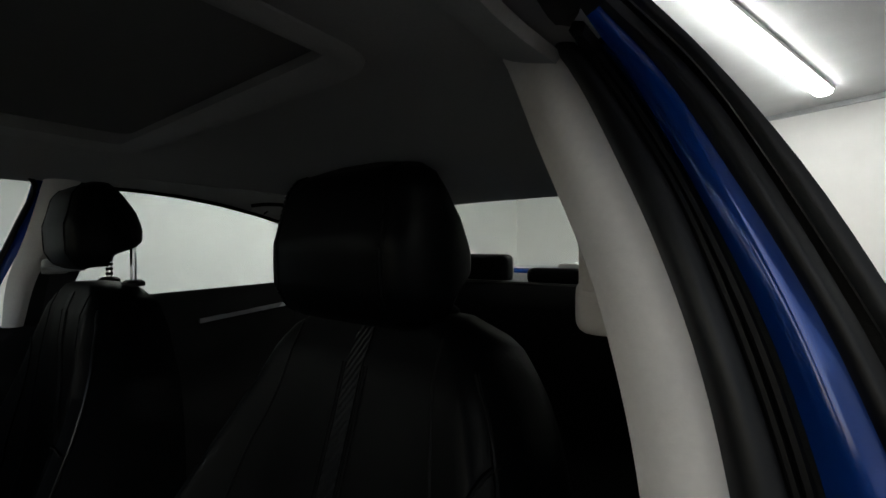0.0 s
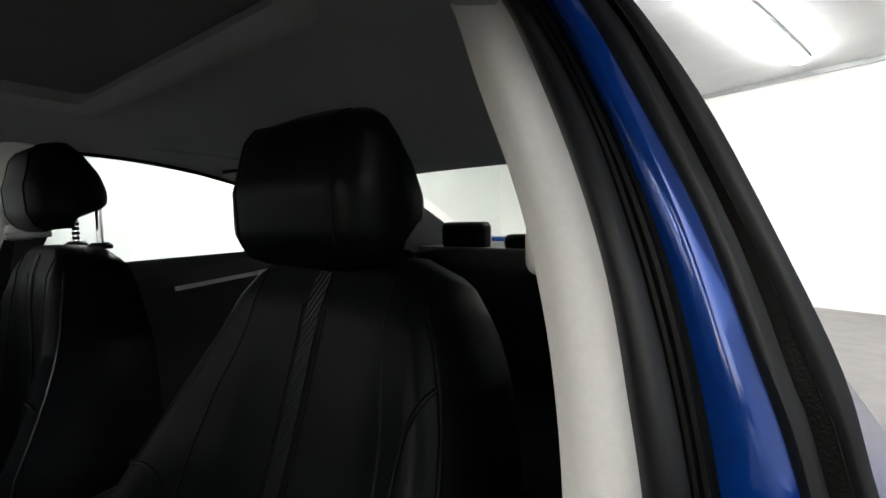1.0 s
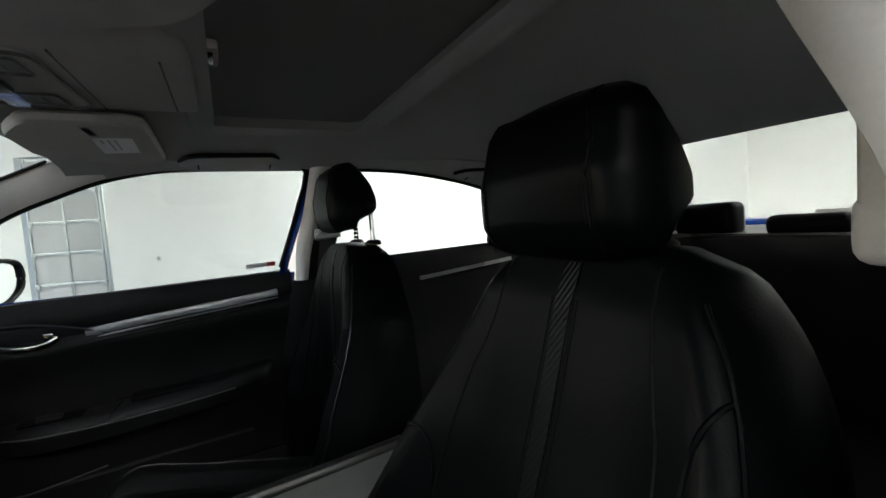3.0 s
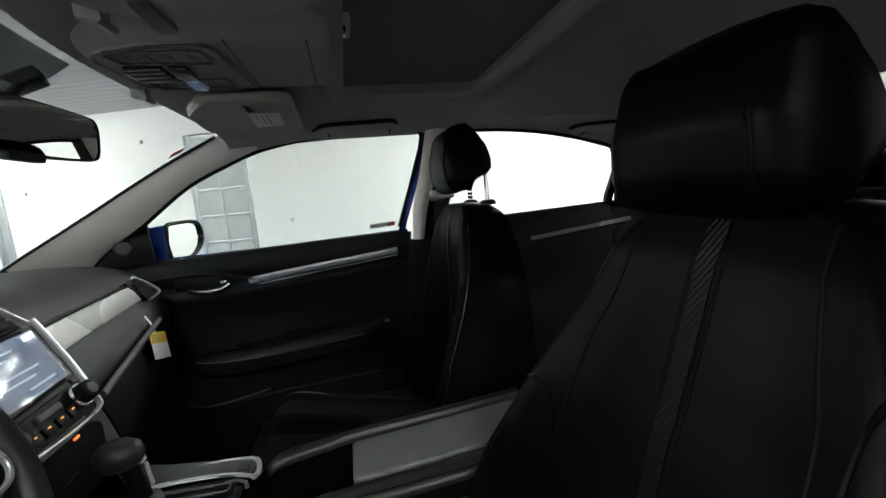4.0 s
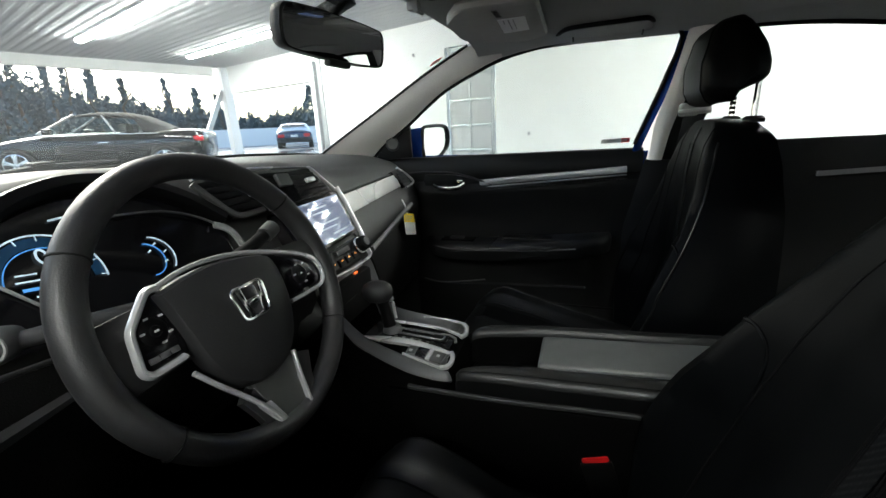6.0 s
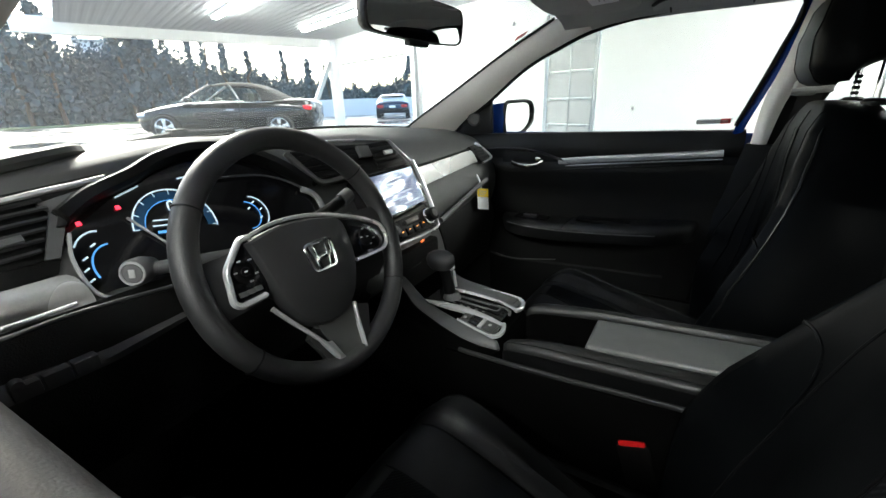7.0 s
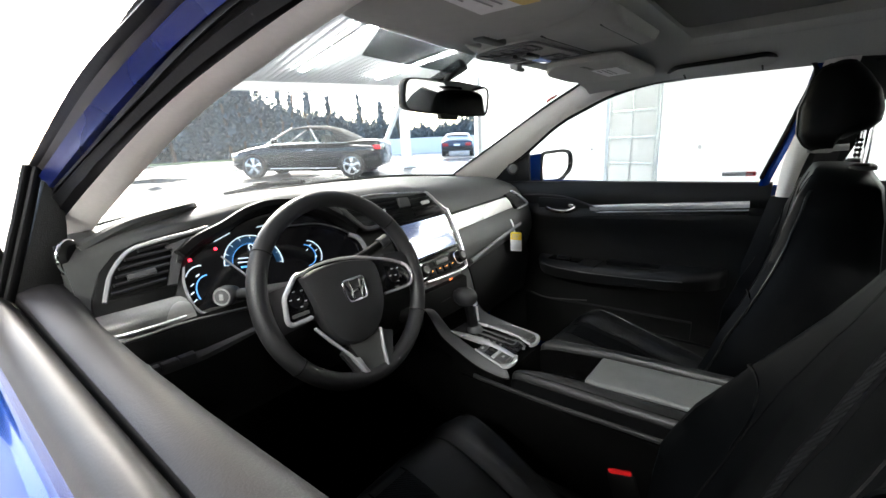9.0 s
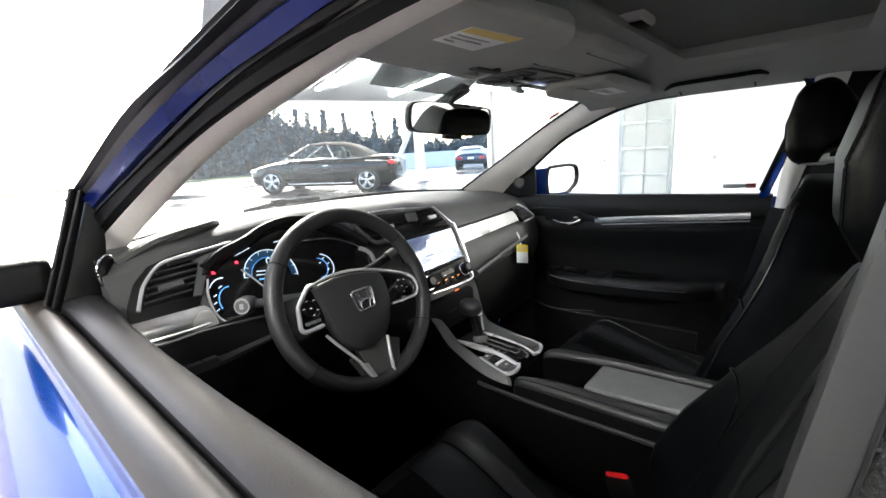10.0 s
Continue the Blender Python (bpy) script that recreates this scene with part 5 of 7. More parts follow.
        # lighter leather on the inboard piping paints its edge highlight
        part("piping", tube(pipe, 0.0022, 6), M["leather_mat" if sx == inward else "leather"], t, "raised edge piping")
    # cushion
    crown = smooth_line([(0.72, 0.462, 0), (0.85, 0.485, 0), (1.0, 0.520, 0), (1.12, 0.552, 0), (1.20, 0.572, 0), (1.25, 0.576, 0), (1.285, 0.558, 0), (1.305, 0.52, 0), (1.315, 0.44, 0)], 80)
    crown_y, crown_z = [q.x for q in crown], [q.y for q in crown]

    low, rise = (0.0, 0.026) if cx < 0 else (0.028, 0.02)

    def wide(u, y):
        half = float(np.interp(y, [0.72, 0.88, 1.01, 1.13, 1.25], [0.095, 0.115, 0.148, 0.175, 0.188])) if u * inward > 0 else (0.245 if cx < 0 else 0.225) + 0.02 * (y - 0.72)
        return half - 0.045 * max(0.0, (y - 1.20) / 0.115) ** 2

    def top_point(u, s, off=0.001):
        y = 0.72 + 0.595 * s
        ahead = 0.040 * abs(u) ** 3 * max(0.0, min(1.0, (y - 1.1) / 0.1))
        z = float(np.interp(y + ahead, crown_y, crown_z)) - low
        k = max(0.0, min(1.0, (abs(u) - 0.50) / 0.17))
        b = rise * k * k * (3 - 2 * k) * (1 - 0.5 * max(0.0, min(1.0, (y - 1.2) / 0.09)))
        e = 0.09 * max(0.0, (abs(u) - 0.84) / 0.16) ** 2.2
        m = max(0.0, 1 - abs(u) / 0.85) * max(0.0, 1 - abs(s - 0.6) / 0.35)
        fold = (0.0 if cx < 0 else 0.007) * math.sin(21 * s - 5.5 * u * inward + 1.6 * math.sin(5 * u + 3 * s)) * m
        return Vector((cx + u * wide(u, y), y, z + b - e + fold + off))
    rings = []
    for i in range(57):
        s = i / 56
        ring = [top_point(-1 + k / 20, s, 0.0) for k in range(41)]
        y = ring[0].y
        ring += [Vector((cx + wide(1, y), y, 0.37)), Vector((cx - wide(-1, y), y, 0.37))]
        rings.append(ring)
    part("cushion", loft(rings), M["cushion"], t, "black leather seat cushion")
    part("woven_strip", sheet([[top_point(-inward * u, s, 0.0012) for u in (0.05, 0.12, 0.2, 0.28, 0.36)] for s in [0.2 + 0.67 * i / 22 for i in range(23)]], 0.002, into=(cx, 1, 3)), M["perforated"], t, "woven black panel")
    for u in (0.05, 0.36):
        part("seam", tube([top_point(-inward * u, 0.1 + 0.80 * i / 30) for i in range(31)], 0.0014, 6), M["stitch"], t)
    for sx in (-1, 1):
        part("seam", tube([top_point(sx * 0.50, 0.1 + 0.80 * i / 30, 0.0) for i in range(31)], 0.0018, 6), M["stitch"], t)
        part("piping", tube([top_point(sx * 0.86, 0.1 + 0.8 * i / 30, 0.001) for i in range(31)], 0.0018, 6), M["leather_mat"], t)
        part("side_shield", box(cx + sx * (0.19 if sx == inward else 0.255) - 0.012, cx + sx * (0.19 if sx == inward else 0.255) + 0.012, 0.72, 1.1, 0.36, 0.5, 0.012), M["black"], t)
    part("base", box(cx - 0.17, cx + 0.17, 0.72, 1.15, 0.3, 0.42, 0.03), M["black"], t)
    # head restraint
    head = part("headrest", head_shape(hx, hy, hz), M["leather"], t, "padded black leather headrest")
    for sx in (-1, 1):
        line = [head_point(hx, hy, hz, sx * 0.078 * min(1, 1.2 - 0.3 * v), v) for v in [0.02 + 0.96 * i / 30 for i in range(31)]]
        part("seam", tube([p + Vector((0, 0.0002, 0)) for p in line], 0.0016, 6), M["leather"], head)
        for d in (-0.0045, 0.0045):
            for i in range(30):
                p, q = line[i], line[i].lerp(line[i + 1], 0.6)
                part("stitch", tube([p + Vector((d, 0.0004 - 0.06 * max(0, d * sx), 0)), q + Vector((d, 0.0002 - 0.06 * max(0, d * sx), 0))], 0.0007, 4), M["stitch"], head)
        part("post", tube([(hx + sx * 0.07, hy, 1.0), (hx + sx * 0.07, hy, hz + 0.06)], 0.0055, 10, up=(0, 1, 0)), M["chrome"], t, "chrome headrest post")
        part("post_sleeve", lathe([(0.019, 0.0), (0.019, 0.007), (0.013, 0.012), (0.008, 0.012)], Matrix.Translation((hx + sx * 0.07, hy, 1.084 - sink))), M["black"], t)
        if cx > 0:
            for k in range(6):
                part("post_notch", lathe([(0.0058, 0.0), (0.0066, 0.003), (0.0058, 0.006)], Matrix.Translation((hx + 0.07, hy, 1.068 + 0.010 * k)), 10), M["black"], t)
    part("recliner_cover", lathe([(0.0, 0.012), (0.05, 0.012), (0.06, 0.0), (0.0, -0.01)], pose(cx - 0.255, 0.77, 0.55, 0, -90, 0)), M["black"], t)
    return t


def head_outline(v):
    """Half width of the headrest, and its front and back ahead of the posts, at height v from 0 to 1."""
    w = float(np.interp(v, [0, 0.05, 0.15, 0.35, 0.6, 0.82, 0.94, 1.0], [0.104, 0.114, 0.120, 0.119, 0.113, 0.106, 0.097, 0.080]))
    fy = float(np.interp(v, [0, 0.06, 0.2, 0.5, 0.85, 0.95, 1.0], [0.078, 0.092, 0.104, 0.107, 0.094, 0.083, 0.064]))
    by = float(np.interp(v, [0, 0.08, 0.2, 0.4, 0.65, 0.85, 0.95, 1.0], [0.016, -0.002, -0.012, -0.013, -0.004, 0.014, 0.026, 0.034]))
    return w, fy, by


def head_lift(z0, v, back):
    """Height of a point; the underside slants up to the back."""
    return z0 + 0.158 * v + 0.032 * back * (1 - v) ** 2


def head_point(cx, hy, z0, x, v):
    w, fy, by = head_outline(v)
    a, s = abs(x), 0.66 * w
    k = max(0.0, min(1.0, (a - s) / (w - s)))
    drop = (0.004 * (min(a, s) / s) ** 2 + 0.010 * k + 0.040 * k ** 4) * min(1.0, (fy - by) / 0.11)
    return Vector((cx + x, hy + fy - drop, head_lift(z0, v, 0.2 * k)))


def head_shape(cx, hy, z0):
    rings = []
    for i in range(25):
        v = 0.5 - 0.5 * math.cos(math.pi * i / 24)
        w, fy, by = head_outline(v)
        xs = [w * math.sin(math.pi / 2 * (-1 + k / 18)) for k in range(37)]
        ring = [head_point(cx, hy, z0, x, v) for x in xs]
        ring += [Vector((cx + x, hy + by + min(0.034, 0.36 * (fy - by)) * (abs(x) / w) ** 8, head_lift(z0, v, 1.0))) for x in reversed(xs[1:-1])]
        rings.append(ring)
    for end, dz in ((rings[0], -0.004), (rings[-1], 0.005)):
        c = sum(end, Vector()) / len(end)
        soft = [p.lerp(c, 0.5) + Vector((0, 0, dz)) for p in end]
        rings = [soft] + rings if end is rings[0] else rings + [soft]
    return loft(rings)


front_seat(-0.365, "black leather driver's seat with its headrest lowered")
front_seat(0.352, "black leather passenger seat with its headrest raised on chrome posts")


def rear_bench():
    t = thing("rear_bench", "black leather rear bench seat with low headrests", "car seat", (0, -0.4, 0.3))
    prof = [(0.10, 0.40), (0.12, 0.52), (0.05, 0.56), (-0.35, 0.54), (-0.42, 0.58), (-0.62, 0.9), (-0.70, 0.975), (-0.80, 0.985), (-0.84, 0.6), (-0.6, 0.4)]
    rings = [[Vector((x, y, z - 0.03 * (abs(x) / 0.65) ** 4)) for y, z in prof] for x in [-0.64 + 1.28 * i / 16 for i in range(17)]]
    part("bench", loft(rings), M["carpet"], t)
    for cx, h in ((-0.34, 0.13), (0.37, 0.13), (0.02, 0.07)):
        hd = part("headrest", box(cx - 0.125, cx + 0.125, -0.90, -0.80, 0.98, 0.985 + h, 0.035, 4), M["leather"], t, "low black headrest")
        part("headrest_back", box(cx - 0.11, cx + 0.11, -0.925, -0.895, 0.98, 0.975 + h, 0.02, 3), M["visor"], hd)
    return t


rear_bench()


# ---- dashboard ----
DN = Vector((0, -1, 0.55)).normalized()


def on_dash(x, z, off=0.0):
    """A place on the face of the dash, off metres towards the seats."""
    return Vector((x, 1.535 + 0.55 * (z - 0.95) + 0.07 * max(0.0, x), z)) + DN * off


def face(pts, off=0.0):
    return [on_dash(x, z, off) for x, z in pts]


def dash_plate(pts, off, thick, bevel=0.0):
    return plate(face(pts, off), DN, thick, bevel)


def dash_rod(pts, w, h, off=0.0, n=20, smooth=True):
    path = smooth_line(face(pts, off), n) if smooth else face(pts, off)
    return sweep(path, rounded_bar(w, h), up=DN)


def dashboard():
    t = thing("dashboard", "dark grey padded dashboard with silver trim and black vents", "dashboard", (0, 1.6, 0.7))
    # x, then cowl, top, front edge, face top, face foot, knee, under
    st = [
        (-0.715, (1.76, 1.02), (1.68, 1.03), (1.61, 1.028), (1.572, 1.005), (1.49, 0.88), (1.485, 0.80), (1.62, 0.66)),
        (-0.62, (1.79, 1.03), (1.70, 1.042), (1.62, 1.04), (1.586, 1.022), (1.487, 0.88), (1.465, 0.79), (1.6, 0.64)),
        (-0.52, (1.86, 1.036), (1.74, 1.05), (1.63, 1.052), (1.593, 1.038), (1.49, 0.885), (1.45, 0.79), (1.6, 0.62)),
        (-0.36, (1.93, 1.04), (1.78, 1.056), (1.64, 1.06), (1.602, 1.048), (1.50, 0.885), (1.45, 0.79), (1.6, 0.62)),
        (-0.22, (1.965, 1.04), (1.80, 1.05), (1.65, 1.05), (1.605, 1.036), (1.49, 0.86), (1.45, 0.78), (1.6, 0.62)),
        (-0.10, (1.98, 1.038), (1.80, 1.046), (1.65, 1.044), (1.60, 1.03), (1.46, 0.79), (1.46, 0.72), (1.6, 0.62)),
        (0.06, (1.98, 1.036), (1.80, 1.042), (1.65, 1.036), (1.60, 1.018), (1.46, 0.79), (1.46, 0.72), (1.6, 0.62)),
        (0.14, (1.975, 1.034), (1.80, 1.036), (1.65, 1.022), (1.59, 0.985), (1.488, 0.83), (1.50, 0.74), (1.6, 0.62)),
        (0.30, (1.96, 1.03), (1.79, 1.028), (1.655, 1.004), (1.598, 0.966), (1.50, 0.838), (1.53, 0.74), (1.62, 0.62)),
        (0.50, (1.915, 1.018), (1.76, 1.016), (1.65, 0.99), (1.606, 0.955), (1.52, 0.845), (1.55, 0.74), (1.64, 0.62)),
        (0.66, (1.86, 1.0), (1.74, 1.0), (1.64, 0.975), (1.60, 0.94), (1.54, 0.85), (1.56, 0.74), (1.65, 0.62)),
        (0.715, (1.80, 0.985), (1.72, 0.985), (1.65, 0.965), (1.61, 0.935), (1.56, 0.85), (1.58, 0.74), (1.66, 0.62)),
    ]
    cols = [smooth_line([(s[0], *s[k]) for s in st], 66) for k in range(1, 8)]
    rings = []
    for i in range(67):
        ring = []
        pts = [c[i] for c in cols]
        ring += [pts[0] + Vector((0, 0.06, -0.05))]
        ring += smooth_line(pts[:4], 12)
        ring += smooth_line([pts[3].lerp(pts[4], 0.04), pts[4], pts[5], pts[6]], 10)
        ring += [Vector((pts[6].x, 1.85, 0.6))]
        rings.append(ring)
    part("top_pad", loft(rings), M["dash"], t, "dark grey grained vinyl pad")
    # raised crease along the top of the vent
    part("crease", tube(smooth_line([(-0.69, 1.60, 1.02), (-0.62, 1.615, 1.045), (-0.53, 1.63, 1.058), (-0.50, 1.655, 1.056)], 18), 0.010, 8), M["dash"], t)

    # driver's side vent
    left = [(-0.689, 0.943), (-0.680, 0.962), (-0.67, 0.979), (-0.65, 0.998), (-0.63, 1.008), (-0.59, 1.013), (-0.55, 1.016), (-0.513, 1.0195)]
    part("vent_surround", dash_plate([(-0.708, 0.926), (-0.700, 0.955), (-0.682, 0.987), (-0.655, 1.010), (-0.62, 1.020), (-0.51, 1.029), (-0.506, 1.019), (-0.544, 1.001), (-0.57, 0.978), (-0.59, 0.943), (-0.598, 0.930)], 0.007, 0.015, 0.003), M["black"], t, "black plastic surround of the vent")
    v = part("side_vent", dash_plate([(-0.588, 1.004), (-0.518, 1.0165), (-0.546, 1.001), (-0.571, 0.978), (-0.591, 0.944), (-0.605, 0.946), (-0.580, 0.994)], 0.013, 0.012, 0.002), M["fin"], t, "dark cheek of the air vent")
    part("chrome_edge", dash_rod(left, 0.0032, 0.004, 0.016, 40), M["silver"], v, "satin silver vent frame")
    part("vent_well", dash_plate([(-0.682, 0.946), (-0.664, 0.980), (-0.646, 0.997), (-0.626, 1.004), (-0.584, 1.008), (-0.578, 0.994), (-0.602, 0.946)], 0.0085, 0.004), M["black"], v)
    for z, xa, xb in ((0.952, -0.677, -0.604), (0.9625, -0.671, -0.597), (0.973, -0.665, -0.591), (0.9835, -0.658, -0.585), (0.994, -0.647, -0.580), (1.003, -0.626, -0.582)):
        part("slat", sweep([on_dash(xa, z - 0.001, 0.0125), on_dash(xb, z + 0.002, 0.0125)], [(-0.005, -0.003), (-0.004, 0.003), (-0.001, 0.0045), (0.0012, 0.003), (-0.001, -0.003)], up=DN), M["slat"], v)
    part("vane_tab", dash_rod([(-0.652, 0.968), (-0.614, 0.970)], 0.0045, 0.004, 0.018, 2, False), M["fin"], v)
    part("vent_dial", dash_plate([(-0.582, 0.975), (-0.572, 0.975), (-0.560, 0.997), (-0.570, 0.997)], 0.017, 0.006, 0.0015), M["slat"], v)
    rows = []
    for k in range(8):
        g = k / 7
        o = 0.006 + 0.014 * math.sin(math.pi * min(1.0, 0.12 + 0.8 * g))
        rows.append(face([(-0.712, 0.929 - 0.034 * g), (-0.66, 0.9285 - 0.035 * g), (-0.61, 0.928 - 0.037 * g), (-0.594 + 0.006 * g, 0.927 - 0.038 * g), (-0.588 + 0.007 * g, 0.922 - 0.034 * g)], o))
    part("side_panel", sheet(rows, -0.008, into=(-0.6, 0, 1.2)), M["brushed"], t, "brushed silver panel")
    part("panel_edge", dash_rod([(-0.714, 0.892), (-0.66, 0.8895), (-0.61, 0.888), (-0.582, 0.887)], 0.0018, 0.004, 0.016), M["silver"], t, "bright silver line")

    # instrument cluster
    c = part("instrument_panel", dash_plate([(-0.578, 0.965), (-0.513, 0.998), (-0.45, 1.022), (-0.38, 1.032), (-0.32, 1.02), (-0.25, 0.985), (-0.215, 0.94), (-0.23, 0.89), (-0.5, 0.886), (-0.566, 0.889), (-0.584, 0.915)], 0.008, 0.012), M["gloss"], t, "gloss black instrument cluster")
    part("cluster_hood", dash_rod([(-0.574, 0.984), (-0.54, 1.001), (-0.487, 1.016), (-0.443, 1.032), (-0.388, 1.040), (-0.32, 1.03), (-0.26, 1.0), (-0.215, 0.958)], 0.010, 0.018, 0.012, 40), M["black"], c, "black hood over the dials")
    part("hood_line", dash_rod([(-0.40, 0.996), (-0.355, 0.995), (-0.298, 0.988), (-0.25, 0.968), (-0.221, 0.944)], 0.0012, 0.002, 0.016, 24), M["ridge"], c, "thin grey line round the hood")
    part("cluster_frame", dash_rod([(-0.574, 0.966), (-0.582, 0.944), (-0.583, 0.921), (-0.579, 0.901), (-0.568, 0.890), (-0.549, 0.886), (-0.516, 0.886), (-0.485, 0.889)], 0.0020, 0.004, 0.014, 40), M["silver"], c, "satin silver frame")
    part("wing_trim", dash_rod([(-0.236, 0.954), (-0.221, 0.946), (-0.211, 0.934), (-0.208, 0.910)], 0.0055, 0.003, 0.016, 20), M["silver"], c, "silver wing of the cluster's frame")

    def arc(cx, cz, rx, rz, a0, a1, w, mat, name, off=0.0105, n=28):
        pts = [on_dash(cx + rx * math.cos(radians(a0 + (a1 - a0) * i / n)), cz + rz * math.sin(radians(a0 + (a1 - a0) * i / n)), off) for i in range(n + 1)]
        part(name, sweep(pts, [(-w, -0.0006), (w, -0.0006), (w, 0.0006), (-w, 0.0006)], up=DN), mat, c)

    def mark(xa, za, xb, zb, w, mat, name):
        part(name, dash_rod([(xa, za), (xb, zb)], w, 0.0006, 0.0112, 2, False), mat, c)
    arc(-0.457, 0.947, 0.046, 0.041, 172, -12, 0.0055, M["dim_blue"], "dial_glow", 0.0102)
    arc(-0.457, 0.947, 0.0395, 0.0345, 172, 60, 0.0006, M["blue_lit"], "dial_ring")
    arc(-0.457, 0.947, 0.0535, 0.0485, 172, -14, 0.0009, M["white_lit"], "dial_scale")
    for k in range(9):
        a = radians(172 - 23 * k)
        mark(-0.457 + 0.047 * math.cos(a), 0.947 + 0.042 * math.sin(a), -0.457 + 0.053 * math.cos(a), 0.947 + 0.048 * math.sin(a), 0.0006, M["white_lit"], "dial_tick")
    arc(-0.553, 0.930, 0.029, 0.034, 78, 140, 0.0010, M["white_lit"], "small_scale")
    arc(-0.545, 0.922, 0.023, 0.025, 85, 200, 0.0010, M["blue_lit"], "small_ring")
    for x, z in ((-0.557, 0.948), (-0.570, 0.936), (-0.574, 0.924), (-0.574, 0.912)):
        mark(x - 0.004, z, x + 0.002, z + 0.0025, 0.0011, M["white_lit"], "scale_mark")
    arc(-0.345, 0.938, 0.029, 0.026, 75, -45, 0.0009, M["white_lit"], "small_scale")
    arc(-0.352, 0.937, 0.021, 0.020, 80, -100, 0.0008, M["blue_lit"], "small_ring")
    for x, z in ((-0.334, 0.952), (-0.326, 0.940), (-0.332, 0.928), (-0.345, 0.945)):
        mark(x - 0.003, z, x + 0.002, z + 0.002, 0.0011, M["white_lit"], "scale_mark")
    for xa, za, xb, zb, w, mat in ((-0.484, 0.960, -0.466, 0.9575, 0.0009, "white_lit"), (-0.487, 0.9535, -0.450, 0.9485, 0.0009, "white_lit"), (-0.485, 0.945, -0.463, 0.942, 0.0018, "blue_lit"), (-0.478, 0.936, -0.452, 0.933, 0.0008, "white_lit")):
        mark(xa, za, xb, zb, w, M[mat], "readout_bar")
    for x, z in ((-0.514, 0.984), (-0.560, 0.975)):
        part("warning_lamp", dash_plate([(x - 0.003, z - 0.002), (x + 0.003, z - 0.002), (x + 0.002, z + 0.0025), (x - 0.0025, z + 0.0025)], 0.0115, 0.001), M["red_lit"], c, "lit red warning lamp")
    for xa, za, xb, zb in ((-0.512, 0.996, -0.480, 1.005), (-0.428, 1.006, -0.410, 1.007)):
        mark(xa, za, xb, zb, 0.0011, M["white_lit"], "indicator_bar")
    part("dial_divider", dash_rod([(-0.511, 0.970), (-0.477, 0.923)], 0.0016, 0.002, 0.0125, 4, False), M["silver"], c)
    oval = [on_dash(-0.453 + 0.0048 * math.cos(2 * math.pi * i / 24), 0.972 + 0.0074 * math.sin(2 * math.pi * i / 24), 0.0115) for i in range(24)]
    part("speed_digit", sweep(oval, [(-0.0012, -0.0004), (0.0012, -0.0004), (0.0012, 0.0004), (-0.0012, 0.0004)], up=DN, closed=True), M["white_lit"], c, "white figure 0 on the speed display")

    # middle vents
    v = part("middle_vent", dash_plate([(-0.215, 1.0), (-0.185, 0.958), (-0.12, 0.952), (0.115, 0.952), (0.075, 1.0), (0.06, 1.008), (-0.12, 1.02), (-0.2, 1.02)], 0.010, 0.016), M["black"], t, "black middle air vents in a silver frame")
    part("chrome_edge", dash_rod([(-0.228, 1.023), (-0.12, 1.026), (0.05, 1.012), (0.078, 1.005), (0.10, 0.98), (0.126, 0.95)], 0.0022, 0.004, 0.017, 26), M["silver"], v, "satin silver vent frame")
    part("chrome_edge", dash_rod([(-0.232, 1.016), (-0.205, 0.977), (-0.188, 0.958), (-0.17, 0.954), (-0.125, 0.955)], 0.005, 0.005, 0.018, 16), M["dash"], v, "grey lower vent frame")
    for z in (0.966, 0.977, 0.988, 0.999, 1.009):
        part("slat", dash_rod([(-0.19 - 0.6 * (z - 0.96), z + 0.003), (-0.055, z)], 0.005, 0.0016, 0.016, 2, False), M["rubber"], v)
        part("slat", dash_rod([(-0.01, z - 0.004), (0.108 - 0.7 * (z - 0.955), z - 0.004)], 0.005, 0.0016, 0.016, 2, False), M["rubber"], v)
    for xa, xb in ((-0.14, -0.11), (0.03, 0.06)):
        part("vane_tab", dash_rod([(xa, 0.984), (xb, 0.984)], 0.005, 0.003, 0.022, 2, False), M["silver"], v)
    part("hazard_button", dash_plate(rounded([(-0.05, 0.99, 0), (-0.014, 0.988, 0), (-0.012, 1.006, 0), (-0.048, 1.01, 0)], 0.004) and [(-0.05, 0.985), (-0.014, 0.983), (-0.012, 1.006), (-0.048, 1.009)], 0.022, 0.01, 0.003), M["dash"], v, "square hazard light button")

    # touchscreen with its controls
    s = part("touchscreen", dash_plate([(-0.118, 0.850), (0.098, 0.855), (0.110, 0.946), (-0.112, 0.946)], 0.030, 0.03, 0.004), M["gloss"], t, "lit touchscreen under clear film")
    part("display", dash_plate([(-0.108, 0.858), (0.082, 0.862), (0.092, 0.940), (-0.104, 0.940)], 0.0315, 0.001), M["screen"], s, "glowing blue-grey display")
    for z, xa, xb in ((0.926, -0.03, 0.03), (0.917, -0.03, 0.01), (0.895, -0.06, 0.05), (0.885, -0.05, 0.03), (0.872, 0.0, 0.06)):
        part("display_bar", dash_rod([(xa, z), (xb, z)], 0.0016, 0.0004, 0.0322, 2, False), M["white_lit"], s)
    film = [[on_dash(x, z, 0.0345 + 0.0009 * math.sin(95 * x + 40 * z) + 0.0006 * math.sin(170 * z - 60 * x)) for x in [-0.11 + 0.0099 * i for i in range(21)]] for z in [0.86 + 0.0077 * i for i in range(11)]]
    part("film", sheet(film, 0.0004), M["wrinkled"], s, "crinkled clear protective film")
    part("screen_edge", dash_rod([(0.108, 0.952), (0.106, 0.90), (0.098, 0.852), (0.086, 0.815), (0.074, 0.800), (0.0, 0.800), (-0.09, 0.804)], 0.0026, 0.005, 0.034, 30), M["silver"], s, "bright silver edge")
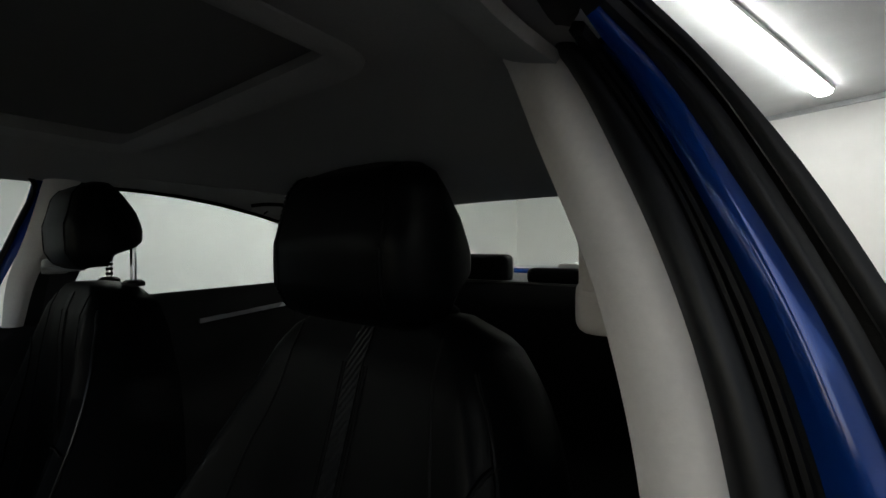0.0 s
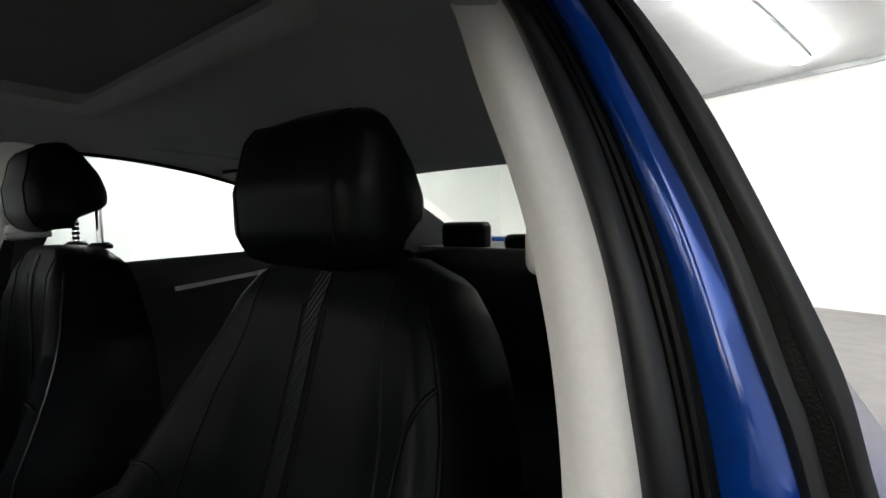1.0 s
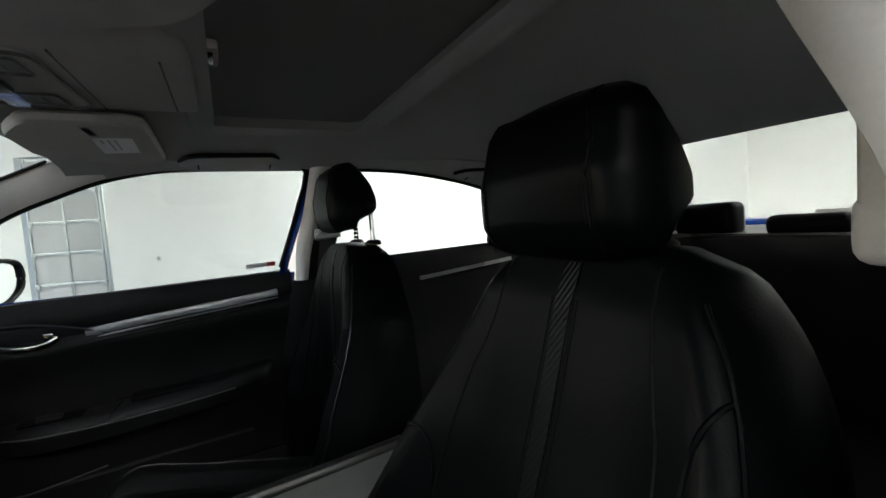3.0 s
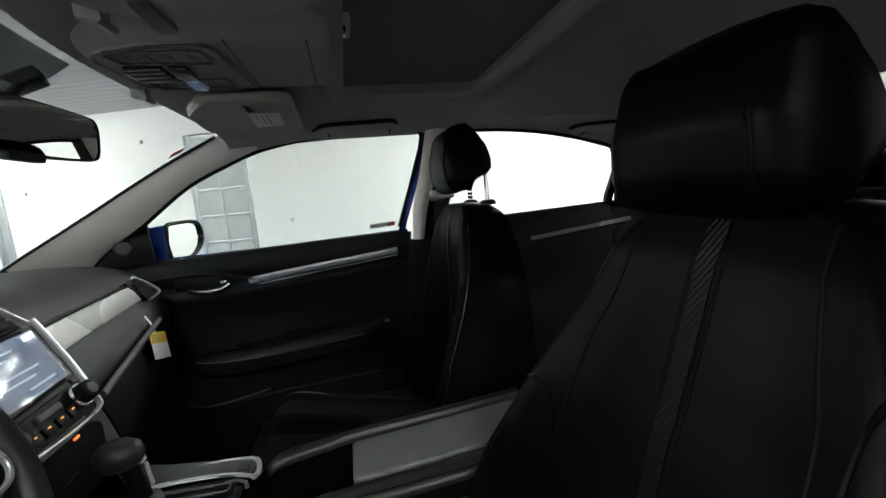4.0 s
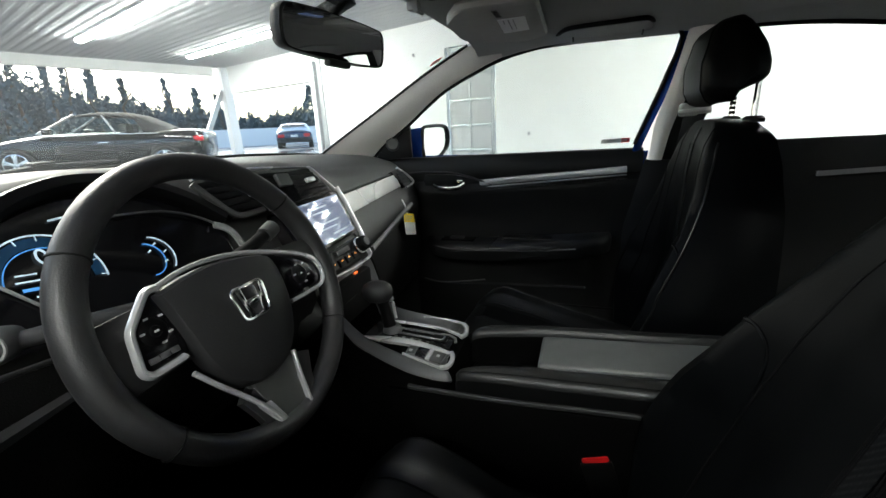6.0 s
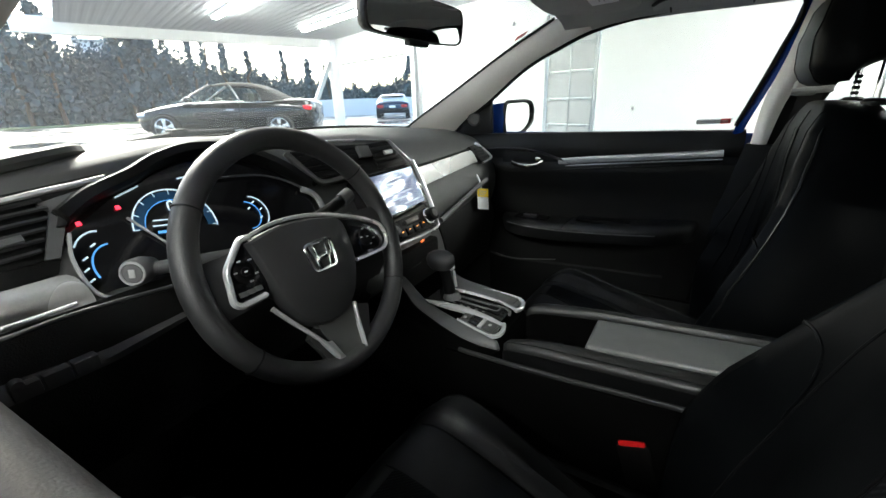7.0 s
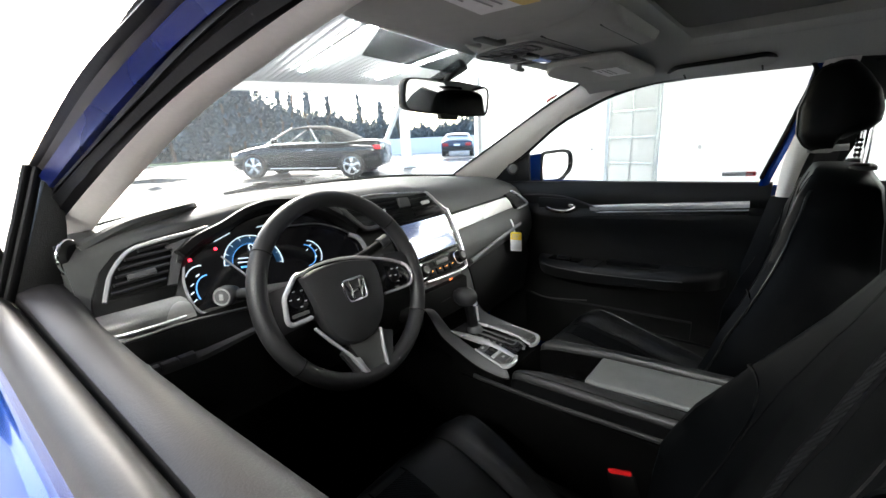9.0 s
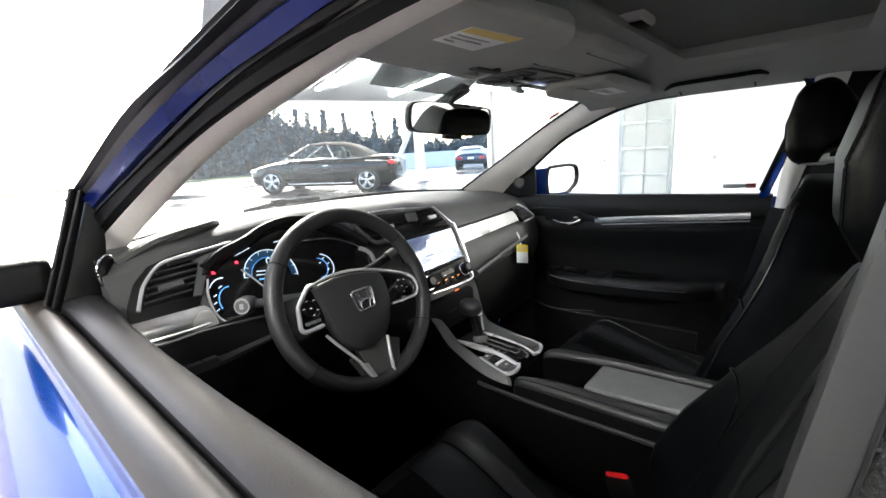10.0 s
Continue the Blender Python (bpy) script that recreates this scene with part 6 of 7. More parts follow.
    k = part("climate_panel", dash_plate([(-0.10, 0.806), (0.074, 0.803), (0.094, 0.848), (-0.115, 0.845)], 0.030, 0.02, 0.004), M["black"], t, "climate controls with lit buttons")
    for x in (0.064, -0.092):
        mm = Matrix.Translation(on_dash(x, 0.829, 0.03)) @ DN.to_track_quat("Z", "Y").to_matrix().to_4x4()
        kn = part("knob", lathe([(0.0, 0.024), (0.012, 0.024), (0.016, 0.022), (0.0175, 0.0)], mm, 24), M["rubber"], k, "round temperature knob")
        part("knob_ring", lathe([(0.0176, 0.0), (0.02, 0.004), (0.0185, 0.008), (0.0172, 0.008)], mm, 24), M["chrome"], kn)
        part("knob_cap", lathe([(0.0, 0.026), (0.009, 0.0255), (0.010, 0.024)], mm, 20), M["dash"], kn)
    for i in range(4):
        x = -0.055 + 0.028 * i
        part("button", dash_plate([(x - 0.011, 0.812), (x + 0.011, 0.812), (x + 0.012, 0.826), (x - 0.010, 0.826)], 0.034, 0.006, 0.0015), M["rubber"], k)
        part("button_light", dash_plate([(x - 0.003, 0.821), (x + 0.003, 0.821), (x + 0.003, 0.8225), (x - 0.003, 0.8225)], 0.0348, 0.001), M["amber_lit"], k)
    part("button", dash_plate([(-0.03, 0.832), (0.02, 0.832), (0.021, 0.841), (-0.029, 0.841)], 0.034, 0.006, 0.0015), M["dash"], k)
    part("seat_lamp", dash_plate([(0.002, 0.788), (0.014, 0.788), (0.014, 0.791), (0.002, 0.791)], 0.024, 0.003), M["orange_lit"], k, "lit orange lamp")
    part("storage_mouth", box(-0.10, 0.10, 1.44, 1.60, 0.69, 0.785, 0.01), M["black"], t, "dark open bin under the controls")

    # passenger's side
    part("wide_panel", sheet([face([(0.118, 0.893), (0.25, 0.897), (0.40, 0.901), (0.525, 0.904)], 0.008), face([(0.12, 0.913), (0.25, 0.917), (0.40, 0.922), (0.518, 0.925)], 0.011), face([(0.123, 0.936), (0.25, 0.938), (0.40, 0.940), (0.508, 0.941)], 0.010)], -0.012, into=(0.3, 0, 1.2)), M["brushed"], t, "champagne brushed metal panel")
    part("panel_gap", dash_rod([(0.124, 0.9415), (0.30, 0.944), (0.50, 0.946)], 0.003, 0.004, 0.006, 10), M["black"], t)
    v = part("end_vent", dash_plate([(0.515, 0.953), (0.57, 0.955), (0.64, 0.905), (0.56, 0.897), (0.53, 0.92)], 0.008, 0.015, 0.003), M["black"], t, "black end air vent")
    part("chrome_edge", dash_rod([(0.563, 0.957), (0.605, 0.935), (0.643, 0.903), (0.60, 0.896), (0.555, 0.894)], 0.003, 0.004, 0.012, 14), M["silver"], v)
    for z in (0.909, 0.919, 0.929, 0.939):
        part("slat", dash_rod([(0.535, z), (0.60, z)], 0.004, 0.0016, 0.013, 2, False), M["rubber"], v)
    part("glove_line", dash_rod([(0.142, 0.806), (0.25, 0.818), (0.40, 0.834), (0.52, 0.845)], 0.006, 0.004, 0.012, 12), M["ridge"], t, "dull grey ridge over the glove box")
    part("glove_box", sheet([[(0.15 + 0.14 * i, 1.50 + 0.01 * i, 0.80 + 0.008 * i) for i in range(4)], [(0.16 + 0.14 * i, 1.47 + 0.01 * i, 0.72) for i in range(4)], [(0.17 + 0.14 * i, 1.50 + 0.01 * i, 0.58) for i in range(4)]], 0.01), M["black"], t, "black glove box lid")
    # under the wheel
    xs = (-0.70, -0.6, -0.5, -0.4, -0.3, -0.2, -0.13)
    part("knee_panel", sheet([[(x, 1.470, 0.905) for x in xs], [(x, 1.462, 0.885) for x in xs], [(x, 1.450, 0.850) for x in xs], [(x, 1.440, 0.80) for x in xs], [(x, 1.50, 0.69) for x in xs]], 0.01, into=(-0.4, 0.8, 0.8)), M["black"], t, "black panel under the wheel")
    part("knee_lip", tube(smooth_line([(-0.712, 1.432, 0.917), (-0.673, 1.430, 0.914), (-0.62, 1.428, 0.915), (-0.537, 1.427, 0.908), (-0.45, 1.432, 0.895), (-0.36, 1.440, 0.880)], 24), 0.003, 8), M["slat"], t, "dark lower edge of the dash")
    part("trim_lip", tube(smooth_line([(-0.716, 1.437, 0.9265), (-0.69, 1.432, 0.9245), (-0.655, 1.430, 0.9235), (-0.615, 1.430, 0.924)], 14), 0.0024, 8), M["silver"], t, "bright lower edge of the dash trim")
    part("button_strip", sheet([smooth_line(r, 26) for r in ([(-0.702, 1.432, 0.872), (-0.66, 1.428, 0.872), (-0.61, 1.428, 0.866), (-0.58, 1.430, 0.866), (-0.531, 1.432, 0.868), (-0.47, 1.44, 0.868)], [(-0.702, 1.424, 0.862), (-0.66, 1.421, 0.861), (-0.61, 1.421, 0.858), (-0.58, 1.423, 0.860), (-0.531, 1.427, 0.863), (-0.47, 1.438, 0.864)], [(-0.700, 1.424, 0.853), (-0.66, 1.421, 0.852), (-0.61, 1.421, 0.851), (-0.58, 1.424, 0.852), (-0.531, 1.428, 0.857), (-0.47, 1.438, 0.860)], [(-0.70, 1.440, 0.846), (-0.66, 1.440, 0.846), (-0.61, 1.440, 0.846), (-0.58, 1.440, 0.847), (-0.531, 1.442, 0.852), (-0.47, 1.446, 0.856)])], 0.004, into=(-0.6, 1.6, 0.86)), M["knee"], t, "dark grey switch strip")
    for k in range(3):
        x = -0.685 + 0.0235 * k
        part("blank_button", box(x, x + 0.0215, 1.416, 1.430, 0.8545, 0.870, 0.002), M["knee"], t, "blank switch cover")
    part("switch_knob", lathe([(0.0, 0.010), (0.005, 0.009), (0.006, 0.0)], Matrix.Translation((-0.680, 1.420, 0.873)) @ Matrix.Rotation(radians(90), 4, "X"), 14), M["slat"], t)
    return t


dashboard()


# ---- steering wheel and stalks ----
WC, WA = Vector((-0.3665, 1.365, 0.908)), radians(21)
WU, WV, WN = Vector((1, 0, 0)), Vector((0, math.sin(WA), math.cos(WA))), Vector((0, -math.cos(WA), math.sin(WA)))


def on_wheel(x, v, n=0.0):
    return WC + WU * x + WV * v + WN * n


def wheel_plate(pts, n, thick, bevel=0.0):
    return plate([on_wheel(x, v, n) for x, v in pts], WN, thick, bevel)


def wheel_rod(pts, w, h, n=0.0, k=20):
    return sweep(smooth_line([on_wheel(x, v, n) for x, v in pts], k), rounded_bar(w, h), up=WN)


def steering_wheel():
    t = thing("steering_wheel", "black leather steering wheel with silver spokes and chrome badge", "steering wheel", WC)
    path = [on_wheel(0.1675 * math.cos(2 * math.pi * i / 72), 0.1675 * math.sin(2 * math.pi * i / 72)) for i in range(72)]
    part("rim", sweep(path, ring_profile(0.0155, 14, 0.0165), up=WN, closed=True), M["rim_leather"], t, "leather wrapped rim")
    for a in (35, 145, 215, 325):
        ring = []
        c, r = on_wheel(0.1675 * math.cos(radians(a)), 0.1675 * math.sin(radians(a))), on_wheel(math.cos(radians(a)), math.sin(radians(a))) - WC
        ring = [c + (r * math.cos(2 * math.pi * i / 14) + WN * math.sin(2 * math.pi * i / 14)) * 0.0162 for i in range(14)]
        part("rim_seam", sweep(ring, ring_profile(0.0012, 5), up=WN.cross(r), closed=True), M["black"], t)
    hub = [(-0.098, 0.040), (-0.06, 0.047), (-0.02, 0.049), (0.03, 0.041), (0.057, 0.029), (0.060, -0.01), (0.052, -0.045), (0.034, -0.076), (0.010, -0.095), (-0.02, -0.101), (-0.048, -0.095), (-0.070, -0.076), (-0.083, -0.045), (-0.090, 0.0)]
    rows = []
    for s, n in ((1.0, 0.0), (0.99, 0.014), (0.95, 0.021), (0.78, 0.027), (0.4, 0.030), (0.05, 0.031)):
        rows.append([on_wheel(x * s, (v + 0.02) * s - 0.02, n) for x, v, _ in smooth_line([(a, b, 0) for a, b in hub + hub[:1]], 44)[:-1]])
    h = part("airbag_cover", loft(rows), M["rim_leather"], t, "black grained airbag cover")
    e = 0.0225
    badge = [(-0.024, 0.018), (0.024, 0.018), (0.020, -0.020), (-0.020, -0.020)]
    ring = rounded([on_wheel(x - 0.010, v - 0.007, e + 0.008) for x, v in badge], 0.008, 5)
    part("badge_ring", sweep(ring, rounded_bar(0.002, 0.002), up=WN, closed=True), M["chrome"], h, "chrome badge")
    for sx in (-1, 1):
        part("badge_bar", wheel_plate([(sx * x - 0.010, v - 0.011) for x, v in ((0.019, 0.020), (0.010, 0.020), (0.0085, 0.004), (0.006, -0.015), (0.013, -0.015), (0.0155, 0.0))][::sx], e + 0.011, 0.006, 0.001), M["chrome"], h, "chrome badge")
    part("badge_bar", wheel_plate([(-0.019, -0.005), (-0.001, -0.005), (-0.002, -0.013), (-0.018, -0.013)], e + 0.0105, 0.005, 0.001), M["chrome"], h, "chrome badge")
    part("column", sweep([on_wheel(0, 0, -0.12), on_wheel(0, -0.01, -0.02)], ring_profile(0.055, 18)), M["black"], t)
    part("top_trim", wheel_rod([(-0.088, 0.047), (-0.062, 0.0525), (-0.034, 0.054), (0.0, 0.051), (0.04, 0.0425), (0.10, 0.022), (0.134, 0.004), (0.142, -0.010), (0.142, -0.026), (0.130, -0.0375), (0.098, -0.0385), (0.063, -0.037)], 0.0026, 0.003, 0.013, 60), M["silver"], t, "satin silver trim line")
    line = rounded([on_wheel(x, v, 0.013) for x, v in ((-0.086, 0.0465), (-0.101, 0.0465), (-0.131, 0.016), (-0.138, -0.022), (-0.131, -0.029), (-0.094, -0.0285))], 0.006, 4)[2:-2]
    part("side_trim", sweep(line, [(-0.0040, -0.003), (-0.0036, 0.001), (-0.0015, 0.003), (0.0015, 0.003), (0.0036, 0.0), (0.0040, -0.003)], up=WN), M["silver"], t, "satin silver trim line")
    for sx, pts, mid in ((-1, [(-0.080, 0.044), (-0.099, 0.044), (-0.128, 0.015), (-0.134, -0.021), (-0.129, -0.027), (-0.088, -0.027)], (-0.110, 0.008)), (1, [(0.056, 0.033), (0.10, 0.019), (0.131, 0.002), (0.139, -0.012), (0.139, -0.025), (0.129, -0.035), (0.062, -0.034)], (0.101, -0.010))):
        pod = part("switch_pod", wheel_plate(pts if sx < 0 else pts[::-1], 0.010, 0.022, 0.003), M["gloss"], t, "gloss black switch pod")
        mm = Matrix.Translation(on_wheel(*mid, 0.010)) @ WN.to_track_quat("Z", "Y").to_matrix().to_4x4()
        part("round_pad", lathe([(0.0, 0.0045), (0.005, 0.0045), (0.006, 0.003), (0.009, 0.003), (0.0125, 0.002), (0.014, 0.0)], mm, 24), M["rubber"], pod)
        for dx, dv, m in ((0.010, 0.012, "ink"), (-0.004, 0.014, "ink"), (-0.013, 0.002, "ink"), (0.012, -0.006, "ink"), (0.0, 0.0, "paper"), (0.002, -0.013, "ink")):
            q = (mid[0] + dx, mid[1] + dv)
            part("key_mark", wheel_plate([(q[0] - 0.0022, q[1] - 0.001), (q[0] + 0.0022, q[1] - 0.001), (q[0] + 0.0022, q[1] + 0.001), (q[0] - 0.0022, q[1] + 0.001)], 0.0150, 0.001), M[m], pod)
        for j in (-1, 0, 1) if sx < 0 else (0,):
            q = (mid[0] - 0.002 + 0.0105 * j, mid[1] - 0.0245)
            part("lower_key", wheel_plate([(q[0] - 0.0048, q[1] - 0.0028), (q[0] + 0.0048, q[1] - 0.0032), (q[0] + 0.0048, q[1] + 0.0026), (q[0] - 0.0048, q[1] + 0.003)], 0.0125, 0.003, 0.0008), M["ridge"], pod)
        part("spoke", sweep(smooth_line([on_wheel(sx * 0.10, 0.0, -0.008), on_wheel(sx * 0.135, -0.002, -0.006), on_wheel(sx * 0.168, -0.004, -0.002)], 6), rounded_bar(0.036, 0.010), up=WN), M["rim_leather"], t)
        part("lower_spoke", sweep(smooth_line([on_wheel(sx * 0.04, -0.10, -0.002), on_wheel(sx * 0.026, -0.135, -0.002), on_wheel(sx * 0.022, -0.168, 0.0)], 8), rounded_bar(0.022, 0.009), up=WN), M["rim_leather"], t)
    part("lower_trim", wheel_rod([(-0.097, -0.047), (-0.080, -0.073), (-0.062, -0.098), (-0.046, -0.122), (-0.032, -0.150)], 0.0026, 0.003, 0.012), M["silver"], t, "satin silver spoke trim")
    part("lower_trim", wheel_rod([(0.028, -0.092), (0.024, -0.110), (0.021, -0.128), (0.017, -0.162)], 0.0026, 0.003, 0.012), M["silver"], t, "satin silver spoke trim")
    part("lower_trim_foot", wheel_plate([(-0.020, -0.163), (-0.034, -0.155), (-0.050, -0.120), (-0.034, -0.124)][::-1], 0.0125, 0.006, 0.001), M["silver"], t)
    part("lower_trim_foot", wheel_plate([(0.014, -0.163), (0.020, -0.161), (0.025, -0.128), (0.019, -0.122)][::1], 0.0125, 0.006, 0.001), M["silver"], t)
    part("lower_plate", wheel_plate([(-0.044, -0.096), (0.028, -0.088), (0.022, -0.126), (0.016, -0.163), (-0.020, -0.163), (-0.036, -0.126)][::-1], 0.009, 0.012, 0.003), M["dash"], t, "dark grey lower spoke plate")
    return t


steering_wheel()
st = thing("turn_signal_stalk", "black stalk with a grey ringed end cap", "stalk", (-0.46, 1.45, 0.91))
part("lever", sweep(smooth_line([(-0.37, 1.445, 0.905), (-0.44, 1.452, 0.913), (-0.50, 1.457, 0.921), (-0.532, 1.460, 0.925)], 12), ring_profile(0.010, 12, 0.0085)), M["fin"], st, "black ridged lever")
mm = Matrix.Translation((-0.546, 1.460, 0.927)) @ Vector((-0.75, -0.62, 0.15)).to_track_quat("Z", "Y").to_matrix().to_4x4()
part("end_cap", lathe([(0.0125, -0.03), (0.0165, -0.012), (0.0165, 0.005), (0.0145, 0.0085), (0.0, 0.0085)], mm, 28), M["fin"], st)
part("cap_ring", sweep([mm @ Vector((0.013 * math.cos(a), 0.013 * math.sin(a), 0.0088)) for a in [2 * math.pi * k / 28 for k in range(28)]], ring_profile(0.0016, 6), up=(-0.75, -0.62, 0.15), closed=True), M["inset_ring"], st, "pale ring mark")
part("cap_face", lathe([(0.0, 0.0098), (0.0105, 0.0096), (0.0110, 0.0085)], mm, 24), M["fin"], st)
part("cap_mark", box(-0.0035, 0.0035, -0.005, 0.005, 0.0098, 0.0104, 0.0008, m=mm), M["inset_ring"], st)
for k in range(3):
    part("stalk_mark", box(-0.488 - 0.010 * k, -0.483 - 0.010 * k, 1.444, 1.4475, 0.918 + 0.001 * k, 0.926 + 0.001 * k, 0.0005), M["ink"], st)
ws_st = thing("wiper_stalk", "black wiper stalk behind the wheel", "stalk", (-0.24, 1.45, 0.93))
part("lever", tube([(-0.33, 1.445, 0.915), (-0.25, 1.45, 0.93), (-0.19, 1.455, 0.945)], 0.010, 12), M["black"], ws_st)
part("end_cap", tube([(-0.21, 1.453, 0.94), (-0.185, 1.456, 0.947)], 0.013, 12), M["dash"], ws_st)


# ---- centre console ----
def deck_height(y):
    return float(np.interp(y, (1.18, 1.22, 1.30, 1.40), (0.661, 0.666, 0.673, 0.679)))


def deck(points, off=0.0):
    return [Vector((x, y, deck_height(y) + off)) for x, y in points]


def console():
    t = thing("centre_console", "black centre console with silver edged shifter plate", "console", (0.0, 1.1, 0.35))
    rings = []
    for y, xl, xr, zt in ((1.56, -0.10, 0.11, 0.66), (1.45, -0.10, 0.10, 0.655), (1.35, -0.104, 0.085, 0.655), (1.2, -0.104, 0.082, 0.645), (1.185, -0.106, 0.082, 0.60), (1.1, -0.112, 0.088, 0.59), (0.9, -0.114, 0.09, 0.60), (0.62, -0.114, 0.09, 0.60)):
        rings.append([(xl - 0.03, y, 0.33), (xl - 0.012, y, 0.52), (xl - 0.003, y, zt - 0.06), (xl, y, zt - 0.012), (xl + 0.012, y, zt), (xr - 0.012, y, zt), (xr, y, zt - 0.012), (xr + 0.003, y, zt - 0.06), (xr + 0.012, y, 0.52), (xr + 0.03, y, 0.33)])
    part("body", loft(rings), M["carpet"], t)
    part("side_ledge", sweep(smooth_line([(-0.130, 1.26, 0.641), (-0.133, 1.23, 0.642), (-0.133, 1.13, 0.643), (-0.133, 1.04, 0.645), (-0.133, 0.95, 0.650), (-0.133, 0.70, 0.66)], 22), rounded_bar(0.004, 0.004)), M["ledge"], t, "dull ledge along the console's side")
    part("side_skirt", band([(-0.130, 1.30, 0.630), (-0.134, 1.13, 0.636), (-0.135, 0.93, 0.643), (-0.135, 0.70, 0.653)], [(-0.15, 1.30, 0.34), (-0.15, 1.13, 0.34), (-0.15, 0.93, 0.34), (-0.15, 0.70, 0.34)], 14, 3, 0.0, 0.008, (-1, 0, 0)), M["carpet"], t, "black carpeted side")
    # padded walls beside the bin and the armrest
    for s, name, line in ((-1, "left", ((1.176, -0.106, -0.099, 0.662), (1.168, -0.112, -0.093, 0.671), (1.15, -0.116, -0.088, 0.676), (1.11, -0.118, -0.079, 0.680), (1.04, -0.119, -0.072, 0.683), (0.97, -0.120, -0.074, 0.686), (0.87, -0.121, -0.076, 0.691), (0.70, -0.122, -0.078, 0.700))),
                          (1, "right", ((1.184, 0.046, 0.060, 0.662), (1.174, 0.041, 0.068, 0.671), (1.152, 0.045, 0.078, 0.676), (1.10, 0.051, 0.082, 0.680), (1.036, 0.059, 0.086, 0.683), (0.95, 0.060, 0.088, 0.687), (0.86, 0.060, 0.088, 0.691), (0.70, 0.060, 0.088, 0.700)))):
        rows = [smooth_line([Vector((a, y, z)) for y, a, b, z in line], 26), smooth_line([Vector((b, y, z)) for y, a, b, z in line], 26)]
        wall = []
        for a, b in zip(*rows):
            w = b.x - a.x
            wall.append([a + Vector((dx * w, 0, dz)) for dx, dz in ((0.06, -0.075), (0.03, -0.030), (0.0, -0.013), (0.05, -0.006), (0.2, -0.0012), (0.5, 0.0), (0.8, -0.0014), (0.95, -0.005), (1.0, -0.012), (0.97, -0.06))])
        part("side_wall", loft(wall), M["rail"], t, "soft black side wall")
        # near-black sheet inside the wall paints the shade of the bin
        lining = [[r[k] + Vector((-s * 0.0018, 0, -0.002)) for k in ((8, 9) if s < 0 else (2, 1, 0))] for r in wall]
        part("bin_shade_sheet", sheet([[*q, q[-1] + Vector((0, 0, -0.02))] for q in lining], 0.0012, into=(0, 1, 0.7)), M["carpet"], t)
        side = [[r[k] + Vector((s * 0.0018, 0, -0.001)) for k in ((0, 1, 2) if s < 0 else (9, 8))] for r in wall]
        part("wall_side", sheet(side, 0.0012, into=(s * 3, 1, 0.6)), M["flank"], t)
        part("seam", tube([r[4 if s < 0 else 6] + Vector((0, 0, 0.0004)) for r in wall[4:]], 0.0011, 5), M["stitch"], t)
    part("bin_floor", box(-0.075, 0.055, 1.03, 1.18, 0.56, 0.60, 0.005), M["black"], t, "open bin")
    part("bin_edge", tube(smooth_line([(-0.074, 1.135, 0.650), (-0.070, 1.09, 0.658), (-0.066, 1.042, 0.664)], 8), 0.0012, 6), M["sill"], t)
    part("bin_slider", box(-0.05, 0.045, 1.075, 1.09, 0.60, 0.628, 0.005), M["gloss"], t)
    slope = Matrix.Translation((0, 1.037, 0.675)) @ Matrix.Rotation(radians(-3.3), 4, "X")
    lid = part("armrest_lid", box(-0.058, 0.053, -0.38, 0.0, -0.034, 0.0, 0.009, 4, m=slope), M["lid"], t, "black leather armrest lid, colour lightened for its sheen")
    for x in (-0.0575, 0.0525):
        part("lid_seam", tube([slope @ Vector((x, -0.012, -0.010)), slope @ Vector((x, -0.36, -0.010))], 0.0014, 5), M["stitch"], lid)
    part("lid_base", box(-0.066, 0.058, -0.38, -0.006, -0.060, -0.035, 0.006, 2, m=slope), M["black"], lid)
    # fins that sweep from the dash down both sides of the shifter
    left_edge = [(-0.095, 1.50, 0.80), (-0.090, 1.431, 0.737), (-0.085, 1.394, 0.687), (-0.092, 1.354, 0.672), (-0.104, 1.304, 0.662), (-0.112, 1.260, 0.655), (-0.114, 1.220, 0.651), (-0.111, 1.192, 0.649), (-0.103, 1.184, 0.647)]
    left_top = [(-0.045, 1.50, 0.775), (-0.040, 1.44, 0.720), (-0.038, 1.412, 0.692), (-0.044, 1.388, 0.681), (-0.054, 1.36, 0.677), (-0.074, 1.30, 0.673), (-0.088, 1.25, 0.669), (-0.099, 1.207, 0.664), (-0.098, 1.196, 0.662)]
    right_edge = [(0.134, 1.51, 0.87), (0.127, 1.455, 0.80), (0.121, 1.430, 0.735), (0.112, 1.414, 0.700), (0.099, 1.377, 0.684), (0.089, 1.301, 0.677), (0.087, 1.248, 0.670), (0.083, 1.205, 0.663)]
    right_top = [(0.118, 1.52, 0.862), (0.110, 1.475, 0.795), (0.100, 1.448, 0.732), (0.078, 1.424, 0.692), (0.045, 1.385, 0.680), (0.045, 1.30, 0.675), (0.044, 1.248, 0.671), (0.036, 1.205, 0.663)]
    for s, edge, top in ((-1, left_edge, left_top), (1, right_edge, right_top)):
        a, b = smooth_line(list(map(Vector, edge)), 44), smooth_line(list(map(Vector, top)), 44)
        rows = []
        for p, q in zip(a, b):
            hump = 0.0055 if s < 0 else 0.0015
            rows.append([p.lerp(q, k) + Vector((0, 0, hump * math.sin(math.pi * k) ** 0.8 - (0.003 if k in (0, 1) else 0))) for k in (0, 0.06, 0.2, 0.4, 0.6, 0.8, 1)])
        fin = part("fin", sheet(rows, -0.005, into=(0, 1.3, 5)), M["fin"], t, "dark grey fin sweeping down from the dash")
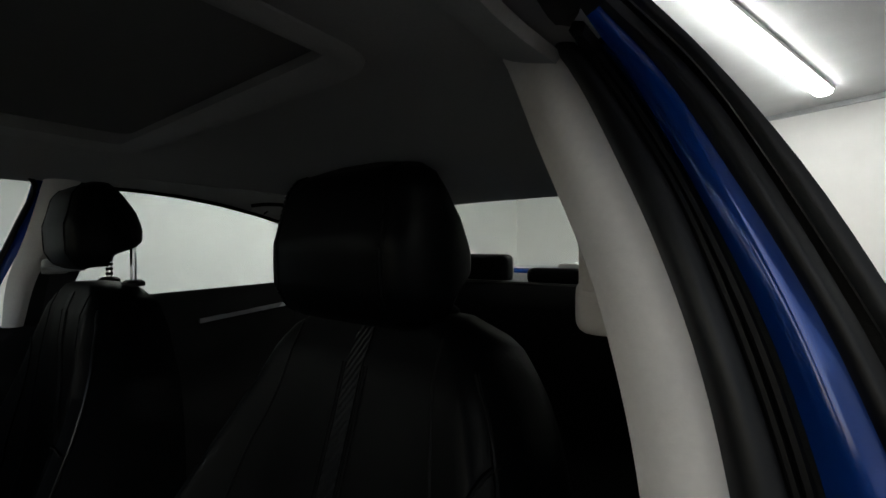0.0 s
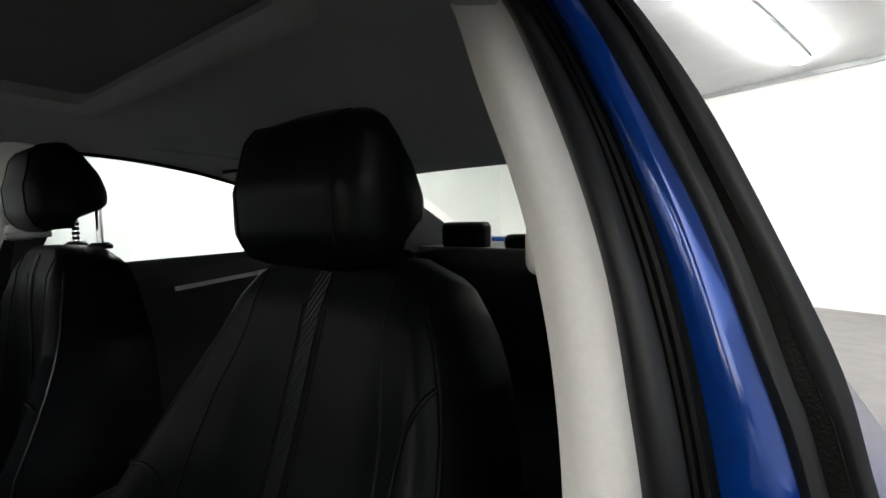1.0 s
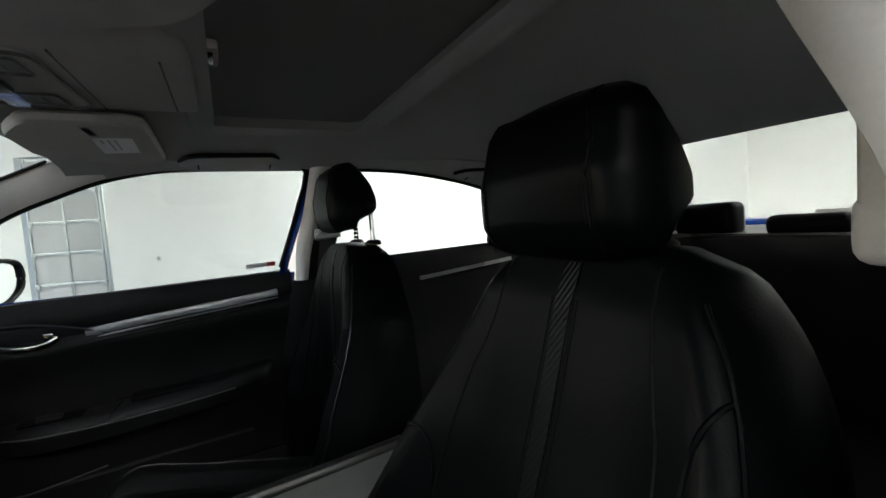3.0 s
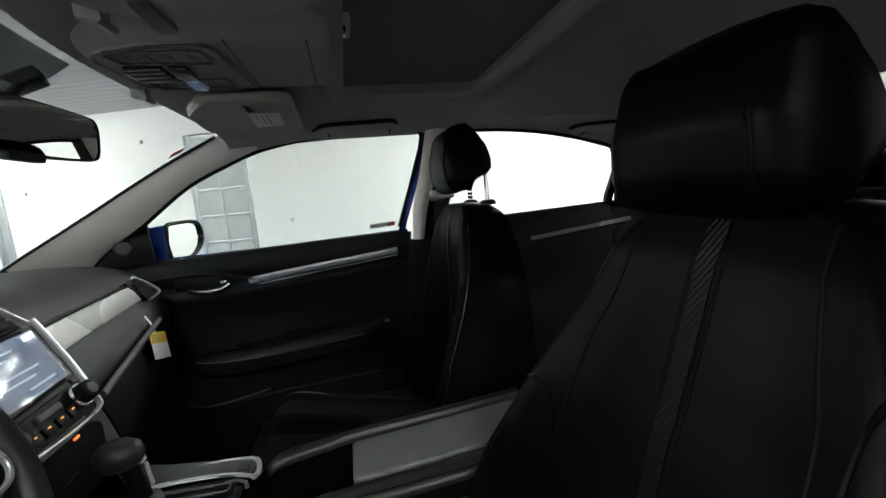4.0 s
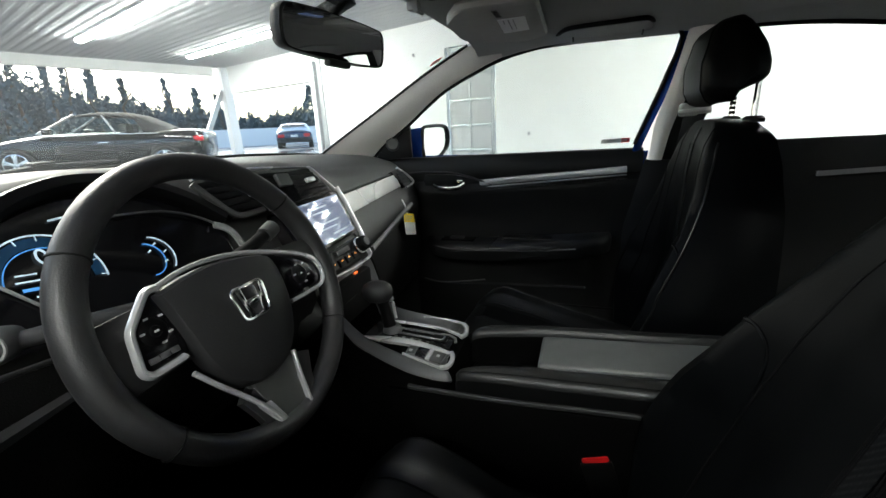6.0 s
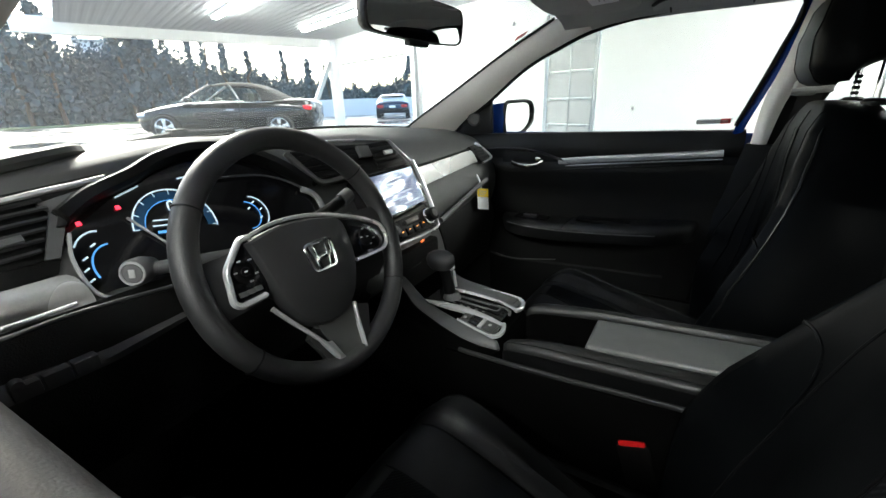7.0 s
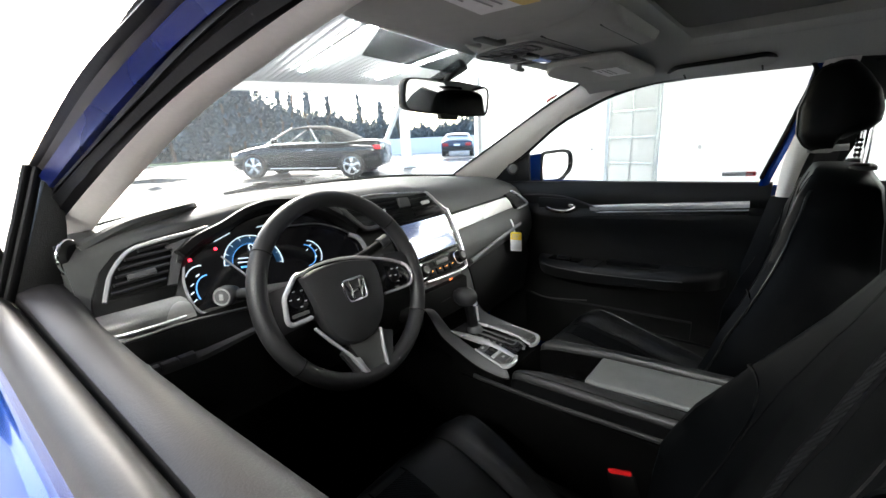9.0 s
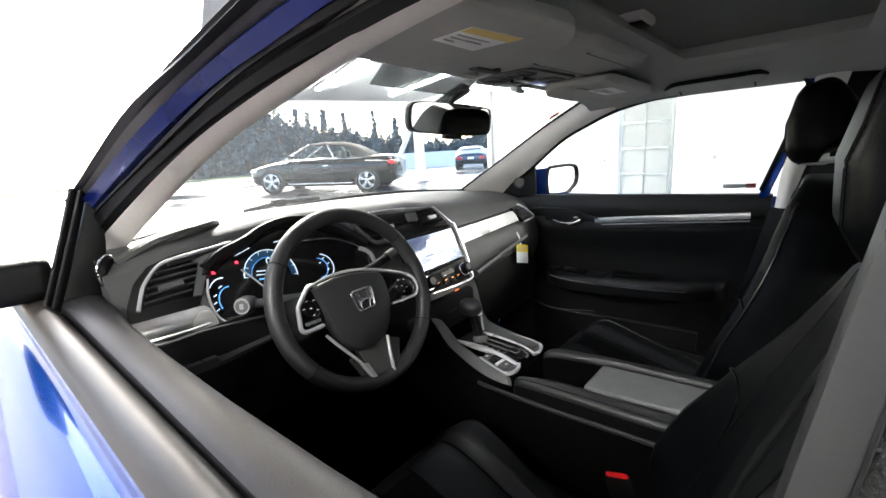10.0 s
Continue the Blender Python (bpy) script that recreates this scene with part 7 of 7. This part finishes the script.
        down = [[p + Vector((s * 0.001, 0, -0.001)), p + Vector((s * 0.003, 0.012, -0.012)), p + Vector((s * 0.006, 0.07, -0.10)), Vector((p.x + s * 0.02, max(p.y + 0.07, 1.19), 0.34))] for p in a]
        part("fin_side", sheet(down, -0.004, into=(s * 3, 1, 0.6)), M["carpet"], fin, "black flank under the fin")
    # shifter plate with its slot, ring and marks
    part("shift_plate", plate(deck([(-0.030, 1.215), (0.030, 1.215), (0.040, 1.25), (0.040, 1.40), (-0.040, 1.40), (-0.030, 1.35)], -0.004), (0, -0.07, 1), 0.006, 0.001), M["gloss"], t, "gloss black shifter plate")
    part("shift_slot", sweep([Vector((p[0], p[1], deck_height(p[1]) - 0.002)) for p in rounded([(0.002, 1.236, 0), (0.022, 1.236, 0), (0.020, 1.365, 0), (0.000, 1.365, 0)], 0.008)], ring_profile(0.0022, 6), closed=True), M["fin"], t, "grey frame of the shift slot")
    part("slot_end", plate(rounded([Vector((x, y, deck_height(y) - 0.0015)) for x, y in ((-0.006, 1.228), (0.026, 1.228), (0.030, 1.262), (-0.002, 1.262))], 0.008), (0, -0.07, 1), 0.004, 0.001), M["rubber"], t)
    for k in range(5):
        y = 1.26 + 0.018 * k
        part("gear_mark", box(-0.0145, -0.0100, y, y + 0.0065, deck_height(y) - 0.004, deck_height(y) - 0.0034), M["ridge"], t)
    part("plate_lip", sweep([Vector((x, y, deck_height(y) - 0.001)) for x, y in ((0.024, 1.247), (0.026, 1.228), (0.018, 1.213), (0.002, 1.208))], rounded_bar(0.003, 0.0015)), M["ridge"], t)
    # silver rims and their insets
    for s, inner, outer, rear, tail in (
            (-1, [(-0.0455, 1.394), (-0.031, 1.350), (-0.0255, 1.298), (-0.030, 1.245), (-0.040, 1.204)], [(-0.048, 1.393), (-0.0485, 1.345), (-0.0450, 1.290), (-0.0460, 1.245), (-0.051, 1.206)],
             [(-0.040, 1.204), (-0.054, 1.197), (-0.074, 1.195), (-0.090, 1.199), (-0.098, 1.210)], [(-0.098, 1.210), (-0.0955, 1.225), (-0.089, 1.255), (-0.079, 1.291)]),
            (1, [(0.0375, 1.364), (0.0395, 1.330), (0.0405, 1.290), (0.0385, 1.245), (0.025, 1.203)], [(0.0390, 1.364), (0.0445, 1.330), (0.0465, 1.290), (0.0450, 1.245), (0.034, 1.206)],
             [(0.025, 1.203), (0.036, 1.1975), (0.054, 1.198), (0.072, 1.204), (0.081, 1.214)], [(0.081, 1.214), (0.083, 1.235), (0.0815, 1.268), (0.0745, 1.303)])):
        rim = part("silver_rim", band(deck(inner, 0.003), deck(outer, 0.003), 30, 4, 0.0016, 0.007, (0, 0, 1)), M["rim_silver"], t, "satin silver rim")
        part("rim_end", sweep(smooth_line(deck(rear, 0.001), 16), rounded_bar(0.0045, 0.004)), M["rim_silver"], rim)
        part("rim_line", sweep(smooth_line(deck(tail, 0.002), 14), rounded_bar(0.0016, 0.0028)), M["rim_silver"], rim)
    part("inset", plate(deck([(-0.046, 1.288), (-0.077, 1.288), (-0.094, 1.212), (-0.074, 1.203), (-0.050, 1.206)], 0.0025)[::-1], (0, -0.07, 1), 0.006, 0.001), M["fin"], t, "grey switch panel")
    part("inset", plate(deck([(0.047, 1.295), (0.073, 1.298), (0.079, 1.215), (0.055, 1.204), (0.036, 1.207)], 0.0025), (0, -0.07, 1), 0.006, 0.001), M["inset"], t, "grey inset beside the lever")
    part("mode_button", plate(deck([(0.044, 1.234), (0.070, 1.232), (0.069, 1.214), (0.042, 1.214)], 0.0050), (0, -0.07, 1), 0.005, 0.001), M["dash"], t)
    part("hold_button", plate(deck([(-0.050, 1.287), (-0.060, 1.288), (-0.076, 1.284), (-0.070, 1.270), (-0.052, 1.272)], 0.0045)[::-1], (0, -0.07, 1), 0.004, 0.001), M["dash"], t, "grey hold button")
    part("brake_switch", plate(deck([(-0.048, 1.268), (-0.078, 1.266), (-0.082, 1.245), (-0.050, 1.245)], 0.0055)[::-1], (0, -0.07, 1), 0.005, 0.001), M["gloss"], t, "black parking brake switch")
    part("switch_bar", plate(deck([(-0.048, 1.2435), (-0.084, 1.2435), (-0.086, 1.2350), (-0.049, 1.2350)], 0.0060)[::-1], (0, -0.07, 1), 0.004, 0.001), M["rim_silver"], t, "satin silver bar")
    part("brake_button", plate(deck([(-0.051, 1.233), (-0.086, 1.233), (-0.089, 1.211), (-0.054, 1.209)], 0.0055)[::-1], (0, -0.07, 1), 0.005, 0.001), M["inset"], t, "grey brake hold button")
    for y in (1.219, 1.276):
        part("button_mark", box(-0.070, -0.063, y, y + 0.006, deck_height(y) + 0.0045, deck_height(y) + 0.0062, 0.0003), M["ink"], t)
    # lever
    lv = part("shift_lever", loft([[Vector((x + r * math.cos(a), y + 1.2 * r * math.sin(a), z)) for a in [2 * math.pi * k / 16 for k in range(16)]] for x, y, z, r in ((0.002, 1.352, 0.672, 0.013), (0.000, 1.356, 0.700, 0.0115), (-0.002, 1.360, 0.725, 0.0105), (-0.004, 1.366, 0.752, 0.0115))]), M["rubber"], t, "black shift lever")
    part("shift_boot", lathe([(0.021, 0.0), (0.020, 0.006), (0.0175, 0.012), (0.012, 0.016)], Matrix.Translation((0.004, 1.350, 0.674))), M["fin"], lv, "grey ring at the lever's foot")
    kn = []
    for z, r in ((0.744, 0.012), (0.748, 0.022), (0.756, 0.0285), (0.768, 0.031), (0.779, 0.028), (0.786, 0.019), (0.789, 0.004)):
        kn.append([Vector((-0.006 + r * 0.86 * math.cos(a), 1.372 + r * 1.12 * math.sin(a), z)) for a in [2 * math.pi * k / 20 for k in range(20)]])
    part("shift_knob", loft(kn), M["rim_leather"], lv, "black leather shift knob")
    part("knob_button", loft([[Vector((0.002 + 0.006 * math.cos(a), 1.3475 + 0.004 * math.sin(a) + dy, z)) for a in [2 * math.pi * k / 10 for k in range(10)]] for z, dy in ((0.745, 0.0), (0.749, -0.003), (0.756, -0.001), (0.758, 0.003))]), M["rim_silver"], lv, "silver release button")
    part("lever_trim", tube([(0.004, 1.3435, 0.742), (0.005, 1.3420, 0.722), (0.006, 1.3400, 0.704)], 0.003, 8), M["rim_silver"], lv, "silver strip on the lever")
    return t


console()
bk = thing("seat_belt_buckle", "black seat belt buckle with a red button", "belt buckle", (-0.13, 0.93, 0.50))
bm_m = pose(-0.13, 0.925, 0.535, -18, 0, 0)
part("housing", box(-0.014, 0.014, -0.026, 0.026, -0.06, 0.028, 0.006, m=bm_m), M["black"], bk)
part("release_button", box(-0.012, 0.012, -0.022, 0.022, 0.02, 0.036, 0.005, m=bm_m), M["red"], bk, "red release button")


# ---- overhead ----
def interior_mirror():
    t = thing("rear_view_mirror", "black rear view mirror on a windscreen stem", "mirror", (0.0, 1.42, 1.255))
    m = Matrix.Translation((0.004, 1.415, 1.253)) @ pose(0, 0, 0, 4, 3, -14)
    out = [(-0.128, 0.0), (-0.122, 0.03), (-0.09, 0.038), (0, 0.040), (0.1, 0.036), (0.124, 0.028), (0.128, 0.0), (0.122, -0.03), (0.09, -0.036), (0.03, -0.038), (-0.09, -0.034), (-0.122, -0.026)]
    ring = [Vector((x, 0, z)) for x, z, _ in smooth_line([(a, b, 0) for a, b in out + out[:1]], 60)[:-1]]
    rows = [[m @ Vector((p.x * s, y, p.z * s)) for p in ring] for s, y in ((0.93, -0.010), (0.98, -0.011), (1.0, -0.004), (0.98, 0.012), (0.85, 0.026), (0.5, 0.034))]
    b = part("shell", loft(rows), M["black"], t, "black plastic mirror shell")
    part("glass", plate([m @ Vector((p.x * 0.93, -0.0112, p.z * 0.93)) for p in ring], m.to_3x3() @ Vector((0, -1, 0)), 0.001), M["mirror"], b, "mirror glass")
    part("sensor_foot", box(-0.022, 0.03, -0.012, 0.006, -0.047, -0.034, 0.004, m=m), M["black"], b)
    part("stem", tube([(0.01, 1.43, 1.275), (0.025, 1.425, 1.30), (0.05, 1.40, 1.335)], 0.008, 10), M["black"], t)
    part("mount", sweep([(0.03, 1.50, 1.285), (0.055, 1.40, 1.332)], rounded_bar(0.022, 0.012)), M["black"], t)
    return t


interior_mirror()


def sun_visor(pts, z, label, sticker, yellow):
    c = sum((Vector((x, y, z)) for x, y in pts), Vector()) / len(pts)
    t = thing("sun_visor", label, "sun visor", c, group="sun visors")
    ol = rounded([(x, y, z) for x, y in pts], 0.03, 5)
    low = [Vector((p.x, p.y, p.z)) for p in ol]
    rows = [[p.lerp(c, 0.03) + Vector((0, 0, 0.016)) for p in low], [p + Vector((0, 0, 0.010)) for p in low], [p for p in low], [p.lerp(c, 0.03) + Vector((0, 0, -0.005)) for p in low]]
    part("pad", loft(rows), M["visor"], t, "grey vinyl visor pad")
    q = [Vector((x, y, z - 0.0056)) for x, y in sticker]
    lab = part("label_sheet", plate(q, (0, 0, -1), 0.0006), M["paper"], t, "white warning label")
    a, b, cc, d = q
    if yellow:
        part("label_stripe", plate([b.lerp(a, 0.28) - Vector((0, 0, 0.0006)), b - Vector((0, 0, 0.0006)), cc - Vector((0, 0, 0.0006)), cc.lerp(d, 0.28) - Vector((0, 0, 0.0006))], (0, 0, -1), 0.0004), M["pale_yellow"], lab, "pale yellow warning stripe")
    for k in (0.45, 0.62, 0.8):
        p, r = b.lerp(a, k), cc.lerp(d, k)
        part("print_line", tube([p.lerp(r, 0.08) - Vector((0, 0, 0.0004)), p.lerp(r, 0.75 if k < 0.7 else 0.3) - Vector((0, 0, 0.0004))], 0.0012, 4), M["ink"], lab)
    return t


sun_visor([(-0.57, 0.99), (-0.31, 0.945), (-0.235, 0.985), (-0.188, 1.09), (-0.198, 1.19), (-0.25, 1.224), (-0.43, 1.210), (-0.54, 1.17)], 1.312, "folded grey driver's sun visor with a warning label", [(-0.422, 1.078), (-0.424, 1.016), (-0.330, 1.006), (-0.334, 1.084)], True)
sun_visor([(0.145, 1.07), (0.50, 1.078), (0.55, 1.15), (0.54, 1.262), (0.42, 1.292), (0.24, 1.276), (0.145, 1.225)], 1.308, "folded grey passenger sun visor with a small label", [(0.25, 1.164), (0.245, 1.104), (0.385, 1.112), (0.40, 1.174)], False)
for cx, y in ((-0.165, 1.225), (0.155, 1.315)):
    k = thing("visor_clip", "small grey clip holding the sun visor", "clip", (cx, y, 1.32), group="visor clips")
    part("hook", join(box(cx - 0.012, cx + 0.012, y - 0.012, y + 0.012, 1.318, 1.338, 0.004), tube([(cx - 0.018, y - 0.01, 1.316), (cx + 0.018, y - 0.01, 1.316)], 0.005)), M["visor"], k)
for x in (-0.205, 0.2):
    s = thing("vanity_slot", "dark finger slot at the visor's edge", "visor slot", (x, 1.16, 1.31))
    part("lip", box(x - 0.035, x + 0.035, 1.145, 1.165, 1.303, 1.313, 0.004, m=Matrix.Identity(4)), M["dash"], s)


def overhead_console():
    t = thing("overhead_console", "grey overhead console with map lights and switches", "overhead console", (0.02, 1.2, 1.33))
    rows = []
    for d, z in ((0.03, 1.352), (0.012, 1.340), (0.0, 1.331), (-0.012, 1.324), (-0.03, 1.320)):
        ol = [(-0.12 - d, 0.99), (0.14 + d, 0.99), (0.14 + d, 1.20), (0.115 + d, 1.275 + d), (0.06, 1.305 + d), (-0.03, 1.305 + d), (-0.09 - d, 1.28 + d), (-0.12 - d, 1.20)]
        rows.append(rounded([(x, y, z) for x, y in ol], 0.03, 4))
    part("housing", loft(rows), M["visor"], t, "rounded grey vinyl housing")
    bz = rounded([(-0.10, 1.135, 1.3165), (0.10, 1.125, 1.3165), (0.105, 1.20, 1.3165), (0.075, 1.275, 1.3165), (-0.065, 1.285, 1.3165), (-0.098, 1.21, 1.3165)], 0.02, 4)
    part("bezel", plate(bz, (0, 0, -1), 0.008, 0.001), M["visor"], t, "grey switch bezel")
    part("bezel_rim", sweep(bz, ring_profile(0.0022, 6), closed=True), M["ridge"], t)
    for x, w in ((-0.063, 0.026), (0.062, 0.026)):
        ol = rounded([(x - w, 1.150, 1.314), (x + w, 1.146, 1.314), (x + w * 0.8, 1.255, 1.314), (x - w * 0.8, 1.262, 1.314)], 0.008)
        part("map_light", plate(ol, (0, 0, -1), 0.004), M["lens"], t, "clear map light lens")
        part("light_rim", sweep(ol, ring_profile(0.0016, 6), closed=True), M["ridge"], t)
        for k in range(4):
            part("lens_ridge", tube([(x - w * 0.7, 1.165 + 0.024 * k, 1.3125), (x + w * 0.7, 1.163 + 0.024 * k, 1.3125)], 0.0012, 4), M["ridge"], t)
    for i in range(3):
        part("switch", box(-0.030 + 0.020 * i, -0.014 + 0.020 * i, 1.215, 1.262, 1.308, 1.317, 0.003), M["slat"], t)
    part("switch", box(-0.030, 0.026, 1.185, 1.207, 1.309, 1.317, 0.003), M["slat"], t)
    part("lit_switch", box(0.030, 0.082, 1.188, 1.206, 1.308, 1.314, 0.003), M["screen"], t, "bluish lit switch")
    part("lid_line", tube([(-0.105, 1.118, 1.3205), (0.118, 1.112, 1.3205)], 0.0014, 6), M["dash"], t)
    part("holder_line", tube([(-0.10, 1.02, 1.3205), (0.11, 1.02, 1.3205)], 0.0014, 6), M["dash"], t)
    return t


overhead_console()


def grab_handle(y0, y1, z, x, label):
    """A folded strap handle in its shallow recess."""
    t = thing("grab_handle", label, "grab handle", (x, (y0 + y1) / 2, z), group="grab handles")
    n = (y0 - y1) / 0.22

    def at(x, y, drop):
        return Vector((x, y, min(liner_height(x, y), z + 0.34 * (0.585 - x)) - drop))
    low = [at(x, y0, 0.002), at(x - 0.006, y0 - 0.02 * n, 0.010), at(x - 0.010, y0 - 0.06 * n, 0.014), at(x - 0.010, y1 + 0.06 * n, 0.014), at(x - 0.006, y1 + 0.02 * n, 0.010), at(x, y1, 0.002)]
    top = [at(x - 0.016, y0 + 0.008, 0.002), at(x - 0.052, y0 - 0.018 * n, 0.010), at(x - 0.066, y0 - 0.06 * n, 0.014), at(x - 0.070, y1 + 0.06 * n, 0.014), at(x - 0.062, y1 + 0.012 * n, 0.010), at(x - 0.03, y1 - 0.008, 0.002)]
    part("grip", band(low, top, 30, 6, 0.008, 0.008, (-0.35, 0, -0.93)), M["liner"], t, "dark grey folded grip")
    # black tube drawn as the shadow along the grip's upper edge
    part("grip_shadow", tube(smooth_line([p + Vector((-0.004, 0, 0.006)) for p in top], 30), 0.006, 6), M["black"], t, "black line standing in for the shadow over the grip")
    for y in (y0 - 0.035 * n, y1 + 0.016 * n):
        part("hinge_slot", tube([at(x - 0.022, y, 0.0215), at(x - 0.044, y, 0.0215)], 0.0022, 6), M["black"], t)


grab_handle(1.05, 0.833, 1.302, 0.562, "grey grab handle over the passenger window")
grab_handle(0.26, 0.08, 1.262, 0.575, "grey grab handle over the rear window")
dl = thing("rear_lamp", "small pale lamp at the edge of the roof lining", "lamp", (-0.41, 0.57, 1.30))
part("lens", box(-0.43, -0.38, -0.02, 0.03, 1.347, 1.36, 0.005), M["lens"], dl)

# ---- belts, tag and stickers ----
bl = thing("seat_belt", "black passenger seat belt on its pillar guide", "seat belt", (0.62, 0.72, 0.6))
part("guide", join(box(0.585, 0.62, 0.69, 0.735, 1.085, 1.12, 0.01, 3), tube([(0.575, 0.665, 1.10), (0.578, 0.74, 1.095)], 0.008)), M["visor"], bl, "grey belt guide ring")
part("webbing", sweep(smooth_line([(0.59, 0.70, 1.09), (0.615, 0.72, 0.95), (0.645, 0.78, 0.7), (0.66, 0.84, 0.45)], 16), [(-0.022, -0.0008), (0.022, -0.0008), (0.022, 0.0008), (-0.022, 0.0008)], up=(1, 0, 0)), M["belt"], bl)
part("latch_plate", box(0.60, 0.625, 0.76, 0.80, 0.655, 0.70, 0.006), M["rubber"], bl)
tg = thing("hanging_tag", "white paper tag with a yellow top hanging from the glove box", "paper tag", (0.475, 1.50, 0.835))
tm = Matrix.Translation((0.475, 1.498, 0.838)) @ pose(0, 0, 0, -12, 14, -8) @ Matrix.Scale(1.25, 4)
card = part("card", box(-0.026, 0.026, -0.0004, 0.0004, -0.062, -0.008, 0.0, m=tm), M["paper"], tg)
part("yellow_band", box(-0.026, 0.026, -0.0009, -0.0004, -0.030, -0.008, 0.0, m=tm), M["yellow"], tg, "yellow band")
for k in range(3):
    part("print_line", box(-0.02, 0.018 - 0.006 * k, -0.0014, -0.0009, -0.016 - 0.005 * k, -0.014 - 0.005 * k, 0.0, m=tm), M["ink"], card)
part("loop", sweep([tm @ Vector((-0.006, 0, -0.008)), tm @ Vector((-0.012, 0, 0.012)), tm @ Vector((-0.018, 0.004, 0.028))], [(-0.006, -0.0004), (0.006, -0.0004), (0.006, 0.0004), (-0.006, 0.0004)]), M["paper"], tg, "white paper loop")


def sticker(name, pts, normal, mat, label, cat, bars):
    q = [Vector(p) for p in pts]
    c = sum(q, Vector()) / 4
    t = thing(name, label, cat, c)
    sh = part("backing", plate(q, normal, 0.0005), mat, t)
    n = Vector(normal).normalized()
    for k in bars:
        a, b = q[0].lerp(q[3], k), q[1].lerp(q[2], k)
        part("print_line", tube([a.lerp(b, 0.1) + n * 0.0006, a.lerp(b, 0.9) + n * 0.0006], 0.001, 4), M["ink"], sh)


sticker("window_sticker", [(0.722, 0.925, 1.012), (0.722, 0.84, 1.016), (0.717, 0.84, 1.030), (0.717, 0.925, 1.026)], (-1, 0, -0.2), M["paper"], "small printed sticker low on the side window", "sticker", (0.3, 0.6))
sticker("red_label", [(0.722, 0.866, 1.0145), (0.722, 0.842, 1.0155), (0.717, 0.842, 1.029), (0.717, 0.866, 1.028)], (-1, 0, -0.2), M["redpaper"], "small red square on the window sticker", "sticker", ())
sticker("windscreen_sticker", [(0.545, 1.425, 1.262), (0.565, 1.40, 1.278), (0.557, 1.388, 1.288), (0.537, 1.413, 1.272)], (-0.3, -0.8, -0.6), M["redpaper"], "small red sticker on the windscreen", "sticker", (0.5,))
